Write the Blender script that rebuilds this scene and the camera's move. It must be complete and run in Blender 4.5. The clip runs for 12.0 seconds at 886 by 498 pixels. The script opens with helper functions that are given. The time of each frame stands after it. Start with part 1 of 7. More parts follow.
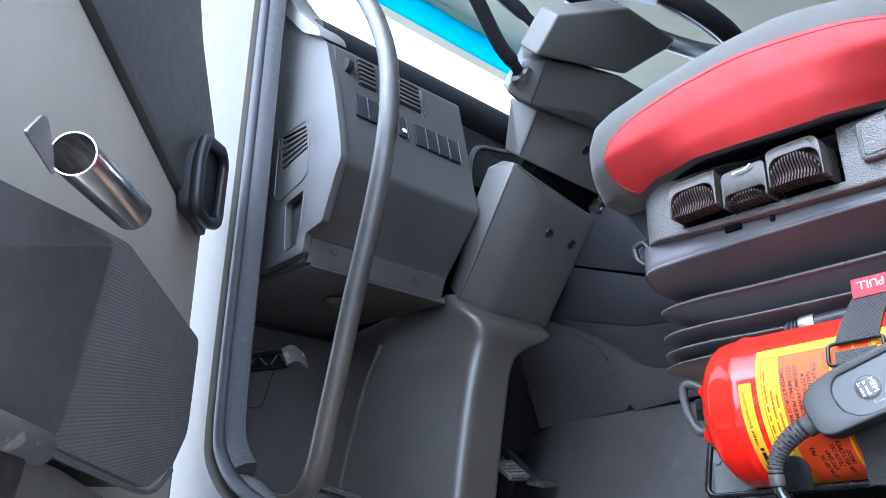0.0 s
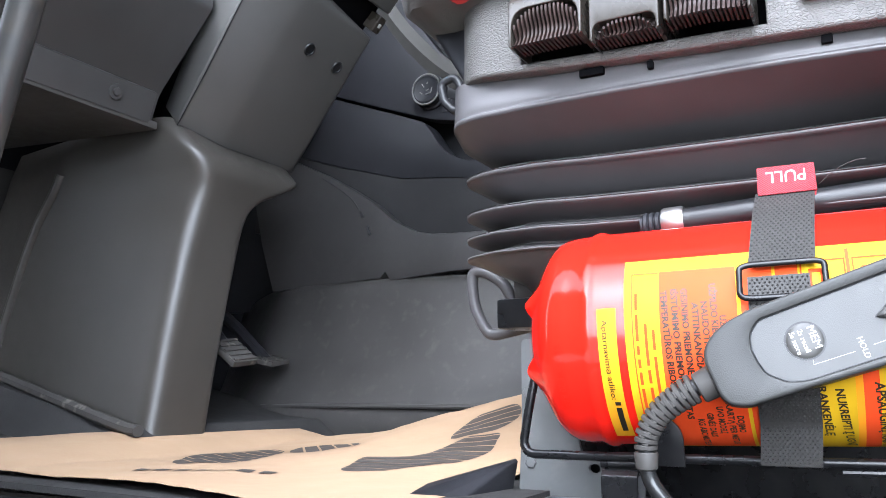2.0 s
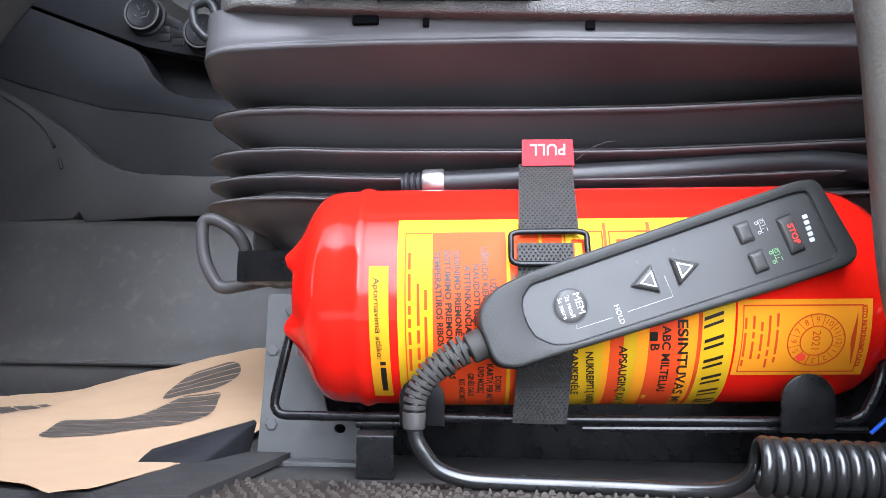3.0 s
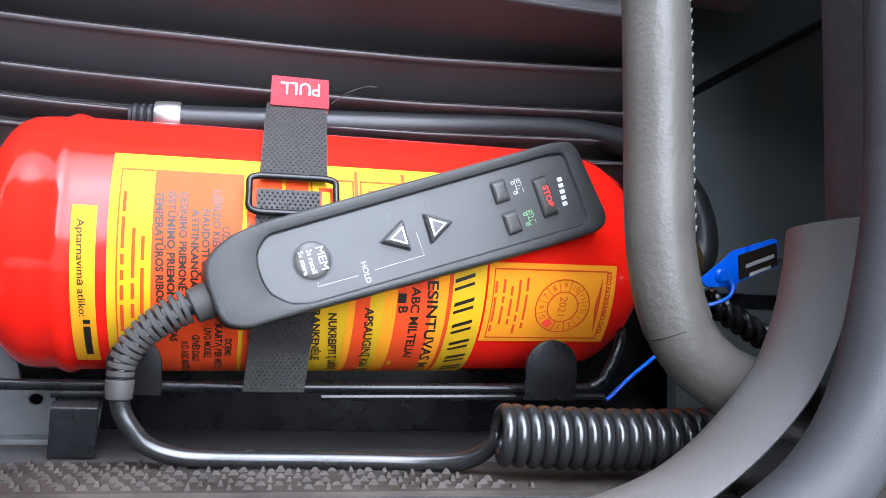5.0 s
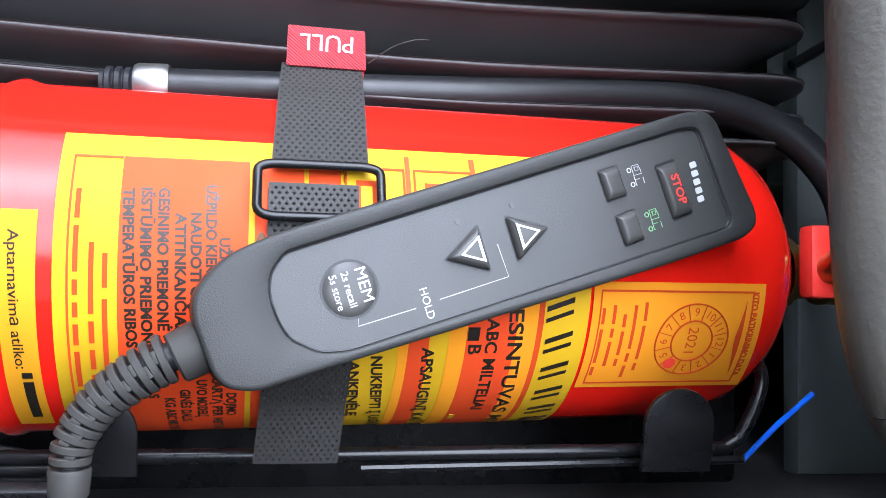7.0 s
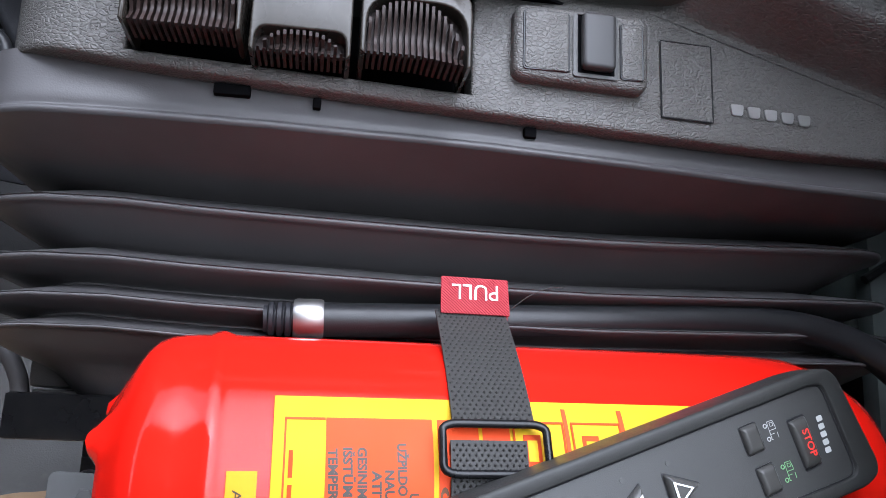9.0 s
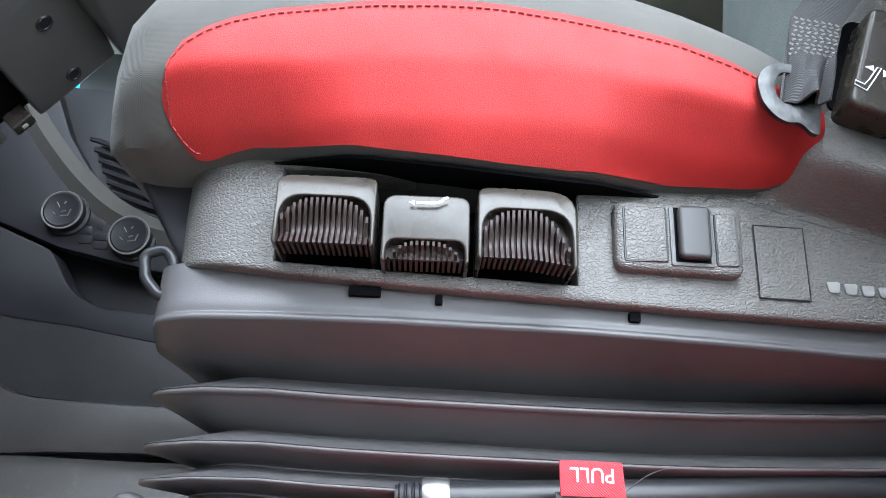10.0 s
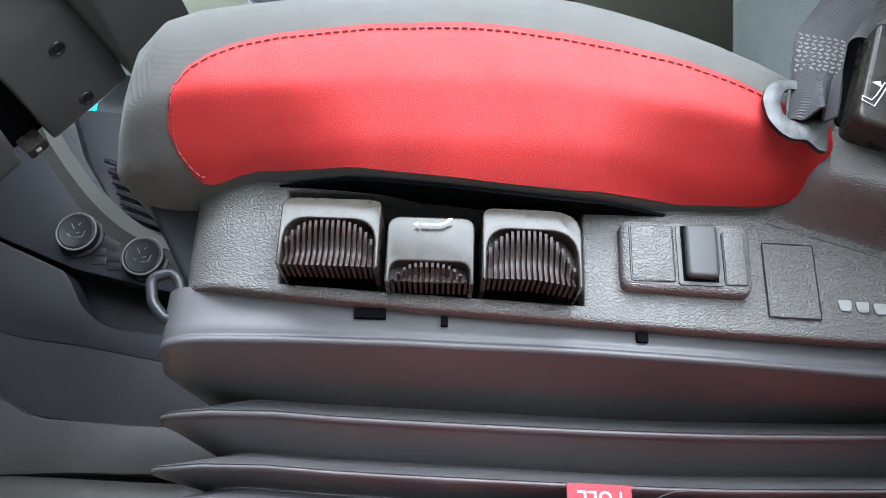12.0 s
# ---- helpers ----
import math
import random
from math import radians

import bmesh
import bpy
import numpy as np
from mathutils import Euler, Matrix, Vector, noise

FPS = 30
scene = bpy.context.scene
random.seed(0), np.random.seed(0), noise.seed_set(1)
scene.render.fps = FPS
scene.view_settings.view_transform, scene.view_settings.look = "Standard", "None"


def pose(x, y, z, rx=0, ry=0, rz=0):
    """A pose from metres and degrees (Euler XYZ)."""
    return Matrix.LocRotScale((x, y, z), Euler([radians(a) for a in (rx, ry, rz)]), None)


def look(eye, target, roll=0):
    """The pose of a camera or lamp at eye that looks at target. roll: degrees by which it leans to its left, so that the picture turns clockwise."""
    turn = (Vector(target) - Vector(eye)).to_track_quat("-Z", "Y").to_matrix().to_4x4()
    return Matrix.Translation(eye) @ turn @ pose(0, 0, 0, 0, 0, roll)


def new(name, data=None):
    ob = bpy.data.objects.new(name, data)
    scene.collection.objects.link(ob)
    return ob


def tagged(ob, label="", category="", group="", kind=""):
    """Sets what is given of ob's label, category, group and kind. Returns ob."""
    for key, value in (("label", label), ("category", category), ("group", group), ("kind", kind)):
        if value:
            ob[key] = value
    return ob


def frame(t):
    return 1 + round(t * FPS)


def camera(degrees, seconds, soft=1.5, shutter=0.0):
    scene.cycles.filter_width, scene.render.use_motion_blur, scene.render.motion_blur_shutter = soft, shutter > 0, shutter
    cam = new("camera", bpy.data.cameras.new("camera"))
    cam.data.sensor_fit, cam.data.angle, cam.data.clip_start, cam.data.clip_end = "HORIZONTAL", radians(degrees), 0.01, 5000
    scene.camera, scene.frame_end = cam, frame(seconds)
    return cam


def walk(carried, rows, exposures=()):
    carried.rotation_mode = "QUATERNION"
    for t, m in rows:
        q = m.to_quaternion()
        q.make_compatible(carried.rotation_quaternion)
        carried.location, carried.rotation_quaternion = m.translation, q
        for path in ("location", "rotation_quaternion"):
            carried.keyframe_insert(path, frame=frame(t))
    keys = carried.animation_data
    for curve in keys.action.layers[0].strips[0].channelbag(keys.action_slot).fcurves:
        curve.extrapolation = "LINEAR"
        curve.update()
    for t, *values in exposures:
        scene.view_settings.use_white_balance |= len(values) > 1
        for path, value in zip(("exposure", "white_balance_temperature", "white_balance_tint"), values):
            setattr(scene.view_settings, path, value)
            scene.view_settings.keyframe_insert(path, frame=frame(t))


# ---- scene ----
cam = camera(57.5, 12.0, soft=0.8)
PATH = [
    (0, (0.512, -0.484, -0.062), (-0.867, 0.751, 0.696), -0.0),
    (0.5, (0.432, -0.433, -0.04), (-0.969, 0.831, 0.622), -0.2),
    (1, (0.363, -0.38, 0.009), (-1.053, 0.921, 0.558), -0.2),
    (1.5, (0.309, -0.323, 0.044), (-0.946, 1.172, 0.48), -0.5),
    (1.7, (0.297, -0.285, 0.049), (-0.822, 1.318, 0.473), -0.1),
    (2, (0.266, -0.241, 0.071), (-0.673, 1.489, 0.424), -0.2),
    (2.5, (0.217, -0.238, 0.076), (-0.366, 1.652, 0.373), 0.2),
    (3, (0.195, -0.229, 0.072), (-0.009, 1.744, 0.325), 0.6),
    (3.5, (0.197, -0.198, 0.076), (0.377, 1.783, 0.283), 1.2),
    (3.7, (0.199, -0.19, 0.078), (0.491, 1.779, 0.273), 1.4),
    (5.3, (0.215, -0.167, 0.063), (0.58, 1.791, 0.25), 1.7),
    (5.5, (0.216, -0.164, 0.061), (0.576, 1.795, 0.244), 1.7),
    (6, (0.213, -0.153, 0.064), (0.54, 1.813, 0.235), 1.8),
    (6.5, (0.21, -0.062, 0.096), (0.552, 1.903, 0.244), 1.7),
    (6.7, (0.209, -0.039, 0.095), (0.54, 1.929, 0.226), 1.7),
    (8.3, (0.15, 0.0, 0.132), (0.465, 1.97, 0.267), 1.2),
    (8.5, (0.127, -0.007, 0.133), (0.446, 1.951, 0.39), 1.3),
    (9, (0.125, -0.065, 0.155), (0.407, 1.87, 0.576), 2.1),
    (9.5, (0.119, -0.11, 0.182), (0.235, 1.789, 0.8), 2.2),
    (10, (0.104, -0.125, 0.19), (0.139, 1.757, 0.865), 2.1),
    (10.5, (0.146, -0.151, 0.197), (0.14, 1.728, 0.882), 2.1),
    (11, (0.146, -0.151, 0.195), (0.122, 1.726, 0.884), 2.1),
    (11.5, (0.158, -0.142, 0.196), (0.12, 1.733, 0.89), 2.1),
    (12, (0.112, -0.125, 0.195), (0.104, 1.745, 0.903), 2.0),
]
walk(cam, [(t, look(eye, target, roll)) for t, eye, target, roll in PATH], [(0, 2.77, 5050, 10), (0.5, 3.19, 5250, 10), (1.0, 3.18, 5500, 10), (1.5, 3.18, 5650, 10), (2.5, 2.9, 5650, 10), (3.0, 2.7, 5650, 12), (4.0, 2.72, 5550, 12), (6.0, 2.72, 5550, 12), (6.7, 2.6, 5500, 12), (8.3, 1.95, 5500, 12), (8.6, 1.85, 5500, 12), (9.0, 2.0, 5600, 12), (9.5, 2.62, 5600, 7), (10.0, 2.82, 5600, 5), (12, 2.80, 5600, 5)])

# ---- daylight ----
world = bpy.data.worlds.new("daylight")
scene.world = world
world.use_nodes = True
wn = world.node_tree
sky = wn.nodes.new("ShaderNodeTexSky")
sky.sky_type, sky.sun_disc = "NISHITA", False
sky.sun_elevation, sky.sun_rotation = radians(45), radians(178)
sky.air_density, sky.dust_density, sky.ozone_density = 1.0, 1.2, 0.6
pale = wn.nodes.new("ShaderNodeHueSaturation")
pale.inputs["Saturation"].default_value = 0.17
wn.links.new(sky.outputs[0], pale.inputs["Color"])
wn.links.new(pale.outputs[0], wn.nodes["Background"].inputs[0])
wn.nodes["Background"].inputs[1].default_value = 0.3
sun_data = bpy.data.lights.new("sun", "SUN")
sun_data.energy, sun_data.angle, sun_data.color = 1.0, radians(70), (1.0, 0.98, 0.96)
sun = new("sun", sun_data)
sun.matrix_world = look((0.1, -3.2, 2.9), (0, 0.2, 0))


# ---- materials ----
def material(name, base, rough=0.5, metal=0.0, grain=0.0, grain_size=900.0, mottle=0.12, mottle_size=9.0, coat=0.0, spec=0.5, wear=0.0, kind="noise", fibre=0.0):
    m = bpy.data.materials.new(name)
    m.use_nodes = True
    t = m.node_tree
    b = t.nodes["Principled BSDF"]
    b.inputs["Metallic"].default_value = metal
    b.inputs["Coat Weight"].default_value = coat
    b.inputs["Coat Roughness"].default_value = 0.08
    b.inputs["Specular IOR Level"].default_value = spec
    co = t.nodes.new("ShaderNodeTexCoord")
    n1 = t.nodes.new("ShaderNodeTexNoise")
    n1.inputs["Scale"].default_value, n1.inputs["Detail"].default_value = mottle_size, 6.0
    t.links.new(co.outputs["Object"], n1.inputs["Vector"])
    ramp = t.nodes.new("ShaderNodeMapRange")
    ramp.inputs["From Min"].default_value, ramp.inputs["From Max"].default_value = 0.3, 0.7
    ramp.inputs["To Min"].default_value, ramp.inputs["To Max"].default_value = 1 - mottle, 1 + mottle
    t.links.new(n1.outputs["Fac"], ramp.inputs["Value"])
    mix = t.nodes.new("ShaderNodeMix")
    mix.data_type, mix.blend_type = "RGBA", "MULTIPLY"
    mix.inputs["Factor"].default_value = 1.0
    mix.inputs["A"].default_value = (*base, 1)
    t.links.new(ramp.outputs["Result"], mix.inputs["B"])
    colour = mix.outputs["Result"]
    n2 = t.nodes.new("ShaderNodeTexNoise")
    n2.inputs["Scale"].default_value, n2.inputs["Detail"].default_value = 55.0, 8.0
    t.links.new(co.outputs["Object"], n2.inputs["Vector"])
    if wear:
        w = t.nodes.new("ShaderNodeMapRange")
        w.inputs["From Min"].default_value, w.inputs["From Max"].default_value = 0.56, 0.74
        w.inputs["To Max"].default_value = wear
        t.links.new(n2.outputs["Fac"], w.inputs["Value"])
        m2 = t.nodes.new("ShaderNodeMix")
        m2.data_type = "RGBA"
        m2.inputs["B"].default_value = (0.32, 0.29, 0.25, 1)
        t.links.new(w.outputs["Result"], m2.inputs["Factor"])
        t.links.new(colour, m2.inputs["A"])
        colour = m2.outputs["Result"]
    t.links.new(colour, b.inputs["Base Color"])
    rr = t.nodes.new("ShaderNodeMapRange")
    rr.inputs["To Min"].default_value, rr.inputs["To Max"].default_value = max(rough - 0.1, 0.03), min(rough + 0.1, 1)
    t.links.new(n2.outputs["Fac"], rr.inputs["Value"])
    t.links.new(rr.outputs["Result"], b.inputs["Roughness"])
    if grain:
        if kind == "leather":
            g = t.nodes.new("ShaderNodeTexVoronoi")
            g.feature = "DISTANCE_TO_EDGE"
            crease = t.nodes.new("ShaderNodeMapRange")
            crease.interpolation_type = "SMOOTHSTEP"
            crease.inputs["From Max"].default_value = 0.24
            t.links.new(g.outputs["Distance"], crease.inputs["Value"])
            out = crease.outputs["Result"]
        elif kind == "weave":
            g = t.nodes.new("ShaderNodeTexWave")
            g.bands_direction = "DIAGONAL"
            g.inputs["Distortion"].default_value = 1.5
            out = g.outputs["Fac"]
        else:
            g = t.nodes.new("ShaderNodeTexNoise")
            g.inputs["Detail"].default_value = 3.0
            out = g.outputs["Fac"]
        g.inputs["Scale"].default_value = grain_size
        spot = co.outputs["Object"]
        if kind == "leather":
            warp = t.nodes.new("ShaderNodeTexNoise")
            warp.inputs["Scale"].default_value = 260.0
            t.links.new(spot, warp.inputs["Vector"])
            pull = t.nodes.new("ShaderNodeMix")
            pull.data_type, pull.blend_type = "RGBA", "LINEAR_LIGHT"
            pull.inputs["Factor"].default_value = 0.0007
            t.links.new(spot, pull.inputs["A"])
            t.links.new(warp.outputs["Color"], pull.inputs["B"])
            long = t.nodes.new("ShaderNodeMapping")
            long.inputs["Scale"].default_value = (0.62, 1.0, 1.0)
            t.links.new(pull.outputs["Result"], long.inputs["Vector"])
            spot = long.outputs["Vector"]
        t.links.new(spot, g.inputs["Vector"])
        bump = t.nodes.new("ShaderNodeBump")
        bump.inputs["Strength"].default_value, bump.inputs["Distance"].default_value = grain, 0.0006 if kind == "leather" else 0.0006
        t.links.new(out, bump.inputs["Height"])
        t.links.new(bump.outputs["Normal"], b.inputs["Normal"])
    if fibre:
        b.inputs["Sheen Weight"].default_value = fibre
    return m


PLASTIC = material("plastic_charcoal", (0.044, 0.0425, 0.041), 0.44, grain=0.35, grain_size=1500, mottle=0.16, spec=0.3)
DASH = material("dash_plastic", (0.038, 0.0372, 0.0362), 0.46, grain=0.35, grain_size=1500, mottle=0.14, spec=0.25)
PLASTIC_DARK = material("plastic_black", (0.013, 0.013, 0.015), 0.48, grain=0.25, grain_size=1500, mottle=0.15, spec=0.18)
PLASTIC_GRAIN = material("plastic_leather_grain", (0.072, 0.0680, 0.0635), 0.48, grain=0.65, grain_size=400, kind="leather", spec=0.33)
UPPER_WALL = material("upper_wall_plastic", (0.017, 0.0165, 0.017), 0.45, grain=0.35, grain_size=700, mottle=0.2, spec=0.22)
TUNNEL_LOW = material("tunnel_low_plastic", (0.034, 0.032, 0.0305), 0.42, grain=0.45, grain_size=600, mottle=0.25, mottle_size=6, wear=0.05, spec=0.3)
TOE = material("toe_wall_plastic", (0.052, 0.050, 0.047), 0.5, grain=0.4, grain_size=900, mottle=0.15, mottle_size=7, wear=0.02, spec=0.25)
TUNNEL = material("tunnel_plastic", (0.029, 0.0275, 0.027), 0.40, grain=0.4, grain_size=700, mottle=0.2, wear=0.015, spec=0.28)
COLUMN = material("column_plastic", (0.054, 0.052, 0.049), 0.44, grain=0.3, grain_size=1400, mottle=0.1, spec=0.35)
PEDESTAL = material("plastic_brown_grey", (0.036, 0.0325, 0.028), 0.36, grain=0.3, grain_size=1500, mottle=0.1, spec=0.42)
PADDING = material("padding_warm_grey", (0.049, 0.0455, 0.039), 0.40, grain=0.75, grain_size=300, mottle=0.14, mottle_size=22, spec=0.22)
TRIM_FINE = material("trim_fine_grain", (0.066, 0.0625, 0.059), 0.42, grain=0.55, grain_size=900, mottle=0.1, spec=0.2)
ROCKER = material("rocker_plastic", (0.030, 0.029, 0.029), 0.42, mottle=0.06, spec=0.2)
RIBS = material("lever_ribs", (0.020, 0.0125, 0.0108), 0.45, mottle=0.3, mottle_size=60, spec=0.16)
TEAL_DARK = material("dark_teal_panel", (0.075, 0.088, 0.085), 0.5, grain=0.3, grain_size=1200, mottle=0.1)
COLUMN_COVER = material("column_cover_plastic", (0.050, 0.048, 0.044), 0.62, grain=0.3, grain_size=1400, mottle=0.05, spec=0.3)
PLASTIC_LIGHT = material("plastic_warm_grey", (0.085, 0.083, 0.076), 0.6, grain=0.3, grain_size=1400, mottle=0.05)
GLOSSY = material("plastic_glossy_brown", (0.024, 0.0205, 0.0168), 0.28, mottle=0.2, wear=0.04, spec=0.2)
RUBBER = material("rubber_black", (0.012, 0.012, 0.013), 0.36, grain=0.2, grain_size=1200, spec=0.25)
# Near-black: puts missing light into gaps, wells and undersides; also the pedal arm's colour.
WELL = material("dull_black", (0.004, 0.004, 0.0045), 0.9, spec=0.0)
BELLOWS = material("bellows_black", (0.052, 0.0492, 0.0503), 0.44, grain=0.15, grain_size=900, mottle=0.3, mottle_size=5, spec=0.28)
CARPET = material("floor_covering", (0.028, 0.027, 0.0265), 0.65, grain=0.9, grain_size=500, mottle=0.25, wear=0.03, spec=0.15)
DOORGREY = material("door_panel_grey", (0.26, 0.242, 0.205), 0.6, grain=0.3, grain_size=1300, mottle=0.05)
# Cream white paint, its colour darkened to offset the strong light outside the cab.
WHITE_DIMMED = material("cream_white_dimmed", (0.060, 0.0552, 0.0465), 0.5, coat=0.0, mottle=0.03, spec=0.12)
HEADLINER = material("headliner_beige", (0.46, 0.44, 0.34), 0.85, grain=0.4, grain_size=900, mottle=0.05)
RED_LEATHER = material("red_leather", (0.212, 0.0120, 0.0112), 0.55, grain=0.6, grain_size=1400, mottle=0.14, mottle_size=16, spec=0.18)
GREY_FABRIC = material("grey_fabric", (0.034, 0.0318, 0.0265), 0.85, grain=0.25, grain_size=900, kind="weave", fibre=0.08)
FABRIC_GREEN = material("dark_grey_fabric", (0.055, 0.062, 0.056), 0.9, grain=0.5, grain_size=700, kind="weave")
RED_PAINT = material("red_gloss_paint", (0.64, 0.0090, 0.003), 0.12, mottle=0.05, grain=0.10, grain_size=60, spec=0.2)
YELLOW = material("label_yellow", (0.47, 0.285, 0.005), 0.55, spec=0.12, mottle=0.04)
ORANGE = material("label_orange", (0.52, 0.050, 0.009), 0.55, spec=0.12, mottle=0.05)
AMBER = material("label_amber", (0.62, 0.23, 0.009), 0.55, spec=0.03, mottle=0.04)
INK = material("ink_dark", (0.012, 0.009, 0.006), 0.4, mottle=0.1, spec=0.3)
INK_GREY = material("ink_faded", (0.11, 0.055, 0.030), 0.5, spec=0.1)
SEAM_RED = material("dark_red_thread", (0.15, 0.010, 0.010), 0.6)
SCUFFED = material("scuffed_steel", (0.06, 0.058, 0.056), 0.55, metal=1.0, mottle=0.4, mottle_size=90)
HOLE_BROWN = material("hole_lit_brown", (0.085, 0.066, 0.045), 0.45, mottle=0.4, mottle_size=25, wear=0.25)
INK_RED = material("ink_red", (0.42, 0.045, 0.008), 0.55, spec=0.08)
PRINT_WHITE = material("print_white", (0.60, 0.60, 0.59), 0.45, mottle=0.04)
PRINT_GREEN = material("print_green", (0.16, 0.36, 0.15), 0.45)
PRINT_RED = material("print_red", (0.65, 0.03, 0.02), 0.4)
BLUE = material("blue_plastic", (0.01, 0.10, 0.62), 0.3, mottle=0.1)
HANDSET = material("handset_black", (0.026, 0.026, 0.025), 0.4, grain=0.35, grain_size=1600, mottle=0.08, spec=0.16)
HANDSET_FACE = material("handset_face", (0.036, 0.036, 0.0352), 0.40, grain=0.2, grain_size=1800, mottle=0.05, spec=0.28)
KEY_GREY = material("key_grey", (0.036, 0.035, 0.033), 0.32, mottle=0.1, mottle_size=60, spec=0.24)
CABLE = material("glossy_cable", (0.010, 0.010, 0.010), 0.24, mottle=0.15, mottle_size=40, spec=0.5)
RELIEF_GREY = material("relief_rubber", (0.030, 0.028, 0.026), 0.5, mottle=0.15, spec=0.15)
PRINT_LEGEND = material("print_legend", (0.42, 0.42, 0.41), 0.5, mottle=0.04)
PRINT_DIM = material("print_thin_white", (0.34, 0.34, 0.33), 0.5)
BUTTON = material("button_grey", (0.045, 0.044, 0.043), 0.32, mottle=0.08, spec=0.25)
SEAL_RUBBER = material("seal_rubber", (0.020, 0.020, 0.0215), 0.5, grain=0.2, grain_size=900, mottle=0.12, spec=0.18)
FLOCK = material("flocked_rubber", (0.024, 0.024, 0.026), 0.6, grain=1.0, grain_size=420, mottle=0.2, mottle_size=160, spec=0.25, wear=0.05)
STICKER = material("sticker_yellow", (0.54, 0.24, 0.006), 0.5, mottle=0.06, spec=0.12)
WEB = material("nylon_webbing", (0.023, 0.0217, 0.0205), 0.6, grain=0.5, grain_size=500, spec=0.2)
BELT = material("belt_webbing", (0.030, 0.029, 0.030), 0.7, grain=0.8, grain_size=300, kind="weave", spec=0.25)
THREAD_PALE = material("belt_thread", (0.13, 0.125, 0.115), 0.8, mottle=0.2, mottle_size=200, spec=0.2)
BARE_PLATE = material("bare_scuffed_steel", (0.050, 0.050, 0.050), 0.5, metal=1.0, grain=0.4, grain_size=300, mottle=0.5, mottle_size=90)
TAG_RED = material("red_fabric_tag", (0.24, 0.011, 0.018), 0.75, grain=0.7, grain_size=320, kind="weave")
STEEL = material("zinc_steel", (0.30, 0.295, 0.285), 0.42, metal=1.0, mottle=0.25, mottle_size=40)
CHROME = material("polished_steel", (0.62, 0.60, 0.57), 0.18, metal=1.0, mottle=0.12, mottle_size=25)
BRASS = material("brass", (0.55, 0.38, 0.14), 0.3, metal=1.0, mottle=0.3, mottle_size=50)
BRACKET = material("bracket_grey_paint", (0.072, 0.074, 0.074), 0.45, mottle=0.2, mottle_size=14, wear=0.04, spec=0.15)
BLACK_METAL = material("black_enamel", (0.0050, 0.0050, 0.0055), 0.28, mottle=0.3, mottle_size=30, wear=0.012, spec=0.22)
PAPER = material("kraft_paper", (0.30, 0.198, 0.118), 0.85, grain=0.35, grain_size=160, mottle=0.06, mottle_size=7)
PAPER_INK = material("paper_print", (0.045, 0.035, 0.028), 0.8, mottle=0.3, mottle_size=60)
DUSTY = material("dusty_rubber", (0.045, 0.042, 0.039), 0.8, grain=0.6, grain_size=250, wear=0.35, spec=0.1)
TREAD = material("tread_plate", (0.028, 0.0235, 0.020), 0.5, grain=0.3, grain_size=500, mottle=0.45, mottle_size=30, wear=0.02, spec=0.08)
LEDGE = material("ledge_grain", (0.095, 0.094, 0.090), 0.55, grain=1.0, grain_size=420, kind="leather", spec=0.15)
MESH_CLOTH = material("door_pocket_weave", (0.052, 0.0505, 0.049), 0.7, grain=0.45, grain_size=190, kind="weave")
GROUND = material("concrete_yard", (0.22, 0.215, 0.205), 0.9, grain=0.5, grain_size=40, mottle=0.2, mottle_size=1.2)
TINT = material("cyan_visor", (0.02, 0.42, 0.55), 0.3, mottle=0.03)
tl = TINT.node_tree.nodes.new("ShaderNodeBsdfTranslucent")
tl.inputs["Color"].default_value = (0.02, 0.55, 0.70, 1)
tm = TINT.node_tree.nodes.new("ShaderNodeMixShader")
tm.inputs[0].default_value = 0.8
TINT.node_tree.links.new(TINT.node_tree.nodes["Principled BSDF"].outputs[0], tm.inputs[1])
TINT.node_tree.links.new(tl.outputs[0], tm.inputs[2])
TINT.node_tree.links.new(tm.outputs[0], TINT.node_tree.nodes["Material Output"].inputs[0])
GLASS = bpy.data.materials.new("window_glass")
GLASS.use_nodes = True
gb = GLASS.node_tree.nodes["Principled BSDF"]
gb.inputs["Base Color"].default_value = (0.92, 0.97, 0.95, 1)
gb.inputs["Transmission Weight"].default_value, gb.inputs["Roughness"].default_value = 1.0, 0.0
gb.inputs["IOR"].default_value = 1.02


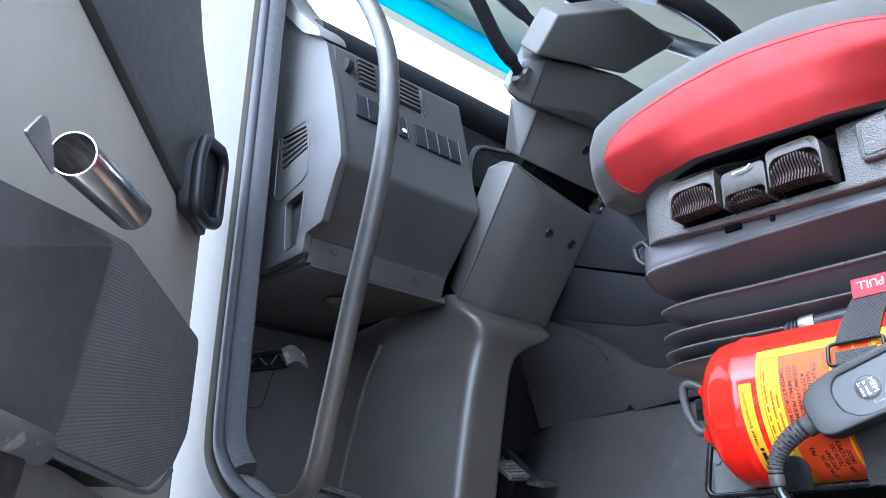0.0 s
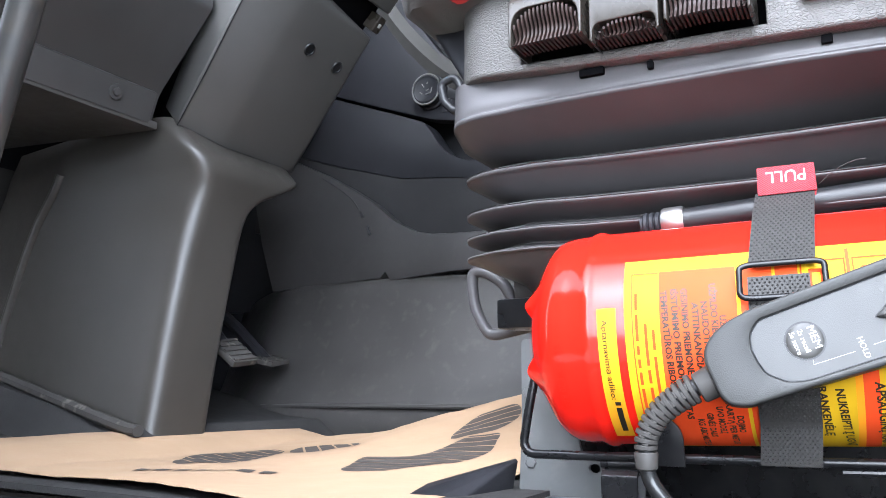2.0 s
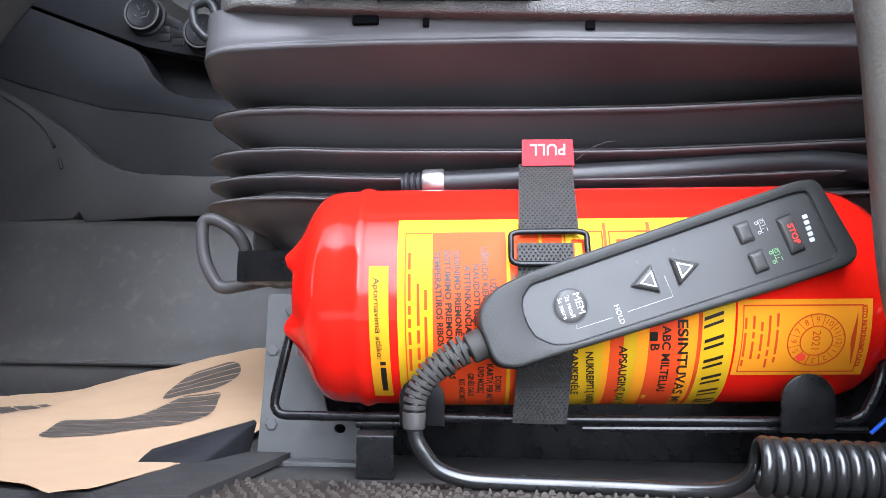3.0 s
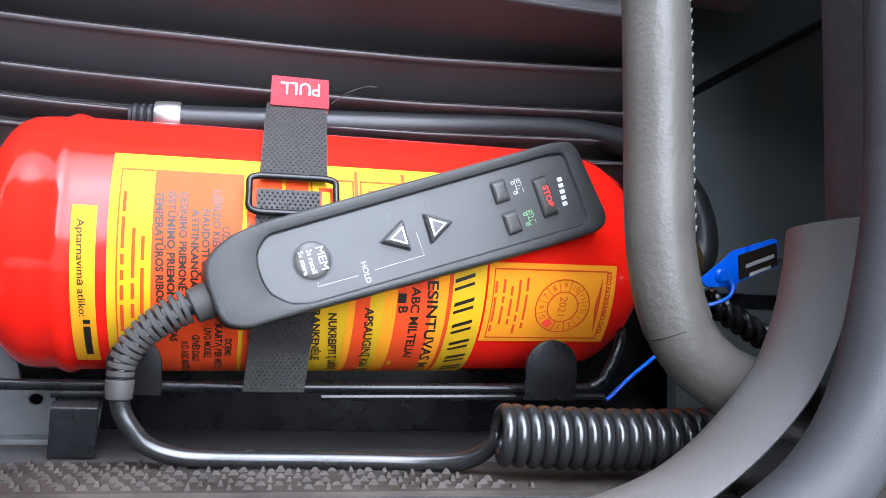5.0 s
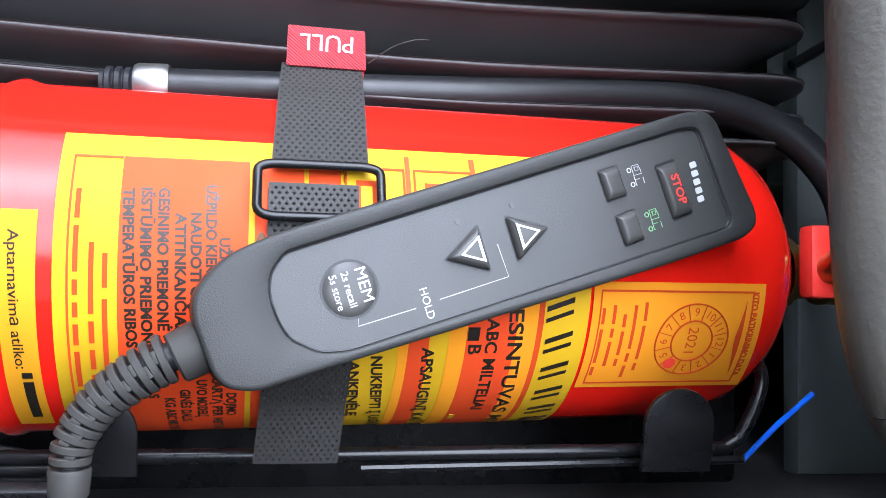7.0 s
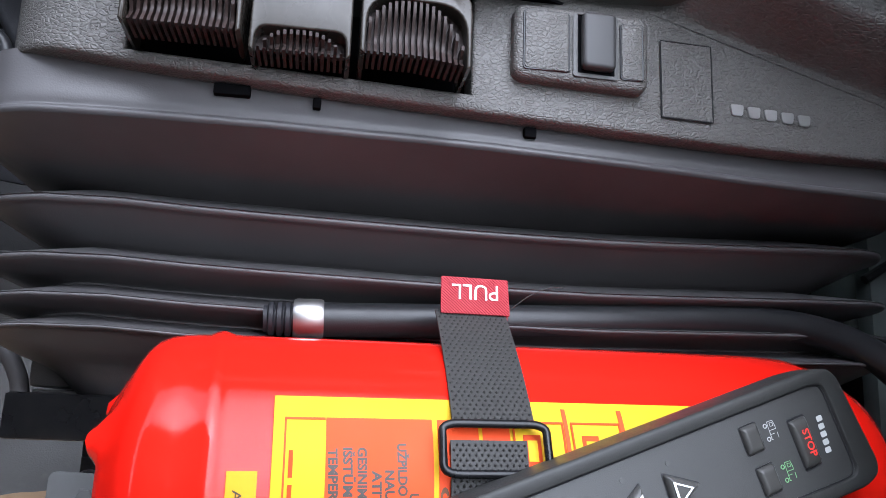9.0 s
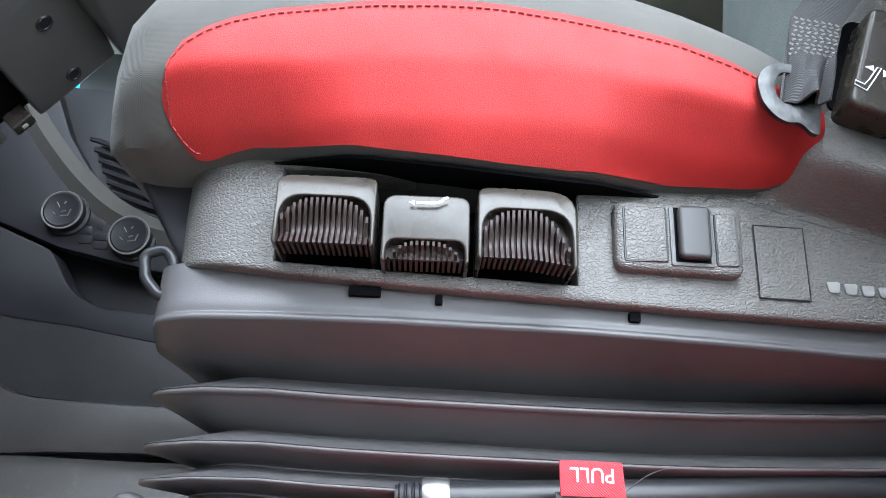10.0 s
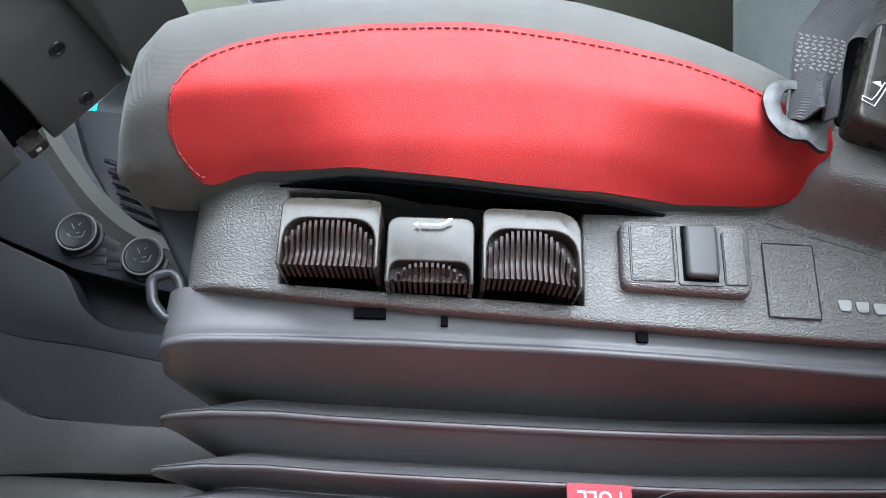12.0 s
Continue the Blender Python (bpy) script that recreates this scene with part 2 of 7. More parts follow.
def worn_bar(name, base, rubbed, low, high, rough=0.38):
    """Painted tube, rubbed brownish towards its bend in uneven patches."""
    m = material(name, base, rough, grain=0.25, grain_size=330, mottle=0.16, mottle_size=26, spec=0.3)
    t = m.node_tree
    b = t.nodes["Principled BSDF"]
    old = b.inputs["Base Color"].links[0].from_socket
    co = t.nodes.new("ShaderNodeTexCoord")
    axis = t.nodes.new("ShaderNodeSeparateXYZ")
    t.links.new(co.outputs["Object"], axis.inputs[0])
    fade = t.nodes.new("ShaderNodeMapRange")
    fade.inputs["From Min"].default_value, fade.inputs["From Max"].default_value = low, high
    fade.inputs["To Min"].default_value, fade.inputs["To Max"].default_value = 0.62, 0.30
    t.links.new(axis.outputs["Z"], fade.inputs["Value"])
    patch = t.nodes.new("ShaderNodeTexNoise")
    patch.inputs["Scale"].default_value, patch.inputs["Detail"].default_value = 38.0, 6.0
    t.links.new(co.outputs["Object"], patch.inputs["Vector"])
    add = t.nodes.new("ShaderNodeMath")
    t.links.new(fade.outputs["Result"], add.inputs[0])
    t.links.new(patch.outputs["Fac"], add.inputs[1])
    soft = t.nodes.new("ShaderNodeMapRange")
    soft.inputs["From Min"].default_value, soft.inputs["From Max"].default_value = 0.72, 1.15
    soft.inputs["To Max"].default_value = 0.85
    t.links.new(add.outputs[0], soft.inputs["Value"])
    mix = t.nodes.new("ShaderNodeMix")
    mix.data_type = "RGBA"
    mix.inputs["B"].default_value = (*rubbed, 1)
    t.links.new(soft.outputs["Result"], mix.inputs["Factor"])
    t.links.new(old, mix.inputs["A"])
    t.links.new(mix.outputs["Result"], b.inputs["Base Color"])
    return m


BAR_WORN = worn_bar("bar_worn_paint", (0.027, 0.0265, 0.025), (0.050, 0.040, 0.030), 0.04, 0.36)

# ---- mesh helpers ----
def smooth_finish(bm, sharp=38):
    bmesh.ops.recalc_face_normals(bm, faces=bm.faces[:])
    for f in bm.faces:
        f.smooth = True
    for e in bm.edges:
        e.smooth = not (len(e.link_faces) == 2 and e.calc_face_angle(0) > radians(sharp))


def part(name, bm, mat, parent=None, label="", sharp=38):
    smooth_finish(bm, sharp)
    me = bpy.data.meshes.new(name)
    bm.to_mesh(me)
    bm.free()
    me.materials.append(mat)
    ob = new(name, me)
    if parent is not None:
        ob.parent = parent
    if label:
        ob["label"] = label
    return ob


def thing(name, label, category, kind="", group=""):
    ob = new(name)
    ob.empty_display_size = 0.05
    return tagged(ob, label, category, group, kind)


def rest_on(ob, x, y, z):
    """Moves a thing's origin to its base, leaving its parts where they are."""
    ob.location = (x, y, z)
    for c in ob.children:
        c.matrix_parent_inverse = Matrix.Translation((-x, -y, -z))
    return ob


def soften(bm, width, segments=2, angle=30):
    edges = [e for e in bm.edges if len(e.link_faces) == 2 and e.calc_face_angle(0) > radians(angle)]
    if edges and width:
        bmesh.ops.bevel(bm, geom=edges, offset=width, segments=segments, affect="EDGES", profile=0.6, clamp_overlap=True)
    return bm


def box(x0, x1, y0, y1, z0, z1, bevel=0.003, m=None, segments=2):
    bm = bmesh.new()
    bmesh.ops.create_cube(bm, size=1)
    for v in bm.verts:
        v.co = Vector(((x0 + x1) / 2 + v.co.x * (x1 - x0), (y0 + y1) / 2 + v.co.y * (y1 - y0), (z0 + z1) / 2 + v.co.z * (z1 - z0)))
    soften(bm, bevel, segments)
    if m:
        bm.transform(m)
    return bm


def join(*parts):
    out = bmesh.new()
    for b in parts:
        me = bpy.data.meshes.new("join")
        b.to_mesh(me)
        b.free()
        out.from_mesh(me)
        bpy.data.meshes.remove(me)
    return out


def rounded(points, radius, n=5):
    """A closed outline with its corners rounded; radius may be one number or one a corner."""
    out, k = [], len(points)
    for i in range(k):
        p = Vector(points[i]).to_2d()
        a, b = Vector(points[i - 1]).to_2d() - p, Vector(points[(i + 1) % k]).to_2d() - p
        r = radius[i] if isinstance(radius, (list, tuple)) else radius
        r = min(r, a.length * 0.48, b.length * 0.48)
        if r < 1e-5:
            out.append(p)
            continue
        s, e = p + a.normalized() * r, p + b.normalized() * r
        for j in range(n + 1):
            t = j / n
            out.append((1 - t) ** 2 * s + 2 * t * (1 - t) * p + t * t * e)
    return out


SIDE = Matrix(((1, 0, 0, 0), (0, 0, -1, 0), (0, 1, 0, 0), (0, 0, 0, 1)))  # local x, y -> world x, z; local z -> -y


def plate(outline, depth, bevel=0.0015, m=None, holes=(), segments=2):
    """A flat piece with holes, from an outline in local x and y, of the given depth along local z."""
    bm = bmesh.new()
    edges = []
    for loop in (outline, *holes):
        vs = [bm.verts.new((p[0], p[1], 0)) for p in loop]
        edges += [bm.edges.new((vs[i - 1], vs[i])) for i in range(len(vs))]
    if holes:
        bmesh.ops.triangle_fill(bm, use_beauty=True, edges=edges)
    else:
        bmesh.ops.contextual_create(bm, geom=edges)
    faces = bm.faces[:]
    r = bmesh.ops.extrude_face_region(bm, geom=faces)
    bmesh.ops.translate(bm, verts=[v for v in r["geom"] if isinstance(v, bmesh.types.BMVert)], vec=(0, 0, depth))
    bmesh.ops.recalc_face_normals(bm, faces=bm.faces[:])
    if bevel:
        rim = [e for e in bm.edges if len(e.link_faces) == 2 and abs(e.verts[0].co.z - e.verts[1].co.z) < 1e-6 and e.calc_face_angle(0) > radians(60)]
        bmesh.ops.bevel(bm, geom=rim, offset=bevel, segments=segments, affect="EDGES", profile=0.6, clamp_overlap=True)
    if m:
        bm.transform(m)
    return bm


def spline(points, steps=8, closed=False):
    """A smooth line through points."""
    pts = [Vector(p) for p in points]
    out, k = [], len(pts)
    for i in range(k if closed else k - 1):
        p0 = pts[i - 1] if (i or closed) else pts[0]
        p1, p2 = pts[i], pts[(i + 1) % k]
        p3 = pts[(i + 2) % k] if (closed or i + 2 < k) else pts[-1]
        for j in range(steps):
            t = j / steps
            out.append(0.5 * (2 * p1 + (p2 - p0) * t + (2 * p0 - 5 * p1 + 4 * p2 - p3) * t * t + (3 * p1 - p0 - 3 * p2 + p3) * t ** 3))
    if not closed:
        out.append(pts[-1])
    return out


def tube(path, radius, sides=14, closed=False, flat=1.0):
    """A round bar along a path; radius may be one number or one a point."""
    bm = bmesh.new()
    rings, k = [], len(path)
    up = None
    for i, p in enumerate(path):
        a = path[i - 1] if (i or closed) else path[0]
        b = path[(i + 1) % k] if (closed or i + 1 < k) else path[-1]
        d = (Vector(b) - Vector(a)).normalized()
        if up is None:
            up = d.orthogonal().normalized()
        up = (up - d * up.dot(d)).normalized()
        side = d.cross(up)
        r = radius[i] if isinstance(radius, (list, tuple)) else radius
        rings.append([bm.verts.new(Vector(p) + r * (math.cos(q) * up + flat * math.sin(q) * side)) for q in (2 * math.pi * j / sides for j in range(sides))])
    for i in range(k if closed else k - 1):
        a, b = rings[i], rings[(i + 1) % k]
        for j in range(sides):
            bm.faces.new((a[j], a[(j + 1) % sides], b[(j + 1) % sides], b[j]))
    if not closed:
        bm.faces.new(rings[0])
        bm.faces.new(rings[-1])
    return bm


def lathe(profile, m=None, sides=48):
    """Turns a profile of (along, radius) about the local z axis."""
    bm = bmesh.new()
    rings = []
    for a, r in profile:
        if r < 1e-6:
            rings.append([bm.verts.new((0, 0, a))])
        else:
            rings.append([bm.verts.new((r * math.cos(q), r * math.sin(q), a)) for q in (2 * math.pi * j / sides for j in range(sides))])
    for a, b in zip(rings, rings[1:]):
        for j in range(sides):
            k = (j + 1) % sides
            if len(a) == 1 and len(b) == 1:
                continue
            if len(a) == 1:
                bm.faces.new((a[0], b[j], b[k]))
            elif len(b) == 1:
                bm.faces.new((a[j], a[k], b[0]))
            else:
                bm.faces.new((a[j], a[k], b[k], b[j]))
    if m:
        bm.transform(m)
    return bm


def loft(rings, cap=True, closed=True):
    """Skins rings of equal length."""
    bm = bmesh.new()
    vs = [[bm.verts.new(p) for p in ring] for ring in rings]
    n = len(vs[0])
    for a, b in zip(vs, vs[1:]):
        for j in range(n if closed else n - 1):
            k = (j + 1) % n
            bm.faces.new((a[j], a[k], b[k], b[j]))
    if cap and closed:
        bm.faces.new(vs[0])
        bm.faces.new(vs[-1])
    return bm


def sheet(fn, us, vs, thick=0.0):
    """A surface fn(u, v) over two lists of values, given a thickness along its normals."""
    bm = bmesh.new()
    grid = [[bm.verts.new(fn(u, v)) for v in vs] for u in us]
    for i in range(len(us) - 1):
        for j in range(len(vs) - 1):
            bm.faces.new((grid[i][j], grid[i + 1][j], grid[i + 1][j + 1], grid[i][j + 1]))
    bmesh.ops.recalc_face_normals(bm, faces=bm.faces[:])
    if thick:
        bmesh.ops.solidify(bm, geom=bm.faces[:], thickness=thick)
    return bm


def hull(points, bevel):
    bm = bmesh.new()
    for p in points:
        bm.verts.new(p)
    bmesh.ops.convex_hull(bm, input=bm.verts[:])
    bmesh.ops.dissolve_limit(bm, angle_limit=radians(4), verts=bm.verts[:], edges=bm.edges[:])
    return soften(bm, bevel, 3, 20)


def span(a, b, n):
    return [a + (b - a) * i / (n - 1) for i in range(n)]


def table(x, rows):
    """A value read off rows of (x, value)."""
    return float(np.interp(x, [r[0] for r in rows], [r[1] for r in rows]))


def lettering(text, height, align="CENTER", narrow=1.0, bold=0.0):
    """A flat mesh of the built-in font, in local x and y."""
    cu = bpy.data.curves.new("lettering", "FONT")
    cu.body, cu.size, cu.align_x, cu.align_y, cu.resolution_u = text, height, align, "CENTER", 3
    cu.offset = bold
    ob = bpy.data.objects.new("lettering", cu)
    me = bpy.data.meshes.new_from_object(ob)
    bpy.data.objects.remove(ob)
    bm = bmesh.new()
    bm.from_mesh(me)
    bpy.data.meshes.remove(me)
    for v in bm.verts:
        v.co.x *= narrow
    return bm


# ---- the cab shell ----
def structure(name, bm, mat, label="", sharp=38):
    return tagged(part(name, bm, mat, None, "", sharp), label, "", "", "structure")


structure("ground", box(-60, 60, -60, 60, -1.75, -1.6, 0), GROUND, "grey concrete yard under an overcast sky")
structure("floor", box(-1.12, 1.25, 0.24, 2.3, -0.09, -0.02, 0.002), CARPET, "black rubber-covered cab floor")
structure("ceiling", box(-1.3, 1.25, 0.1, 2.35, 1.72, 1.76, 0.004), HEADLINER, "beige fabric cab headliner")
structure("wall_rear", box(1.2, 1.25, 0.14, 2.3, -0.02, 1.72, 0.002), FABRIC_GREEN, "dark grey rear cab wall")
structure("wall_front", box(-1.12, -1.07, 0.14, 2.3, -0.02, 0.98, 0.002), PLASTIC_DARK, "black moulded toe wall under the dashboard")
far_wall = plate([(-1.1, -0.02), (1.2, -0.02), (1.2, 1.72), (-1.1, 1.72)], 0.04, 0, Matrix.Translation((0, 2.34, 0)) @ SIDE,
                 [rounded([(-0.82, 0.95), (0.0, 0.85), (0.0, 1.6), (-0.70, 1.6)], 0.06)])
structure("wall_passenger", far_wall, PLASTIC, "charcoal passenger side wall with a window opening")

APERTURE = spline([(-0.683, 1.60), (-0.696, 1.1), (-0.702, 0.60), (-0.707, 0.38), (-0.709, 0.24), (-0.707, 0.16), (-0.700, 0.118), (-0.676, 0.086), (-0.636, 0.055), (-0.586, 0.032), (-0.527, 0.009),
                   (-0.463, -0.013), (-0.395, -0.031), (-0.32, -0.043), (-0.2, -0.050), (0.1, -0.056), (0.29, -0.060), (0.345, -0.054), (0.386, -0.040), (0.412, -0.025), (0.433, -0.009), (0.449, 0.011), (0.460, 0.034), (0.4685, 0.066), (0.4745, 0.097), (0.4765, 0.122), (0.478, 0.16),
                   (0.480, 0.4), (0.480, 1.1), (0.45, 1.60), (0.0, 1.64)], 6, True)
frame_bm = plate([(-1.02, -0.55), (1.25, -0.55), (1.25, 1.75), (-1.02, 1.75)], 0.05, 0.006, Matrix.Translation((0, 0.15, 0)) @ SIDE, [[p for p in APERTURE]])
door_frame = structure("door_frame", frame_bm, WHITE_DIMMED, "cream white painted steel door opening of the cab")
def inset(p, d):
    """A point of the opening moved towards its middle."""
    c = Vector((-0.11, 0.75))
    q = Vector((p.x, p.y)) - c
    return c + Vector((q.x * (1 - d / 0.60), q.y * (1 - d / 0.80)))


part("door_seal", tube([(inset(p, 0.018).x, 0.116, inset(p, 0.018).y) for p in APERTURE], [0.0108 + 0.0057 * min(1.0, max(0.0, (p.x + 0.5) / 0.4)) for p in APERTURE], 16, True), SEAL_RUBBER, door_frame, "black rubber bulb seal")
LIP = ((0.028, 0.119), (0.031, 0.122), (0.037, 0.132), (0.040, 0.148), (0.034, 0.153), (-0.02, 0.165))
part("seal_lip", loft([[(inset(p, d).x, y, inset(p, d).y) for d, y in LIP] for p in APERTURE if p.x < -0.55 and 0.068 < p.y < 1.55]), FLOCK, door_frame, "textured black trim lip")
part("seal_lip", loft([[(x + 0.002 * math.sin(z * 9), y, z) for x, y in ((0.484, 0.205), (0.4735, 0.184), (0.4710, 0.174), (0.4695, 0.166), (0.4665, 0.152), (0.4690, 0.142), (0.476, 0.139), (0.486, 0.150), (0.486, 0.205))] for z in span(0.112, 1.55, 14)]), FLOCK, door_frame, "flocked black trim lip")

# sill: edge trim, studded tread and ledge
sill = tagged(thing("sill", "worn black plastic door sill with studded tread", "sill"), kind="structure")
SILL = [(0.13, -0.075), (0.135, -0.045), (0.150, -0.032), (0.185, -0.022), (0.235, -0.019), (0.245, -0.024), (0.245, -0.075)]
part("edge_trim", loft([[(x, y, z) for y, z in SILL] for x in span(-0.42, 0.40, 12)]), TREAD, sill, "shiny scuffed edge trim")
part("tread_bed", box(-0.50, 0.46, 0.246, 0.334, -0.06, -0.017, 0.001), TREAD, sill)
studs = bmesh.new()
for i in range(92):
    for j in range(8):
        x, y = -0.47 + i * 0.0098 + (0.0049 if j % 2 else 0) + random.uniform(-0.0006, 0.0006), 0.254 + j * 0.0098
        if x > 0.345 - 0.9 * (y - 0.254) or random.random() < 0.06:
            continue
        a = random.choice((0, math.pi / 2)) + random.uniform(-0.1, 0.1)
        u, w = Vector((math.cos(a), math.sin(a), 0)) * 0.0029, Vector((-math.sin(a), math.cos(a), 0)) * 0.0015
        c, h = Vector((x, y, -0.0172)), Vector((0, 0, 0.0028 + random.uniform(-0.0008, 0.0006)))
        b = [studs.verts.new(c + p) for p in (u + w, -u + w, -u - w, u - w)]
        t = [studs.verts.new(c + h + p * 0.35) for p in (u + w, -u + w, -u - w, u - w)]
        for k in range(4):
            studs.faces.new((b[k], b[(k + 1) % 4], t[(k + 1) % 4], t[k]))
        studs.faces.new(t)
tagged(part("tread_stud", studs, TREAD, sill), kind="stuff")
part("ledge", box(-0.50, 0.55, 0.335, 0.52, -0.06, -0.021, 0.002), LEDGE, sill, "grained grey ledge with worn marks")
marks = [((0.146, 0.486), (0.187, 0.490)), ((0.187, 0.490), (0.189, 0.515)), ((0.146, 0.486), (0.150, 0.43)), ((0.258, 0.433), (0.290, 0.429)), ((0.325, 0.494), (0.363, 0.485)), ((0.20, 0.392), (0.235, 0.396)), ((0.06, 0.400), (0.095, 0.404)), ((0.02, 0.470), (0.05, 0.472)), ((0.40, 0.40), (0.44, 0.398))]
wm = join(*[tube([(*a, -0.0212), (*b, -0.0212)], 0.0007, 5) for a, b in marks])
seams = join(*[tube([(*a, -0.0213), (*b, -0.0213)], 0.0006, 5) for a, b in (((0.03, 0.36), (0.055, 0.50)), ((0.16, 0.36), (0.19, 0.50)), ((0.30, 0.36), (0.285, 0.50)), ((0.33, 0.36), (0.36, 0.50)))])
part("ledge_seam", seams, RUBBER, sill)
part("wear_mark", wm, PLASTIC_LIGHT, sill)

# corner trims at the two ends of the sill
REAR_IN = [(0.460, 0.1225), (0.458, 0.104), (0.453, 0.085), (0.447, 0.071), (0.440, 0.057), (0.422, 0.035), (0.403, 0.016), (0.378, 0.001), (0.345, -0.010), (0.30, -0.017), (0.20, -0.021), (0.05, -0.021)]
REAR_OUT = [(0.4700, 0.1230), (0.467, 0.100), (0.461, 0.076), (0.453, 0.056), (0.443, 0.039), (0.428, 0.022), (0.408, 0.005), (0.385, -0.010), (0.35, -0.024), (0.31, -0.032), (0.20, -0.036), (0.05, -0.036)]
across = ((0.95, 0.215), (0.40, 0.203), (0.10, 0.193), (0.0, 0.184), (0.06, 0.177), (0.25, 0.167), (0.55, 0.160), (0.85, 0.156), (0.98, 0.158), (1.0, 0.164), (1.0, 0.200))
inner_line, outer_line = [spline([Vector((x, 0, z)) for x, z in line], 4) for line in (REAR_IN, REAR_OUT)]
part("corner_trim", loft([[(a.x + (b.x - a.x) * f, y, a.z + (b.z - a.z) * f) for f, y in across] for a, b in zip(inner_line, outer_line)]), TRIM_FINE, sill, "curved grained black corner trim")
FRONT_OUT = [(-0.655, 0.092), (-0.620, 0.076), (-0.575, 0.051), (-0.537, 0.030), (-0.476, 0.0), (-0.423, -0.017), (-0.35, -0.030), (-0.2, -0.036), (0.05, -0.036)]
FRONT_IN = [(-0.690, 0.078), (-0.643, 0.074), (-0.608, 0.057), (-0.561, 0.029), (-0.501, 0.0), (-0.460, -0.010), (-0.36, -0.018), (-0.2, -0.021), (0.05, -0.021)]
over = ((0.0, 0.130, 0.0), (0.10, 0.134, 0.004), (0.35, 0.145, 0.007), (0.65, 0.158, 0.007), (0.90, 0.170, 0.003), (1.0, 0.178, -0.002), (0.95, 0.182, -0.016), (0.1, 0.150, -0.016))
outer_line, inner_line = [spline([Vector((x, 0, z)) for x, z in line], 4) for line in (FRONT_OUT, FRONT_IN)]
part("corner_trim", loft([[(a.x + (b.x - a.x) * f + 0.55 * h, y, a.z + (b.z - a.z) * f + 0.83 * h) for f, y, h in over] for a, b in zip(outer_line, inner_line)]), TRIM_FINE, sill, "curved grained black corner trim")

# ---- windscreen, cyan sun strip ----
ws = structure("window_1", plate([(0.16, 0.96), (2.3, 0.96), (2.2, 1.72), (0.2, 1.72)], 0.005, 0, Matrix(((0, 0, 1, -1.12), (1, 0, 0, 0), (0, 1, 0, 0), (0, 0, 0, 1)))), GLASS, "clear windscreen of the cab")
ws.visible_shadow = False
part("sun_strip", box(-1.16, -1.15, 0.3, 2.7, 1.62, 1.95, 0.003), TINT, ws, "cyan tinted outer sun visor strip")


# ---- the open driver's door ----
HINGE, ALONG, INWARD = Vector((-0.70, 0.06, 0)), Vector((0.80, -0.60, 0)), Vector((0.60, 0.80, 0))
DOOR = Matrix(((ALONG.x, 0, INWARD.x, HINGE.x), (ALONG.y, 0, INWARD.y, HINGE.y), (0, 1, 0, 0), (0, 0, 0, 1)))  # local x along, y up, z inward
door = tagged(thing("door_1", "open cab door, warm grey panel with black pocket", "door"), kind="structure")
part("shell", plate(rounded([(0.0, -0.12), (1.0, -0.12), (1.02, 0.62), (0.02, 0.62)], 0.05), 0.05, 0.008, DOOR @ Matrix.Translation((0, 0, -0.055))), WHITE_DIMMED, door, "cream white painted steel shell")
part("inner_panel", plate(rounded([(0.04, 0.02), (1.0, 0.02), (1.0, 0.452), (0.04, 0.452)], 0.01), 0.012, 0.004, DOOR @ Matrix.Translation((0, 0, -0.012))), DOORGREY, door, "warm grey smooth trim panel")
part("upper_trim", plate(rounded([(0.045, 0.455), (1.0, 0.455), (1.0, 0.82), (0.30, 0.80), (0.22, 0.72), (0.06, 0.64)], 0.02), 0.03, 0.008, DOOR @ Matrix.Translation((0, 0, -0.02))), PLASTIC, door, "charcoal upper door trim")
part("pocket", loft([[DOOR @ Vector((x, y, w)) for x, y in rounded([(0.235 + (0.06 - w) * 0.4, 0.232), (0.575, 0.229), (0.64, 0.214), (1.0, 0.122), (1.0, -0.05), (0.73, 0.0), (0.70, 0.030), (0.66, 0.028), (0.40, 0.026), (0.30, 0.06), (0.24, 0.11)], 0.015, 3)] for w in (0.0, 0.05, 0.06)]), MESH_CLOTH, door, "black woven map pocket")
part("pocket_lip", plate(rounded([(0.640, 0.206), (0.70, 0.196), (1.02, 0.112), (1.02, 0.03), (0.69, 0.03)], 0.02, 4), 0.028, 0.014, DOOR @ Matrix.Translation((0, 0, 0.044))), PLASTIC, door, "smooth black armrest base")
part("lower_trim", plate(rounded([(0.35, -0.10), (1.0, -0.10), (1.0, 0.020), (0.62, 0.020), (0.40, 0.0)], 0.02), 0.05, 0.012, DOOR), WHITE_DIMMED, door, "cream painted lower door edge")
# demister gasket at the hinge edge
gk = [(0.075, 0.470), (0.15, 0.440), (0.225, 0.428), (0.235, 0.50), (0.215, 0.548), (0.10, 0.590), (0.072, 0.580)]
gasket = part("demister_duct", tube([DOOR @ Vector((p.x, p.y, 0.030)) for p in rounded(gk, 0.02, 4)], 0.010, 10, True), RUBBER, door, "black rubber demister duct gasket")
part("duct_throat", plate(rounded(gk, 0.02, 4), 0.018, 0.002, DOOR @ Matrix.Translation((0, 0, 0.004))), PLASTIC_DARK, gasket)
part("piping", tube(spline([DOOR @ Vector(p) for p in ((0.735, 0.030, 0.062), (0.715, 0.034, 0.062), (0.690, 0.024, 0.062), (0.60, 0.021, 0.062), (0.40, 0.022, 0.062), (0.31, 0.055, 0.062))], 5), 0.0028, 8), PLASTIC, door, "sewn edge of the pocket")
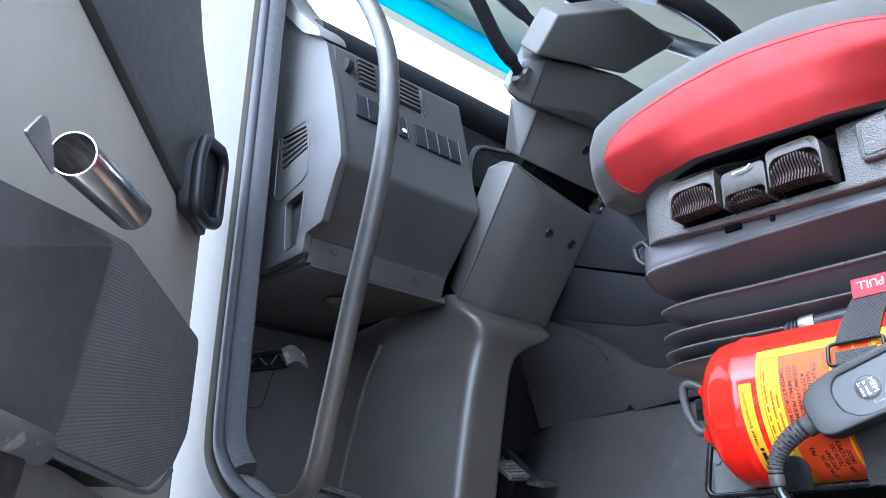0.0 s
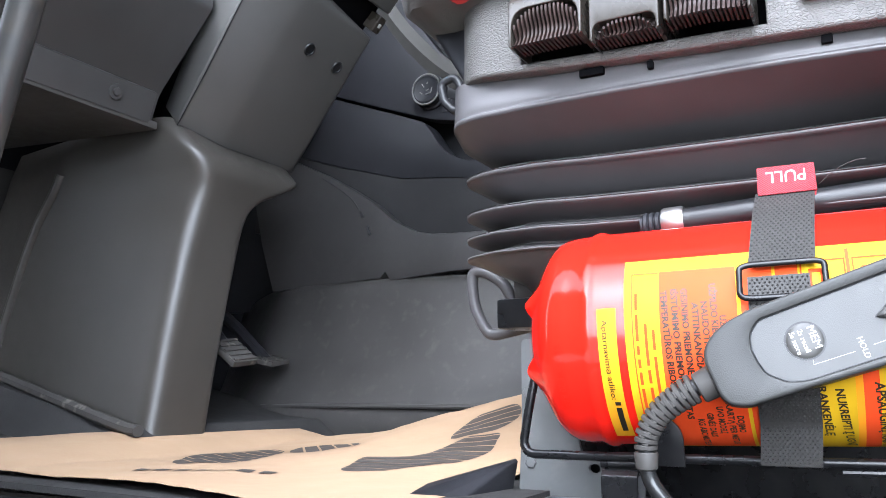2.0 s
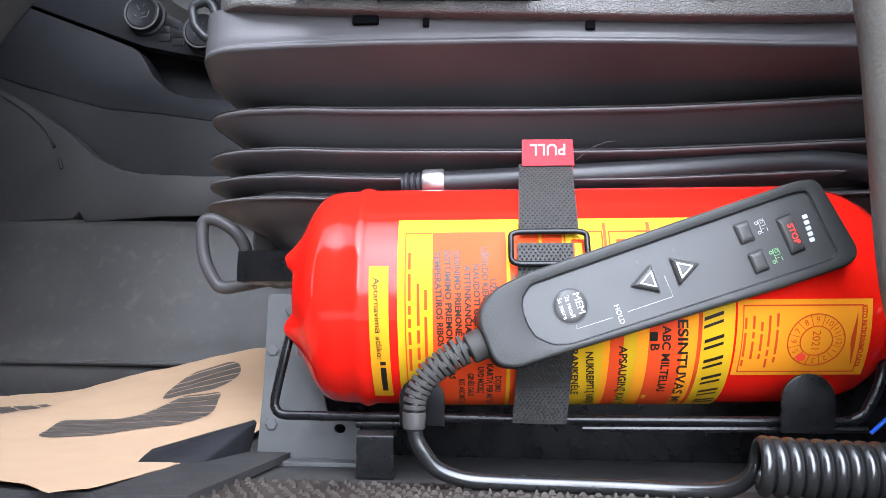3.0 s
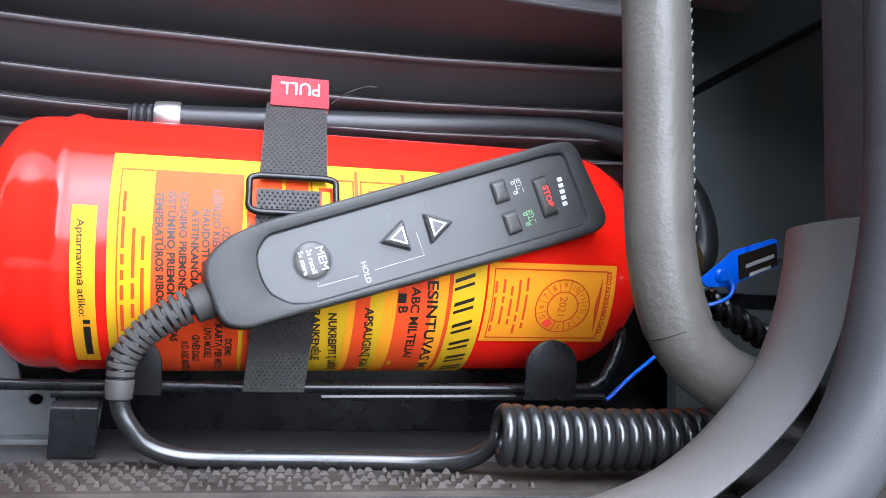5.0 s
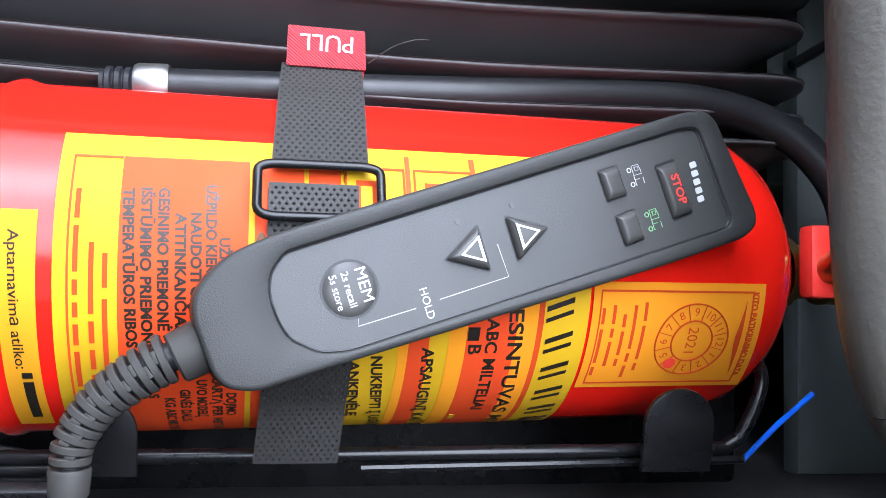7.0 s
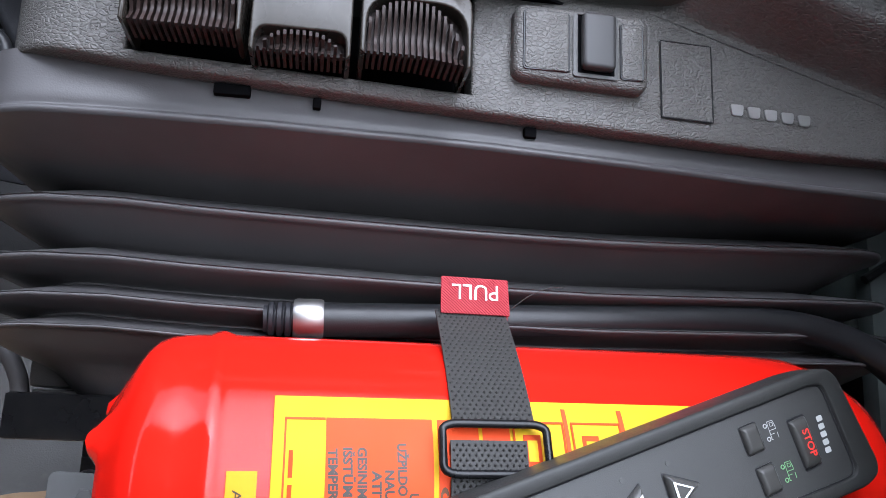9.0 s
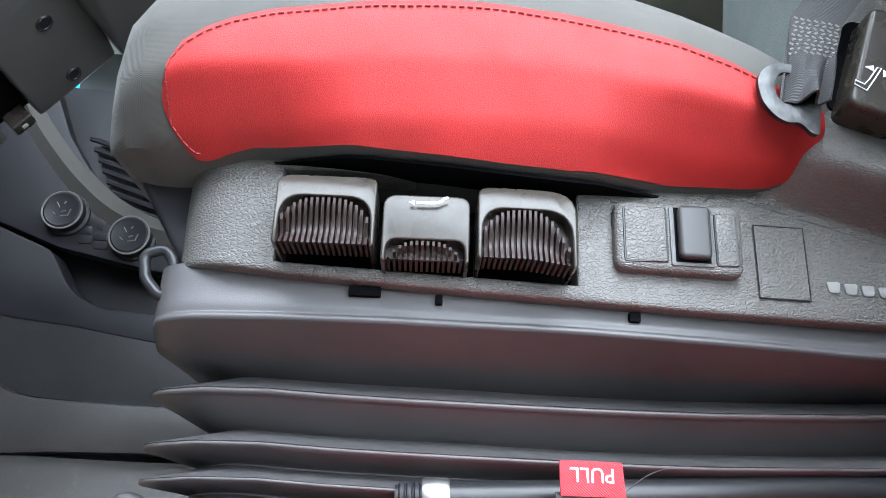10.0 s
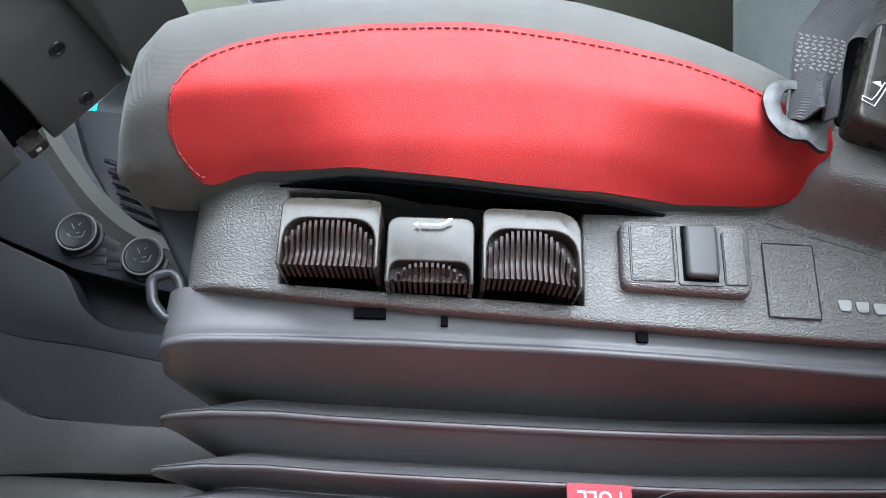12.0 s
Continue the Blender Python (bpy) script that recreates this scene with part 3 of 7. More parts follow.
catch = part("catch", lathe([(0, 0.0), (0, 0.010), (0.004, 0.0115), (0.09, 0.0115), (0.096, 0.009), (0.097, 0.0)], Matrix.Translation(DOOR @ Vector((0.84, 0.016, 0.08))) @ (ALONG * -1).to_track_quat("Z", "Y").to_matrix().to_4x4(), 24), DUSTY, door, "dusty grey pull handle")
part("catch_plate", plate(rounded([(0.772, 0.006), (0.84, 0.008), (0.84, -0.040), (0.788, -0.040)], 0.006), 0.006, 0.002, DOOR @ Matrix.Translation((0, 0, 0.078))), SCUFFED, catch, "scuffed metal plate")
rest_on(door, HINGE.x, HINGE.y, -0.12)

# polished steel tube clipped on the door pocket
holder = thing("tube_holder", "polished steel tube clipped on the open door pocket", "tube holder")
axis0, axis1 = DOOR @ Vector((0.823, 0.190, 0.096)), DOOR @ Vector((0.694, 0.209, 0.096))
rot = (axis1 - axis0).to_track_quat("Z", "Y").to_matrix().to_4x4()
ln = (axis1 - axis0).length
tb = lathe([(0, 0.0142), (0, 0.0150), (0.001, 0.0155), (ln, 0.0155), (ln, 0.0142), (0, 0.0142)], Matrix.Translation(axis0) @ rot, 48)
part("tube", tb, CHROME, holder)
part("clip", plate(rounded([(0.838, 0.166), (0.885, 0.170), (0.870, 0.190), (0.862, 0.192), (0.850, 0.182)], 0.003), 0.0025, 0.0006, DOOR @ Matrix.Translation((0, 0, 0.092))), STEEL, holder, "bent steel clip")


# ---- dashboard ----
def swept(profile, ys, bevel=0.006, m=None):
    """A profile of (x, z) carried along y, its long edges softened."""
    pts = rounded(profile, bevel, 3)
    bm = loft([[(p.x, y, p.y) for p in pts] for y in ys])
    if m:
        bm.transform(m)
    return bm


dash = thing("dashboard", "charcoal moulded plastic truck dashboard with switches and vents", "dashboard", "structure")
FACE = [(-0.80, 0.460), (-0.616, 0.446), (-0.602, 0.487), (-0.505, 0.597), (-0.530, 0.72), (-0.560, 0.868), (-0.60, 0.895), (-0.80, 0.93)]
part("fascia", swept(FACE, (0.203, 0.52), 0.010), DASH, dash)
VENT = [(-0.712, 0.728), (-0.613, 0.722), (-0.601, 0.658), (-0.600, 0.612), (-0.610, 0.600), (-0.690, 0.583), (-0.712, 0.60)]
SLATS = [(-0.703, 0.723), (-0.617, 0.712), (-0.606, 0.660), (-0.694, 0.645)]
PULL = [(-0.667, 0.570), (-0.607, 0.577), (-0.613, 0.508), (-0.623, 0.476), (-0.661, 0.474)]
part("end_cap", plate(rounded([(-0.748, 0.457), (-0.600, 0.455), (-0.594, 0.489), (-0.545, 0.494), (-0.508, 0.580), (-0.497, 0.598), (-0.503, 0.640), (-0.530, 0.753), (-0.565, 0.868), (-0.62, 0.93), (-0.735, 1.08), (-0.765, 1.10)], 0.008), 0.014, 0.004, Matrix.Translation((0, 0.203, 0)) @ SIDE,
                       [rounded(SLATS, 0.004), rounded(PULL, 0.006)]), DASH, dash, "charcoal end cap facing the door")
vent = part("side_vent", plate(rounded(SLATS, 0.004), 0.003, 0.0005, Matrix.Translation((0, 0.2055, 0)) @ SIDE), RUBBER, dash)
part("vent_rim", tube([(p.x, 0.1885, p.y) for p in rounded(VENT, 0.008, 4)], 0.0016, 6, True), BUTTON, vent, "thin raised rim")
for i in range(5):
    f = (i + 0.6) / 5.4
    a, b = Vector((-0.701 + 0.008 * f, 0.192, 0.722 - 0.076 * f)), Vector((-0.616 + 0.010 * f, 0.192, 0.711 - 0.050 * f))
    part("vane", tube([a, b], 0.0032, 6), PLASTIC, vent)
part("pull_wall", plate(rounded(PULL, 0.004), 0.002, 0.0005, Matrix.Translation((0, 0.2045, 0)) @ SIDE), PLASTIC_DARK, dash, "recessed dark finger pull")
part("pull_rim", tube([(p.x, 0.189, p.y) for p in rounded(PULL, 0.006, 4)], 0.0014, 6, True), BUTTON, dash)
part("pad", swept([(-0.80, 0.90), (-0.64, 0.892), (-0.60, 0.92), (-0.615, 0.965), (-0.68, 0.985), (-0.95, 1.00), (-1.08, 0.99), (-1.08, 0.85)], (0.205, 0.82, 1.3, 2.25), 0.02), PLASTIC_DARK, dash, "black soft dash top pad")
part("mid_fascia", swept([(-0.95, 0.60), (-0.68, 0.60), (-0.64, 0.75), (-0.64, 0.90), (-0.95, 0.92)], (0.521, 0.95), 0.02), PLASTIC_DARK, dash, "dark dash middle behind the steering column")
part("under_panel", box(-1.05, -0.612, 0.215, 0.53, 0.44, 0.452, 0.003, Matrix.Translation((-0.61, 0, 0.45)) @ pose(0, 0, 0, 0, 4, 0) @ Matrix.Translation((0.61, 0, -0.45))), TOE, dash, "dark lower cover")
# Brown disc stands in for the lit space seen through the hole.
part("cable_hole", lathe([(0, 0.0), (0.0004, 0.023), (-0.003, 0.025), (-0.001, 0.028), (0.002, 0.028)], Matrix.Translation((-0.740, 0.366, 0.4405)) @ pose(0, 0, 0, 180, 4, 0), 28), HOLE_BROWN, dash, "hole in the lower cover, its lit brown inside painted on a disc")
part("cap_ledge", plate(rounded([(-0.765, 1.05), (-0.70, 1.00), (-0.63, 0.92), (-0.565, 0.875), (-0.575, 0.90), (-0.65, 0.98), (-0.735, 1.10)], 0.01), 0.06, 0.006, Matrix.Translation((0, 0.235, 0)) @ SIDE), PLASTIC_LIGHT, dash, "warm grey top edge of the end cap")
part("kick_strip", hull([(x, y, z) for y in (0.206, 0.512) for x, z in ((-0.6135, 0.4465), (-0.6105, 0.4450), (-0.5970, 0.4860), (-0.6005, 0.4895))], 0.001), PLASTIC, dash, "charcoal lower fixing strip")
for y, z in ((0.255, 0.475), (0.448, 0.468)):
    part("bolt", lathe([(0, 0.011), (0.0015, 0.0105), (0.0018, 0.008), (0.0012, 0.006), (0.004, 0.005), (0.0045, 0.003), (0.0045, 0.0)], Matrix.Translation((-0.6015, y, z)) @ pose(0, 0, 0, 0, 108, 0), 20), PLASTIC, dash)


def on_face(y, z, lift=0.0):
    """A pose on the dash's upper face: local x along +y, local y up the face, local z out of it."""
    x = table(z, [(0.597, -0.505), (0.72, -0.530), (0.868, -0.560)])
    return Matrix.Translation((x + lift, y, z)) @ Matrix(((0, -0.2, 0.98, 0), (1, 0, 0, 0), (0, 0.98, 0.2, 0), (0, 0, 0, 1)))


def rocker(y, z, w=0.026, h=0.045):
    part("rocker_switch", plate(rounded([(-w / 2, -h / 2), (w / 2, -h / 2), (w / 2, h / 2), (-w / 2, h / 2)], 0.003), 0.005, 0.0015, on_face(y, z)), PLASTIC_DARK, dash)
    part("switch_edge", plate([(w / 2, -h / 2), (w / 2 + 0.0012, -h / 2), (w / 2 + 0.0012, h / 2), (w / 2, h / 2)], 0.006, 0, on_face(y, z)), STEEL, dash)


for k in range(2):
    rocker(0.250 + 0.0275 * k, 0.737, 0.0265, 0.052)
rocker(0.345, 0.731, 0.020, 0.048)
part("switch_symbol", plate([(-0.005, -0.003), (0.005, -0.003), (0.005, 0.004), (0.0, 0.006), (-0.005, 0.004)], 0.0006, 0, on_face(0.347, 0.722, 0.006)), PRINT_WHITE, dash)
for k in range(4):
    rocker(0.390 + 0.029 * k, 0.728, 0.0275, 0.052)
for y0, y1 in ((0.250, 0.292), (0.310, 0.404)):
    w = y1 - y0
    grille = part("face_vent", plate(rounded([(0, -0.036), (w, -0.036), (w, 0.036), (0, 0.036)], 0.003), 0.002, 0.0005, on_face(y0, 0.828)), RUBBER, dash)
    for i in range(6):
        part("vane", box(0.002, w - 0.002, -0.033 + i * 0.0115, -0.028 + i * 0.0115, 0.001, 0.006, 0.001, on_face(y0, 0.828)), PLASTIC, grille)
part("vent_edge", plate([(0, -0.040), (0.0015, -0.040), (0.0015, 0.030), (0, 0.030)], 0.004, 0, on_face(0.409, 0.825)), STEEL, dash)
part("thumb_wheel", lathe([(-0.006, 0.0), (-0.006, 0.015), (0.006, 0.015), (0.006, 0.0)], on_face(0.227, 0.825, 0.001) @ pose(0, 0, 0, 0, 90, 0), 24), PLASTIC_DARK, dash)
part("cubby", box(-0.66, -0.622, 0.615, 0.745, 0.735, 0.835, 0.012), RUBBER, dash, "dark open cubby")
part("cubby_lip", tube(spline([(-0.625, 0.612, 0.73), (-0.622, 0.614, 0.80), (-0.622, 0.640, 0.838), (-0.622, 0.70, 0.852), (-0.622, 0.77, 0.87)], 5), 0.006, 8), PLASTIC, dash)

# ---- steering column, wheel, stalk ----
column = thing("steering_column", "charcoal plastic steering column shroud with screw holes", "steering column", "structure")


U = Vector((0.655, 0, 0.755))
OUT = Vector((0.755, 0, -0.655))


def col(u, y, rise=0.0):
    """A place by the column: u up along it, y across the cab, rise out of its underside."""
    return Vector((-0.45, y, 0.576)) + U * u + OUT * rise


def section(u, crease, right, seam, left, drop):
    """One cut across a shroud: flat underside, soft crease, sloping cheek, seam, side."""
    return [col(u, right, -0.004), col(u, right - 0.008), col(u, crease + 0.016), col(u, crease, -0.004), col(u, crease - 0.014, -0.010), col(u, seam, -drop), col(u, left, -0.09), col(u, left + 0.03, -0.12), col(u, right, -0.11)]


LOW = [(-0.190, 0.612, 0.786, 0.548, 0.568), (-0.100, 0.597, 0.778, 0.541, 0.546), (0.0, 0.593, 0.771, 0.530, 0.526), (0.066, 0.590, 0.767, 0.524, 0.518)]
low = [p for u, crease, right, seam, left in LOW for p in section(u, crease, right, seam, left, 0.028)]
low += [col(0.100, 0.520, -0.028), col(0.098, 0.528, -0.026), col(0.086, 0.570, -0.012), col(0.092, 0.545, -0.09)]
part("lower_shroud", hull(low, 0.004), COLUMN, column)
HIGH = [(0.112, 0.602, 0.771, 0.524, 0.536), (0.160, 0.594, 0.768, 0.519, 0.512), (0.206, 0.588, 0.766, 0.514, 0.492)]
high = [p for u, crease, right, seam, left in HIGH for p in section(u, crease, right, seam, left, 0.030)]
high += [col(0.236, 0.640), col(0.230, 0.764), col(0.24, 0.70, -0.10)]
part("upper_shroud", hull(high, 0.004), COLUMN, column)
for rows, name in ((LOW, "seam"), (HIGH, "seam")):
    part(name, tube([col(u, seam + 0.001, (-0.028 if rows is LOW else -0.030) + 0.0012) for u, crease, right, seam, left in rows], 0.0010, 6), RUBBER, column, "thin parting line")
part("shroud_rim", tube([col(0.099, 0.527, -0.0255), col(0.087, 0.570, -0.0105), col(0.070, 0.590, -0.003)], 0.0014, 8), COLUMN, column, "thin bright-edged rim")
part("switch_pocket", hull([col(u, y, r) for u, y in ((0.096, 0.565), (0.060, 0.758), (0.114, 0.760), (0.114, 0.565)) for r in (-0.020, -0.06)], 0.002), WELL, column, "dark gap with a switch")
toggle = part("toggle", hull([col(u, y, r) for u, y in ((0.076, 0.748), (0.076, 0.766), (0.104, 0.748), (0.104, 0.766)) for r in (-0.02, 0.004)], 0.003), GLOSSY, column, "small glossy toggle")
part("symbol", hull([col(u, y, r) for u, y in ((0.086, 0.754), (0.086, 0.760), (0.093, 0.754), (0.093, 0.760)) for r in (0.0, 0.0046)], 0.0005), PRINT_DIM, toggle)
block = [(0.240, 0.579), (0.243, 0.640), (0.235, 0.770), (0.278, 0.577), (0.319, 0.582), (0.330, 0.617), (0.335, 0.770)]
cheek = [(0.207, 0.463), (0.246, 0.458), (0.287, 0.452), (0.308, 0.515)]
part("stalk_block", hull([col(u, y, 0.02) for u, y in block] + [col(u, y, 0.004) for u, y in cheek] + [col(u, y, 0.013) for u, y in ((0.226, 0.552), (0.272, 0.553), (0.314, 0.560))] + [col(u, y, -0.02) for u, y in ((0.207, 0.427), (0.222, 0.420), (0.271, 0.422), (0.203, 0.455))] + [col(u, y, -0.09) for u, y in ((0.22, 0.46), (0.30, 0.46), (0.24, 0.77), (0.335, 0.77))], 0.005), COLUMN, column)
part("seam", tube([col(0.208, 0.464, 0.0048), col(0.246, 0.459, 0.0050), col(0.287, 0.453, 0.0048)], 0.0009, 6), RUBBER, column)
part("top_cover", hull([col(u, y, 0.026) for u, y in ((0.284, 0.408), (0.292, 0.433), (0.316, 0.525), (0.336, 0.618), (0.420, 0.690), (0.441, 0.700), (0.438, 0.55), (0.360, 0.412))] + [col(u, y, -0.04) for u, y in ((0.292, 0.415), (0.368, 0.420), (0.445, 0.55), (0.449, 0.690))] + [col(0.30, 0.50, -0.06), col(0.36, 0.70, -0.06)], 0.006), COLUMN_COVER, column, "warm grey upper column cover")
for u, y in ((0.002, 0.661), (-0.001, 0.732), (0.180, 0.646), (0.173, 0.742)):
    m = Matrix.Translation(col(u, y, -0.0035)) @ OUT.to_track_quat("Z", "Y").to_matrix().to_4x4()
    part("screw_hole", lathe([(0.0042, 0.0), (0.0042, 0.0070), (0.0052, 0.0076), (0.0056, 0.0092), (0.0036, 0.0105)], m, 20), RUBBER, column)
wheel = thing("steering_wheel", "black leather steering wheel seen from below", "steering wheel")
WC = Vector((-0.20, 0.645, 0.985))
part("rim", tube([WC + 0.225 * (math.cos(k) * OUT + math.sin(k) * Vector((0, 1, 0))) for k in (2 * math.pi * i / 64 for i in range(64))], 0.019, 16, True), RUBBER, wheel)
part("hub", lathe([(-0.01, 0.0), (-0.01, 0.05), (0.0, 0.065), (0.03, 0.06), (0.035, 0)], Matrix.Translation(WC + 0.03 * U) @ U.to_track_quat("Z", "Y").to_matrix().to_4x4(), 32), PLASTIC_DARK, wheel)
for k in (30, 150, 210, 330):
    d = math.cos(radians(k)) * OUT + math.sin(radians(k)) * Vector((0, 1, 0))
    part("spoke", tube([WC + U * 0.03 + d * 0.05, WC + U * 0.02 + d * 0.14, WC + d * 0.222], 0.011, 10, False, 1.6), PLASTIC_DARK, wheel)
stalk = thing("control_stalk", "black plastic control stalk on the steering column", "stalk")
part("arm", tube(spline([col(0.246, 0.424, -0.01), col(0.258, 0.385), col(0.272, 0.345), col(0.314, 0.268), col(0.36, 0.185)], 5), [0.010] * 5 + [0.0130] * 16, 12, False, 0.8), PLASTIC_DARK, stalk)
part("boot", lathe([(0, 0.022), (0.008, 0.019), (0.012, 0.012)], Matrix.Translation(col(0.243, 0.428, -0.008)) @ Vector((0.1, -0.9, 0.4)).to_track_quat("Z", "Y").to_matrix().to_4x4(), 20), RUBBER, stalk)
stalk2 = thing("indicator_stalk", "black ribbed indicator stalk behind the steering wheel", "stalk")
part("arm", tube(spline([(-0.36, 0.56, 0.97), (-0.37, 0.50, 1.0), (-0.38, 0.42, 1.03)], 5), [0.011] * 4 + [0.015] * 7, 10), PLASTIC_DARK, stalk2)

# ---- pedestal under the column, floor mat, pedals, side hump ----
ped = thing("column_pedestal", "charcoal moulded column pedestal rising from the floor", "pedestal", "structure")
LEVELS = ((-0.02, -1.005, -0.572, 0.500, 0.607), (0.12, -0.970, -0.570, 0.521, 0.628), (0.25, -0.925, -0.566, 0.543, 0.650), (0.325, -0.893, -0.560, 0.558, 0.663), (0.358, -0.872, -0.552, 0.563, 0.685), (0.383, -0.855, -0.546, 0.558, 0.735), (0.405, -0.845, -0.551, 0.548, 0.770), (0.425, -0.838, -0.568, 0.542, 0.774), (0.465, -0.815, -0.605, 0.54, 0.774))
BACK = 0.548  # across the cab, where the pedestal meets the toe wall
side_x = spline([Vector((q[1], q[2], q[0])) for q in LEVELS], 5)
side_y = spline([Vector((q[3], q[4], q[0])) for q in LEVELS], 5)
PED = []
for p, q in zip(side_x, side_y):
    PED.append([(r.x, r.y, p.z) for r in rounded([(p.x - 0.16, BACK + 0.02), (p.x, BACK), (p.y, q.x), (p.y + 0.005, q.y), (p.x - 0.16, q.y)], [0.0, 0.010, 0.028, 0.020, 0.0], 7)])
part("post", loft(PED), PEDESTAL, ped)
part("rib", tube([(p.x + 0.002, BACK + 0.001, p.z) for p, q in zip(side_x, side_y) if 0.09 < p.z < 0.41], 0.0085, 10), PEDESTAL, ped, "raised rib at the rear edge")
mat_ = thing("rubber_mat", "black rubber floor mat with a raised lip", "floor mat")
part("sheet", sheet(lambda u, v: (u, v, -0.018 + (0.018 + 0.067 * min(1, max(0, (v - 0.47) / 0.04)) * min(1, max(0, (-0.565 - u) / 0.02))) * max(0.0, -0.10 - u) + 0.14 * max(0.0, -0.66 - u)), span(-1.06, 0.0, 30), span(0.235, 0.92, 16), 0.006), CARPET, mat_)
part("lip", tube(spline([(-1.02, 0.50, 0.128), (-0.995, 0.528, 0.120), (-0.82, 0.518, 0.078), (-0.62, 0.496, 0.034), (-0.568, 0.490, 0.026)], 6), 0.008, 8), DUSTY, mat_, "dusty raised lip")
toe = thing("toe_panel", "black moulded toe panel behind the foot pedal", "panel", "structure")
part("sheet", sheet(lambda u, v: (-1.065 + 0.05 * v * v, 0.15 + u, 0.10 + v), span(0, 0.55, 8), span(0, 0.36, 8), 0.006), TOE, toe)
def on_toe(y, z):
    return (-1.062 + 0.05 * (z - 0.10) ** 2, y, z)


part("recess", tube([on_toe(p.x, p.y) for p in rounded([(0.30, 0.412), (0.430, 0.410), (0.405, 0.340), (0.393, 0.281), (0.30, 0.279)], 0.018, 5)], 0.0035, 8, True), PLASTIC_DARK, toe, "rim of the pedal recess")
part("seam", tube([on_toe(*p) for p in ((0.458, 0.455), (0.425, 0.33), (0.390, 0.195))], 0.0016, 6), RUBBER, toe)
part("riser_edge", tube([on_toe(*p) for p in ((0.20, 0.146), (0.348, 0.143), (0.540, 0.142))], 0.0030, 6), RUBBER, toe)
foot = thing("foot_pedal", "black foot pedal with a dusty ribbed pad", "pedal")
upper = [(-0.82, 0.14, 0.298), (-0.79, 0.205, 0.312), (-0.762, 0.268, 0.328)]
lower = [(-0.82, 0.14, 0.278), (-0.79, 0.205, 0.287), (-0.762, 0.272, 0.302)]
part("arm", join(tube(upper, 0.0045, 8), tube(lower, 0.0050, 8), hull([(x - 0.006, y, z) for x, y, z in upper + lower] + [(x - 0.012, y, z) for x, y, z in upper + lower], 0.001)), WELL, foot)
up, lo = spline([Vector(p) for p in upper], 4), spline([Vector(p) for p in lower], 4)
for i in range(0, len(up) - 1):
    part("rib", tube([up[i], lo[i + 1]] if i % 2 else [lo[i], up[i + 1]], 0.0016, 6), RUBBER, foot)
part("bracket", hull([(-0.83, 0.13, 0.292), (-0.80, 0.20, 0.288), (-0.80, 0.205, 0.262), (-0.83, 0.13, 0.235), (-0.815, 0.13, 0.292), (-0.79, 0.195, 0.262), (-0.815, 0.13, 0.235)], 0.003), RUBBER, foot)
pad_at = lambda u, v: (-0.752 + 0.006 * v - 0.012 * (u - 0.4) ** 2, 0.252 + 0.046 * u + 0.010 * v, 0.326 + 0.012 * math.sin(math.pi * min(u, 0.75)) - 0.030 * v - 0.008 * u * u)
pad = part("pad", sheet(pad_at, span(0, 1, 10), span(0, 1, 6), 0.006), DUSTY, foot, "dusty curved rubber pad")
for k in range(8):
    part("ridge", tube([Vector(pad_at(0.06 + 0.125 * k + 0.04 * v, v)) + Vector((0.004, 0, 0.001)) for v in (0.0, 0.5, 1.0)], 0.0016, 6), SCUFFED, pad)
for x, y, z, big in ((-0.600, 0.690, 0.134, 0.62), (-0.690, 0.880, 0.130, 0.5)):
    p2 = thing("foot_pedal", "worn black foot pedal with a dusty ribbed pad", "pedal", group="drive pedals")
    part("arm", tube(spline([(-1.06, y + 0.01, z + 0.20), (x - 0.14, y, z + 0.10), (x - 0.01, y, z)], 5), 0.011, 8), PLASTIC_DARK, p2)
    pm = Matrix.Translation((x, y, z)) @ pose(0, 0, 0, 8, 38 if big > 0.6 else 12, 6) @ Matrix.Diagonal((big, 0.75, big, 1))
    pad = part("pad", box(-0.045, 0.045, -0.036, 0.036, -0.010, 0.008, 0.006, pm), DUSTY, p2, "dusty rubber pad")
    for k in range(5):
        part("rib", box(-0.040 + 0.018 * k, -0.032 + 0.018 * k, -0.031, 0.031, 0.007, 0.0115, 0.001, pm), DUSTY, pad)

tunnel = thing("engine_tunnel", "black moulded engine tunnel side wall", "engine tunnel", "structure")
TUN = [(0.900, -0.03), (0.885, 0.02), (0.893, 0.060), (0.915, 0.100), (0.940, 0.160), (0.958, 0.220), (0.972, 0.262), (0.985, 0.275)]
tp = spline([Vector((y, z)) for y, z in TUN], 5)
part("wall", sheet(lambda u, k: (u, tp[k].x + 0.9 * max(0, -0.73 - u) ** 1.2, tp[k].y + 0.004 * math.sin(u * 7)), span(-1.05, 0.9, 40), list(range(len(tp))), 0.01), TUNNEL_LOW, tunnel, "scuffed lower tunnel wall")
part("back_wall", plate([(-1.05, 0.25), (0.9, 0.25), (0.9, 0.75), (-1.05, 0.75)], 0.01, 0, Matrix.Translation((0, 1.13, 0)) @ SIDE), PLASTIC_DARK, tunnel)
part("floor_step", tube(spline([(-0.72, 0.893, 0.050), (-0.5, 0.884, 0.052), (-0.2, 0.884, 0.050), (0.1, 0.884, 0.048)], 5), 0.004, 8), TUNNEL_LOW, tunnel, "low ridge along the wall")
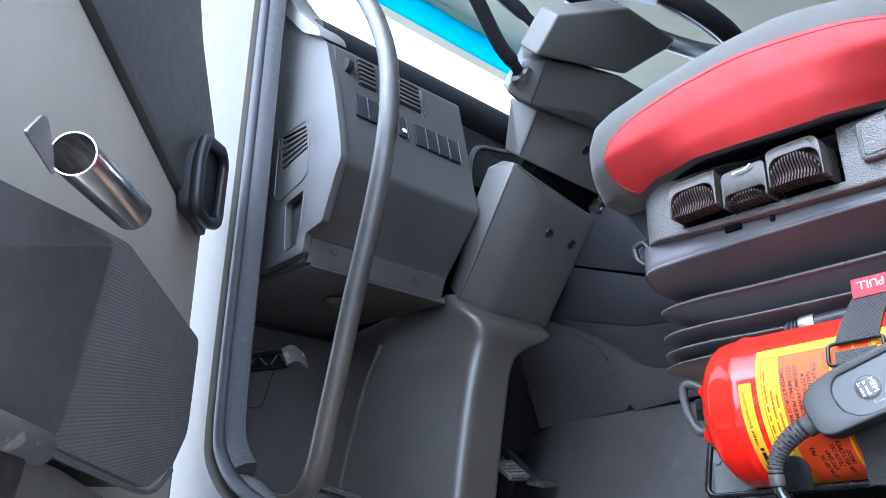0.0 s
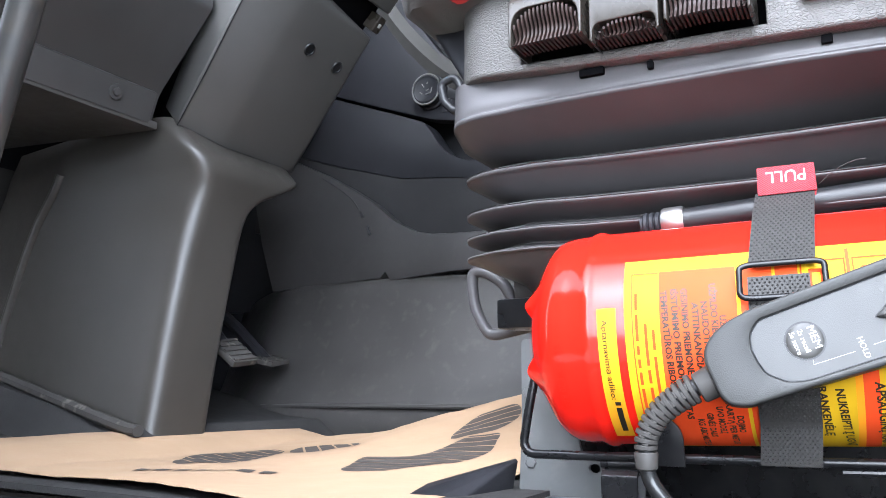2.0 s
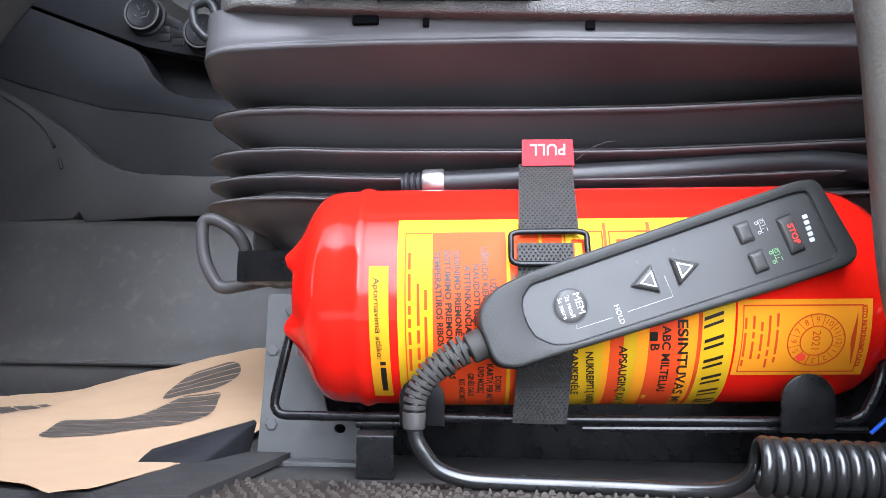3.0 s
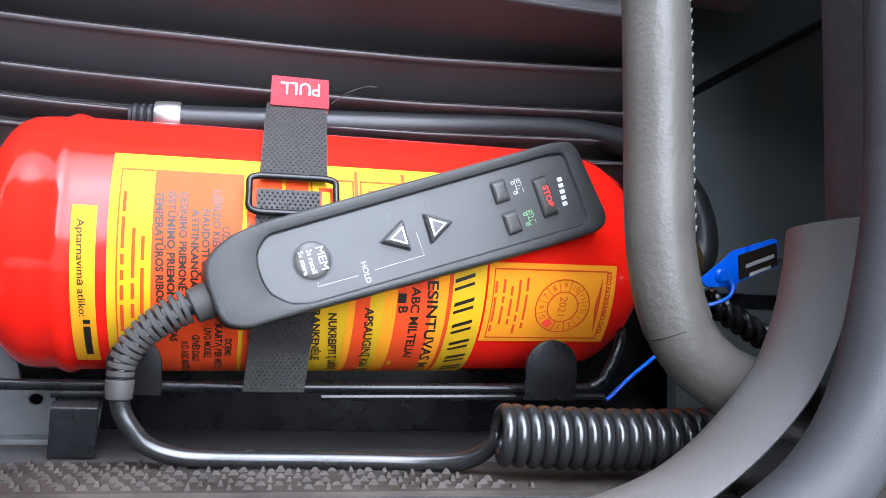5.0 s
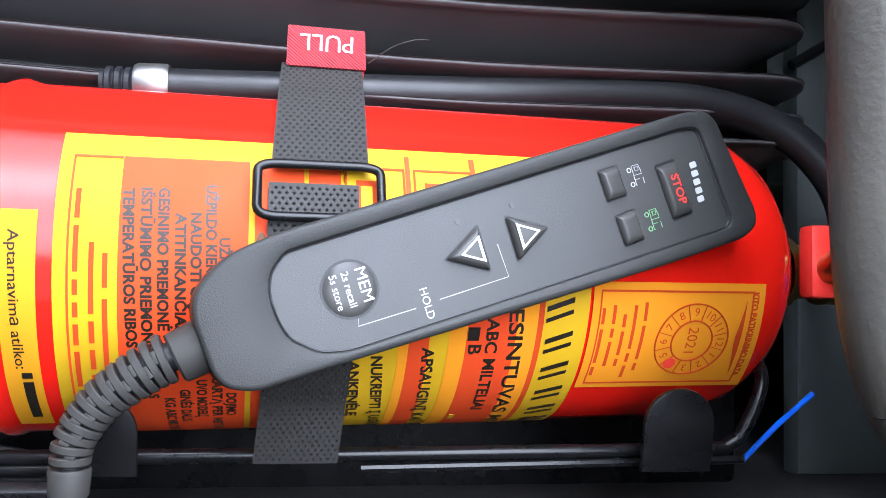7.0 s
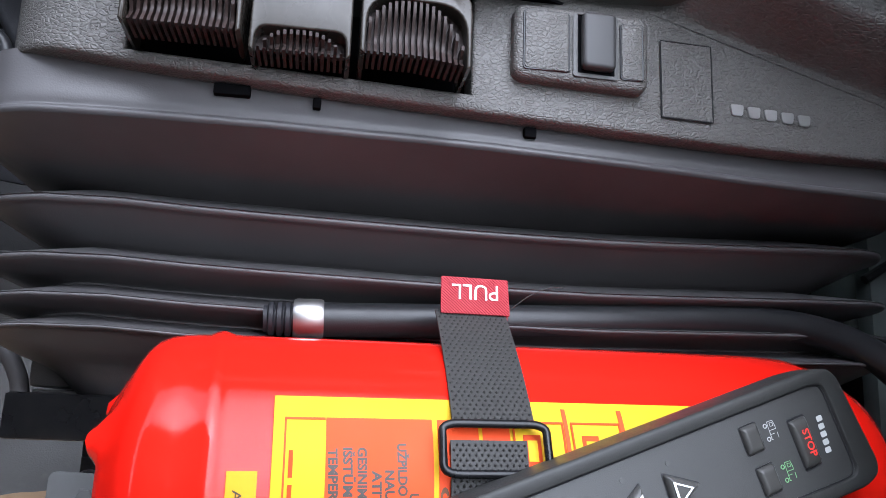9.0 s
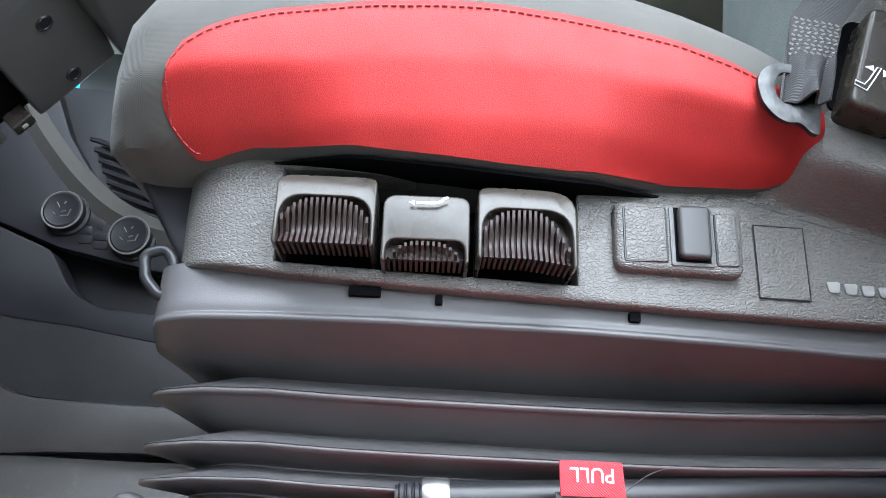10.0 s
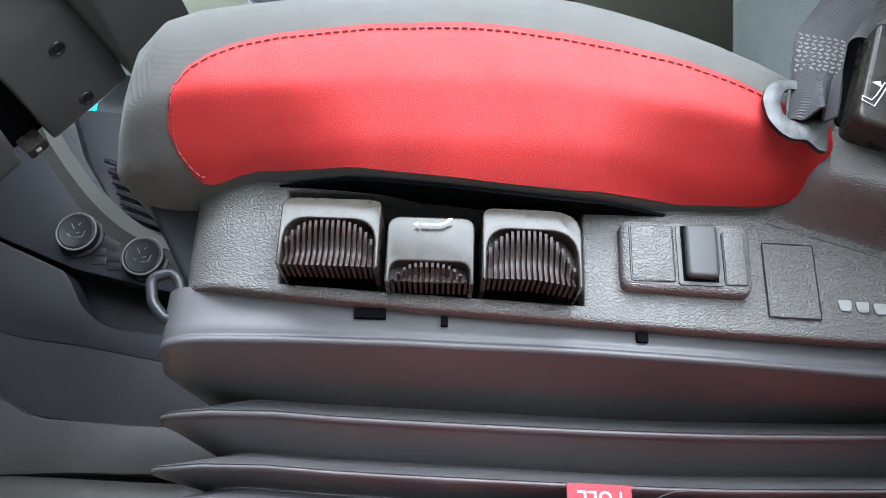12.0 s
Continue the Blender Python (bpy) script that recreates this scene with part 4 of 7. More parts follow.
SCOOP = [(-0.775, 0.268), (-0.647, 0.272), (-0.525, 0.277), (-0.515, 0.287), (-0.505, 0.271), (-0.381, 0.279), (0.1, 0.286), (0.1, 0.340), (-0.284, 0.344), (-0.371, 0.347), (-0.420, 0.350), (-0.451, 0.357), (-0.496, 0.380), (-0.542, 0.419), (-0.600, 0.457), (-0.661, 0.492), (-0.80, 0.560), (-0.84, 0.50), (-0.806, 0.36)]
part("scoop", plate(SCOOP, 0.035, 0.005, Matrix.Translation((0, 1.012, 0)) @ SIDE), TUNNEL, tunnel, "raised charcoal tunnel cover")
part("upper_wall", plate([(-0.86, 0.40), (0.1, 0.30), (0.1, 0.46), (-0.36, 0.475), (-0.50, 0.50), (-0.86, 0.62)], 0.02, 0.004, Matrix.Translation((0, 1.035, 0)) @ SIDE), UPPER_WALL, tunnel, "dark moulded wall over the cover")
part("crack", tube(spline([(-0.660, 0.9755, 0.482), (-0.620, 0.9755, 0.456), (-0.588, 0.9755, 0.430), (-0.572, 0.9755, 0.408)], 5), 0.0013, 6), RUBBER, tunnel, "thin moulding seam")
for a, b in (((-0.569, 0.404), (-0.563, 0.394)), ((-0.554, 0.376), (-0.548, 0.359))):
    part("slot", tube([(a[0], 0.9755, a[1]), (b[0], 0.9755, b[1])], 0.0030, 8), RUBBER, tunnel, "short dark slot")
console = thing("centre_console", "dark centre console with round climate knobs", "centre console", "structure")
CON = Matrix.Translation((0, 1.045, 0)) @ SIDE
part("panel", plate(rounded([(-0.86, 0.735), (-0.642, 0.653), (-0.532, 0.610), (-0.44, 0.575), (-0.30, 0.545), (0.1, 0.50), (0.1, 0.56), (-0.28, 0.60), (-0.36, 0.64), (-0.41, 0.69), (-0.46, 0.76), (-0.50, 0.85), (-0.62, 1.0), (-0.9, 1.0)], 0.008), 0.03, 0.004, CON), PLASTIC_DARK, console)
MID = [(-0.86, 0.728), (-0.642, 0.647), (-0.532, 0.604), (-0.452, 0.571), (-0.434, 0.545), (-0.420, 0.521), (-0.400, 0.502), (-0.365, 0.486), (-0.284, 0.478), (0.1, 0.455), (0.1, 0.405), (-0.284, 0.438), (-0.402, 0.457), (-0.502, 0.468), (-0.649, 0.511), (-0.86, 0.585)]
part("lower_panel", plate(rounded(MID, 0.010, 4), 0.05, 0.005, Matrix.Translation((0, 1.062, 0)) @ SIDE), PLASTIC_DARK, console, "curved dark lower panel")
part("pocket", plate([(-0.50, 0.45), (0.1, 0.44), (0.1, 0.57), (-0.50, 0.60)], 0.01, 0, Matrix.Translation((0, 1.10, 0)) @ SIDE), RUBBER, console, "black open pocket")
part("trim_band", sheet(lambda u, v: band[int(u)] + Vector((0.010 * v, 0.012 * abs(v), 0.012 * v)), list(range(len(band := spline([(-0.64, 1.005, 0.965), (-0.56, 1.005, 0.85), (-0.509, 1.005, 0.772), (-0.452, 1.005, 0.704), (-0.400, 1.005, 0.655), (-0.352, 1.005, 0.624), (-0.294, 1.005, 0.604), (-0.15, 1.005, 0.575), (0.1, 1.005, 0.55)], 6)))), (-1.3, -0.8, 0.0, 0.8, 1.3), 0.004), COLUMN_COVER, console, "curved dark grey trim band")
part("dash_centre", plate([(-0.95, 0.58), (-0.30, 0.58), (-0.30, 0.70), (-0.40, 0.85), (-0.44, 0.905), (-0.56, 0.915), (-0.95, 0.95)], 0.03, 0.006, Matrix.Translation((0, 1.16, 0)) @ SIDE), PLASTIC_DARK, console, "dark centre dash moulding")
slat_bed = part("grille", plate([(-0.475, 0.765), (-0.40, 0.655), (-0.30, 0.62), (-0.33, 0.79), (-0.42, 0.80)], 0.004, 0, Matrix.Translation((0, 1.10, 0)) @ SIDE), RUBBER, console, "black slatted air grille")
for i in range(7):
    z = 0.665 + 0.019 * i
    part("slat", tube([(-0.40 - 0.010 * i, 1.085, z + 0.012), (-0.28 - 0.008 * i, 1.085, z - 0.028)], 0.0045, 6), PLASTIC_DARK, slat_bed)
part("display", plate(rounded([(-0.419, 0.616), (-0.383, 0.604), (-0.378, 0.619), (-0.414, 0.631)], 0.002), 0.004, 0.001, Matrix.Translation((0, 1.018, 0)) @ SIDE), RUBBER, console, "small dark display")
for x, z in ((-0.439, 0.627), (-0.335, 0.592)):
    k = part("knob", lathe([(0, 0.034), (0.006, 0.034), (0.008, 0.030), (0.022, 0.028), (0.024, 0.025), (0.022, 0.020), (0.022, 0.0)], Matrix.Translation((x, 1.016, z)) @ pose(0, 0, 0, 90, 0, 0), 32), PLASTIC_DARK, console)
    part("ring", tube([(x + 0.029 * math.cos(a), 0.994, z + 0.029 * math.sin(a)) for a in (2 * math.pi * i / 32 for i in range(32))], 0.0018, 6, True), PLASTIC_LIGHT, k)
    for a, b in (((-0.009, 0.012), (-0.004, 0.004)), ((-0.001, -0.010), (0.010, -0.008)), ((0.010, -0.008), (0.013, 0.002)), ((-0.013, -0.004), (-0.008, -0.008)), ((0.002, 0.010), (0.004, 0.014)), ((0.000, -0.003), (0.006, -0.001))):
        part("symbol", tube([(x + a[0], 0.9935, z + a[1]), (x + b[0], 0.9935, z + b[1])], 0.0010, 6), PLASTIC_LIGHT, k)
for i, (x, z) in enumerate(((-0.408, 0.604), (-0.384, 0.595), (-0.406, 0.589), (-0.382, 0.581))):
    part("push_button", plate(rounded([(-0.010, -0.006), (0.010, -0.006), (0.010, 0.006), (-0.010, 0.006)], 0.002), 0.005, 0.001, Matrix.Translation((x, 1.018, z)) @ SIDE), RUBBER, console)

# ---- grab bars ----
gb1 = thing("grab_bar", "grey painted tubular grab bar, worn at the bend, beside the dashboard", "grab bar")
P1 = spline([(-0.76, 0.195, 0.105), (-0.72, 0.195, 0.076), (-0.66, 0.2, 0.050), (-0.605, 0.2, 0.044), (-0.562, 0.2, 0.058), (-0.535, 0.2, 0.092), (-0.516, 0.2, 0.15), (-0.49, 0.2, 0.235), (-0.462, 0.2, 0.33), (-0.432, 0.2, 0.42), (-0.405, 0.2, 0.51), (-0.388, 0.2, 0.59), (-0.382, 0.2, 0.66),
                          (-0.389, 0.2, 0.74), (-0.415, 0.2, 0.82), (-0.455, 0.2, 0.90), (-0.53, 0.2, 1.02), (-0.66, 0.2, 1.2)], 6)
part("tube", tube(P1, 0.0166, 20), BAR_WORN, gb1, "grey painted steel tube")
part("foot_plate", lathe([(0, 0.0), (0, 0.030), (0.004, 0.028), (0.006, 0.018)], Matrix.Translation((-0.762, 0.195, 0.107)) @ pose(0, 0, 0, 0, 55, 0), 24), RUBBER, gb1, "black rubber foot ring")
rest_on(gb1, -0.72, 0.195, 0.05)
gb2 = thing("grab_bar", "dark padded grab bar with a stitched seam beside the seat", "grab bar")
P2 = spline([(0.380, 0.226, 1.2), (0.382, 0.226, 0.8), (0.384, 0.226, 0.48), (0.391, 0.226, 0.37), (0.399, 0.226, 0.26), (0.401, 0.226, 0.2), (0.402, 0.226, 0.142), (0.404, 0.226, 0.107), (0.4095, 0.226, 0.081), (0.419, 0.226, 0.061), (0.434, 0.226, 0.047), (0.454, 0.226, 0.038), (0.49, 0.226, 0.026), (0.56, 0.226, 0.006)], 8)
cut = [i for i, p in enumerate(P2) if p.z < 0.070][0]
part("padding", tube(P2[:cut], 0.0182, 28), PADDING, gb2, "dark padded sleeve")
part("foot", tube(P2[cut - 1:], 0.0176, 28), PADDING, gb2, "smooth bent foot")
seam_at = lambda z: Vector((table(z, [(q.z, q.x) for q in P2[:cut][::-1]]) + 0.0160, 0.2175, z))
part("seam", tube([seam_at(z) + Vector((-0.0004, 0.0006, 0)) for z in span(0.12, 0.72, 40)], 0.0009, 6), RUBBER, gb2, "sewn seam along the sleeve")
st = bmesh.new()
for i in range(96):
    c = seam_at(0.122 + i * 0.0062)
    st = join(st, tube([c + Vector((-0.0004, -0.0006, -0.0016)), c + Vector((0.0008, 0.0002, 0.0014))], 0.0006, 5))
part("stitching", st, PLASTIC_LIGHT, gb2, "pale thread stitches")
rest_on(gb2, 0.56, 0.226, -0.02)


# ---- driver's seat ----
seat = thing("driver_seat", "air-suspended driver's seat, red leather side on grey fabric", "seat")
TOP = [(-0.140, 0.475), (-0.135, 0.508), (-0.122, 0.540), (-0.10, 0.561), (-0.069, 0.576), (0.0, 0.590), (0.053, 0.596), (0.12, 0.600), (0.19, 0.597), (0.24, 0.582), (0.281, 0.566), (0.355, 0.534), (0.45, 0.52), (0.55, 0.515)]
LOW = [(-0.140, 0.470), (-0.135, 0.450), (-0.127, 0.444), (-0.10, 0.436), (-0.05, 0.4340), (-0.015, 0.4420), (0.016, 0.4400), (0.054, 0.4360), (0.11, 0.4325), (0.20, 0.4245), (0.27, 0.4285), (0.30, 0.4285), (0.35, 0.4320), (0.55, 0.440)]


def side_y(x, z):
    """The outward face of the cushion."""
    t = min(max((z - 0.40) / max(table(x, TOP) - 0.40, 0.02), 0), 1)
    y = table(t, [(0, 0.432), (0.07, 0.40), (0.13, 0.366), (0.25, 0.352), (0.45, 0.341), (0.65, 0.338), (0.78, 0.343), (0.89, 0.358), (0.96, 0.383), (1, 0.42)])
    end = max(0.0, (-0.085 - x) / 0.055)
    tuck = min(1.0, max(0.0, (0.05 - x) / 0.06, (x - 0.21) / 0.06)) * min(1.0, max(0.0, 1 - (t - 0.17) / 0.25))
    return y + 0.030 * tuck + 0.10 * end ** 2.2 + 0.02 * max(0, (x - 0.28) / 0.1) ** 2 * (t < 2)


rings = []
for x in [-0.140, -0.137, -0.131, -0.122, -0.108, -0.09] + span(-0.07, 0.55, 26):
    lo, hi = table(x, LOW), table(x, TOP)
    ring = [(x, side_y(x, lo + (hi - lo) * t), lo + (hi - lo) * t) for t in [i / 16 for i in range(17)]]
    y1 = ring[-1][1]
    e = max(0.0, (-0.07 - x) / 0.07)
    for k in range(1, 8):
        s = k / 8
        ring.append((x + 0.02 * e * math.sin(s * math.pi) * -1, y1 + (0.93 - y1) * s, hi - 0.03 * math.sin(s * math.pi) * (1 - e)))
    ring += [(x, 0.95, hi - 0.02), (x, 0.95, lo)]
    rings.append(ring)
part("cushion", loft(rings), GREY_FABRIC, seat, "grey woven fabric seat cushion")
SEAM = [(-0.078, 0.461), (-0.074, 0.480), (-0.065, 0.496), (-0.050, 0.507), (-0.033, 0.515), (-0.005, 0.523), (0.026, 0.529), (0.063, 0.534), (0.095, 0.5362), (0.125, 0.5364), (0.15, 0.535), (0.185, 0.531), (0.228, 0.522), (0.265, 0.511), (0.296, 0.499), (0.322, 0.487), (0.352, 0.475), (0.40, 0.466)]
HEM = [(-0.078, 0.456), (-0.074, 0.446), (-0.067, 0.437), (-0.060, 0.432), (-0.050, 0.4315), (-0.035, 0.436), (-0.015, 0.4400), (0.016, 0.4380), (0.054, 0.4345), (0.11, 0.4310), (0.20, 0.4250), (0.262, 0.4280), (0.30, 0.4280), (0.325, 0.4278), (0.345, 0.4295), (0.362, 0.4390), (0.374, 0.454), (0.4, 0.462)]


def red_point(x, t):
    z = table(x, HEM) + (table(x, SEAM) - table(x, HEM)) * t
    puff = 0.004 * (1 - (2 * t - 1) ** 4) * min(1, (x + 0.078) / 0.03)
    wrinkle = 0.0016 * noise.noise((x * 22, z * 14, 3.0)) + 0.0018 * noise.noise((x * 45 + z * 30, z * 20, 8.0)) * min(1, max(0, (x - 0.22) / 0.08))
    return Vector((x, side_y(x, z) - 0.0015 - 0.002 * min(1, max(0, (x - 0.22) / 0.05)) - puff + wrinkle, z))


part("side_panel", sheet(red_point, [-0.078, -0.0765, -0.074, -0.070, -0.065, -0.059, -0.052] + span(-0.045, 0.366, 47), span(0, 1, 20), 0.001), RED_LEATHER, seat, "red leather side bolster")
sb = bmesh.new()
seam_pts = [red_point(x, 0.04) for x in (-0.056, -0.060, -0.064, -0.068, -0.071, -0.0735)] + [red_point(-0.0745, t) for t in (0.12, 0.3, 0.5, 0.7, 0.88)] + [red_point(x, 0.935) for x in [-0.072, -0.068, -0.063, -0.057, -0.051] + span(-0.045, 0.33, 66)] 
for a, b in zip(seam_pts, seam_pts[1:]):
    if (b - a).length < 0.0015:
        continue
    n = max(1, round((b - a).length / 0.0055))
    for i in range(n):
        p, q = a.lerp(b, (i + 0.15) / n), a.lerp(b, (i + 0.8) / n)
        p, q = p + Vector((0, -0.0006, 0)), q + Vector((0, -0.0006, 0))
        if len(seam_pts) and (q - p).length > 0.0008:
            sb = join(sb, tube([p, q], 0.00075, 5))
part("stitching", sb, SEAM_RED, seat, "dark red double stitching")

# Added sheet that darkens the cushion's lit underside where shade belongs.
part("underside", sheet(lambda x, t: Vector((x, 0.372 + 0.11 * t + 0.030 * min(1.0, max(0.0, (x - 0.21) / 0.06, (0.05 - x) / 0.06)), table(x, LOW) - 0.0025 + 0.012 * t)), span(-0.02, 0.345, 24), span(0, 1, 5), 0.002), WELL, seat, "near-black sheet for the shade under the cushion")
# grained side cover with its lever window
UNDER = [(-0.10, 0.364), (-0.06, 0.3625), (0.0, 0.357), (0.10, 0.3505), (0.20, 0.3455), (0.30, 0.3405), (0.386, 0.337), (0.52, 0.336)]
COVER = [(-0.070, 0.3640), (-0.075, 0.372), (-0.077, 0.395), (-0.077, 0.418), (-0.073, 0.434), (-0.05, 0.445), (-0.02, 0.447), (0.0, 0.445), (0.05, 0.440), (0.20, 0.437), (0.30, 0.434), (0.345, 0.436), (0.362, 0.450), (0.372, 0.475), (0.380, 0.51), (0.40, 0.555),
         (0.43, 0.61), (0.47, 0.68), (0.56, 0.68), (0.57, 0.335), (0.50, 0.336), (0.43, 0.336), (0.386, 0.3370), (0.30, 0.3405), (0.20, 0.3455), (0.10, 0.3505), (0.0, 0.3570), (-0.06, 0.3625)]
cover_bm = plate(COVER, 0.03, 0.006, Matrix.Translation((0, 0.43, 0)) @ SIDE, [[(-0.001, 0.3650), (-0.001, 0.4345), (0.207, 0.4325), (0.207, 0.3565)]], 3)
for cut_x in (-0.030, -0.040, -0.048, -0.055, -0.061, -0.066, -0.070, -0.073):
    bmesh.ops.bisect_plane(cover_bm, geom=cover_bm.verts[:] + cover_bm.edges[:] + cover_bm.faces[:], plane_co=(cut_x, 0, 0), plane_no=(1, 0, 0))
for v in cover_bm.verts:
    if v.co.x < -0.030:
        v.co.y += 0.050 * (1 - math.sqrt(max(0.0, 1 - min(1.0, (-0.030 - v.co.x) / 0.0475) ** 2)))
part("side_cover", cover_bm, PLASTIC_GRAIN, seat, "charcoal leather-grained side cover")
part("lever_well", plate([(-0.005, 0.354), (0.212, 0.352), (0.212, 0.44), (-0.005, 0.44)], 0.004, 0, Matrix.Translation((0, 0.462, 0)) @ SIDE), WELL, seat, "dark lever well")


def shield_at(u, w):
    """The bulge under the tilt buttons: w up from its sloping foot, rounded at its front edge, leaning back above."""
    x0 = table(w, [(-0.012, 0.318), (-0.002, 0.330), (0.005, 0.337), (0.0186, 0.344), (0.0676, 0.355), (0.123, 0.380), (0.181, 0.406), (0.267, 0.444)])
    x = x0 + (0.60 - x0) * u
    f, g = min(1, max(0, w / 0.026)), min(1, (x - x0) / 0.022)
    out = 0.047 * f * f * (3 - 2 * f) - 0.10 * max(0.0, w - 0.022)
    return Vector((x, 0.4033 - out * math.sin(g * math.pi / 2), 0.420 - 0.30 * (x - 0.36) + w))


part("shield", sheet(shield_at, [0, 0.008, 0.02, 0.035, 0.055, 0.08, 0.11, 0.16, 0.25, 0.4, 0.6, 0.8, 1.0], span(-0.006, 0.034, 24) + span(0.038, 0.26, 26), 0.004), PLASTIC_GRAIN, seat, "bulged upper side shield")
for x, w in ((0.050, 0.022), (0.110, 0.005), (0.244, 0.008)):
    z = table(x, UNDER) - 0.0035
    part("stop_peg", box(x, x + w, 0.4095, 0.425, z - 0.005, z + 0.002, 0.0012), WELL, seat, "small dark slot in the collar")
part("pan", hull([(-0.128, 0.455, 0.452), (-0.105, 0.450, 0.418), (-0.086, 0.445, 0.385), (-0.070, 0.44, 0.36), (-0.05, 0.44, 0.45), (-0.05, 0.90, 0.45), (-0.07, 0.90, 0.36), (-0.125, 0.90, 0.45)], 0.006), PLASTIC_DARK, seat, "dark cushion pan")
part("plinth", box(-0.05, 0.52, 0.47, 0.93, 0.325, 0.40, 0.01), BELLOWS, seat)


def lever(x0, x1, z0, z1, lift, lopsided, top=0.019):
    """A cupped finger lever: a rounded hood over an arched comb of ribs that stand nearly flush with its rim."""
    w = x1 - x0
    edge = [0.0, 0.010, 0.022 if lopsided else 0.009, 0.0]
    face = rounded([(x0, z0), (x0, z1), (x1, z1 - (0.002 if lopsided else 0)), (x1, z0 - (0.004 if lopsided else 0))], edge, 6)
    arch = rounded([(x0 + 0.0028, z0 - 0.002), (x0 + 0.0032, z1 - top), (x1 - 0.0032, z1 - top - (0.001 if lopsided else 0)), (x1 - 0.0026, z0 - (0.006 if lopsided else 0.002))], [0, 0.016, 0.034 if lopsided else 0.018, 0], 7)
    hood = plate(face + arch[::-1], 0.046, 0.0030, Matrix.Translation((0, 0.421 - lift, 0)) @ SIDE, (), 3)
    front = 0.375 - lift
    for v in hood.verts:
        # the brow leans back towards its top
        f = max(0.0, (v.co.z - (z1 - top)) / top)
        if v.co.y < front + 0.02:
            v.co.y += (0.009 if lift > 0.005 else 0.004) * f * f
    lv = part("lever", hood, GLOSSY, seat, "glossy dark brown lever")
    n = 16 if w > 0.06 else 14
    for i in range(n):
        x = x0 + 0.0052 + (w - 0.0104) * i / (n - 1)
        s = 2 * (x - x0 - w / 2) / (w - 0.006)
        fall = 0.016 * abs(s) ** 3.2 if not lopsided or s < 0 else 0.030 * s ** 2.4
        zt = z1 - top - 0.0006 - fall
        zb = z0 - (0.004 * max(0, s) if lopsided else 0)
        grip = [(zb + (zt - zb) * u, front + 0.0012 + 0.0060 * math.sin(min(1.0, u * 1.25) * math.pi) ** 1.5) for u in (0, 0.1, 0.22, 0.36, 0.5, 0.64, 0.78, 0.9, 1.0)]
        side = [(y, z) for z, y in grip] + [(front + 0.026, zt), (front + 0.026, zb)]
        part("rib", loft([[(x + dx, y, z) for y, z in side] for dx in (-0.0009, 0.0009)]), RIBS, lv)
    part("cup", plate([(x0 + 0.003, z0 + 0.004), (x0 + 0.003, z1 - 0.008), (x1 - 0.003, z1 - 0.012), (x1 - 0.003, z0 + 0.004)], 0.003, 0, Matrix.Translation((0, 0.391 - lift, 0)) @ SIDE), RIBS, lv)
    return lv


lever(0.002, 0.068, 0.3670, 0.4180, 0.010, False, 0.0185)
mid = lever(0.0725, 0.1305, 0.3600, 0.4070, 0.004, False, 0.0330)
lever(0.1355, 0.2005, 0.3620, 0.4150, 0.010, True, 0.0185)
part("seat_symbol", tube(spline([(0.0945, 0.3695, 0.3992), (0.104, 0.3695, 0.3992), (0.110, 0.3695, 0.4002), (0.1135, 0.3695, 0.4030), (0.1155, 0.3695, 0.4035)], 4), 0.0010, 8), PRINT_WHITE, mid, "white seat symbol")
part("arrow", plate([(0.0895, 0.3992), (0.0930, 0.3976), (0.0930, 0.4008)], 0.0008, 0, Matrix.Translation((0, 0.3700, 0)) @ SIDE), PRINT_WHITE, mid)
sw = part("switch_plate", plate(rounded([(0.2315, 0.367), (0.2315, 0.4165), (0.320, 0.4155), (0.319, 0.3635)], 0.008), 0.016, 0.005, Matrix.Translation((0, 0.405, 0)) @ SIDE, (), 3), PLASTIC_GRAIN, seat)
part("blank", plate(rounded([(0.238, 0.3725), (0.238, 0.4115), (0.266, 0.4112), (0.266, 0.3715)], 0.002), 0.002, 0.0012, Matrix.Translation((0, 0.3895, 0)) @ SIDE), PLASTIC_GRAIN, sw)
part("blank", plate(rounded([(0.301, 0.371), (0.301, 0.408), (0.3145, 0.408), (0.3145, 0.3705)], 0.002), 0.002, 0.0012, Matrix.Translation((0, 0.3895, 0)) @ SIDE), PLASTIC_GRAIN, sw)
part("rocker_bed", plate(rounded([(0.269, 0.3695), (0.269, 0.4125), (0.2985, 0.4122), (0.2985, 0.3690)], 0.002), 0.0015, 0.0005, Matrix.Translation((0, 0.3892, 0)) @ SIDE, [[(0.2720, 0.3720), (0.2720, 0.4118), (0.2965, 0.4116), (0.2960, 0.3715)]]), PLASTIC, sw, "smooth switch frame")
part("rocker_gap", plate([(0.2715, 0.3715), (0.2715, 0.4120), (0.2970, 0.4118), (0.2965, 0.3710)], 0.0006, 0, Matrix.Translation((0, 0.3893, 0)) @ SIDE), WELL, sw)
for x0, x1, z0, z1 in ((0.238, 0.266, 0.372, 0.4113), (0.301, 0.3145, 0.3707, 0.408)):
    part("blank_groove", tube([(p.x, 0.3886, p.y) for p in rounded([(x0 - 0.0006, z0), (x0 - 0.0006, z1), (x1 + 0.0006, z1), (x1 + 0.0006, z0)], 0.002, 3)], 0.0007, 5, True), RUBBER, sw)
part("rocker", plate(rounded([(0.2735, 0.3735), (0.2735, 0.411), (0.2955, 0.4108), (0.295, 0.3730)], 0.004), 0.008, 0.0030, Matrix.Translation((0, 0.3885, 0)) @ SIDE, (), 3), ROCKER, sw, "smooth dark grey rocker")


def on_cover(x, z):
    """A place on the outer side of the cover."""
    return Vector((x, 0.3998, z))


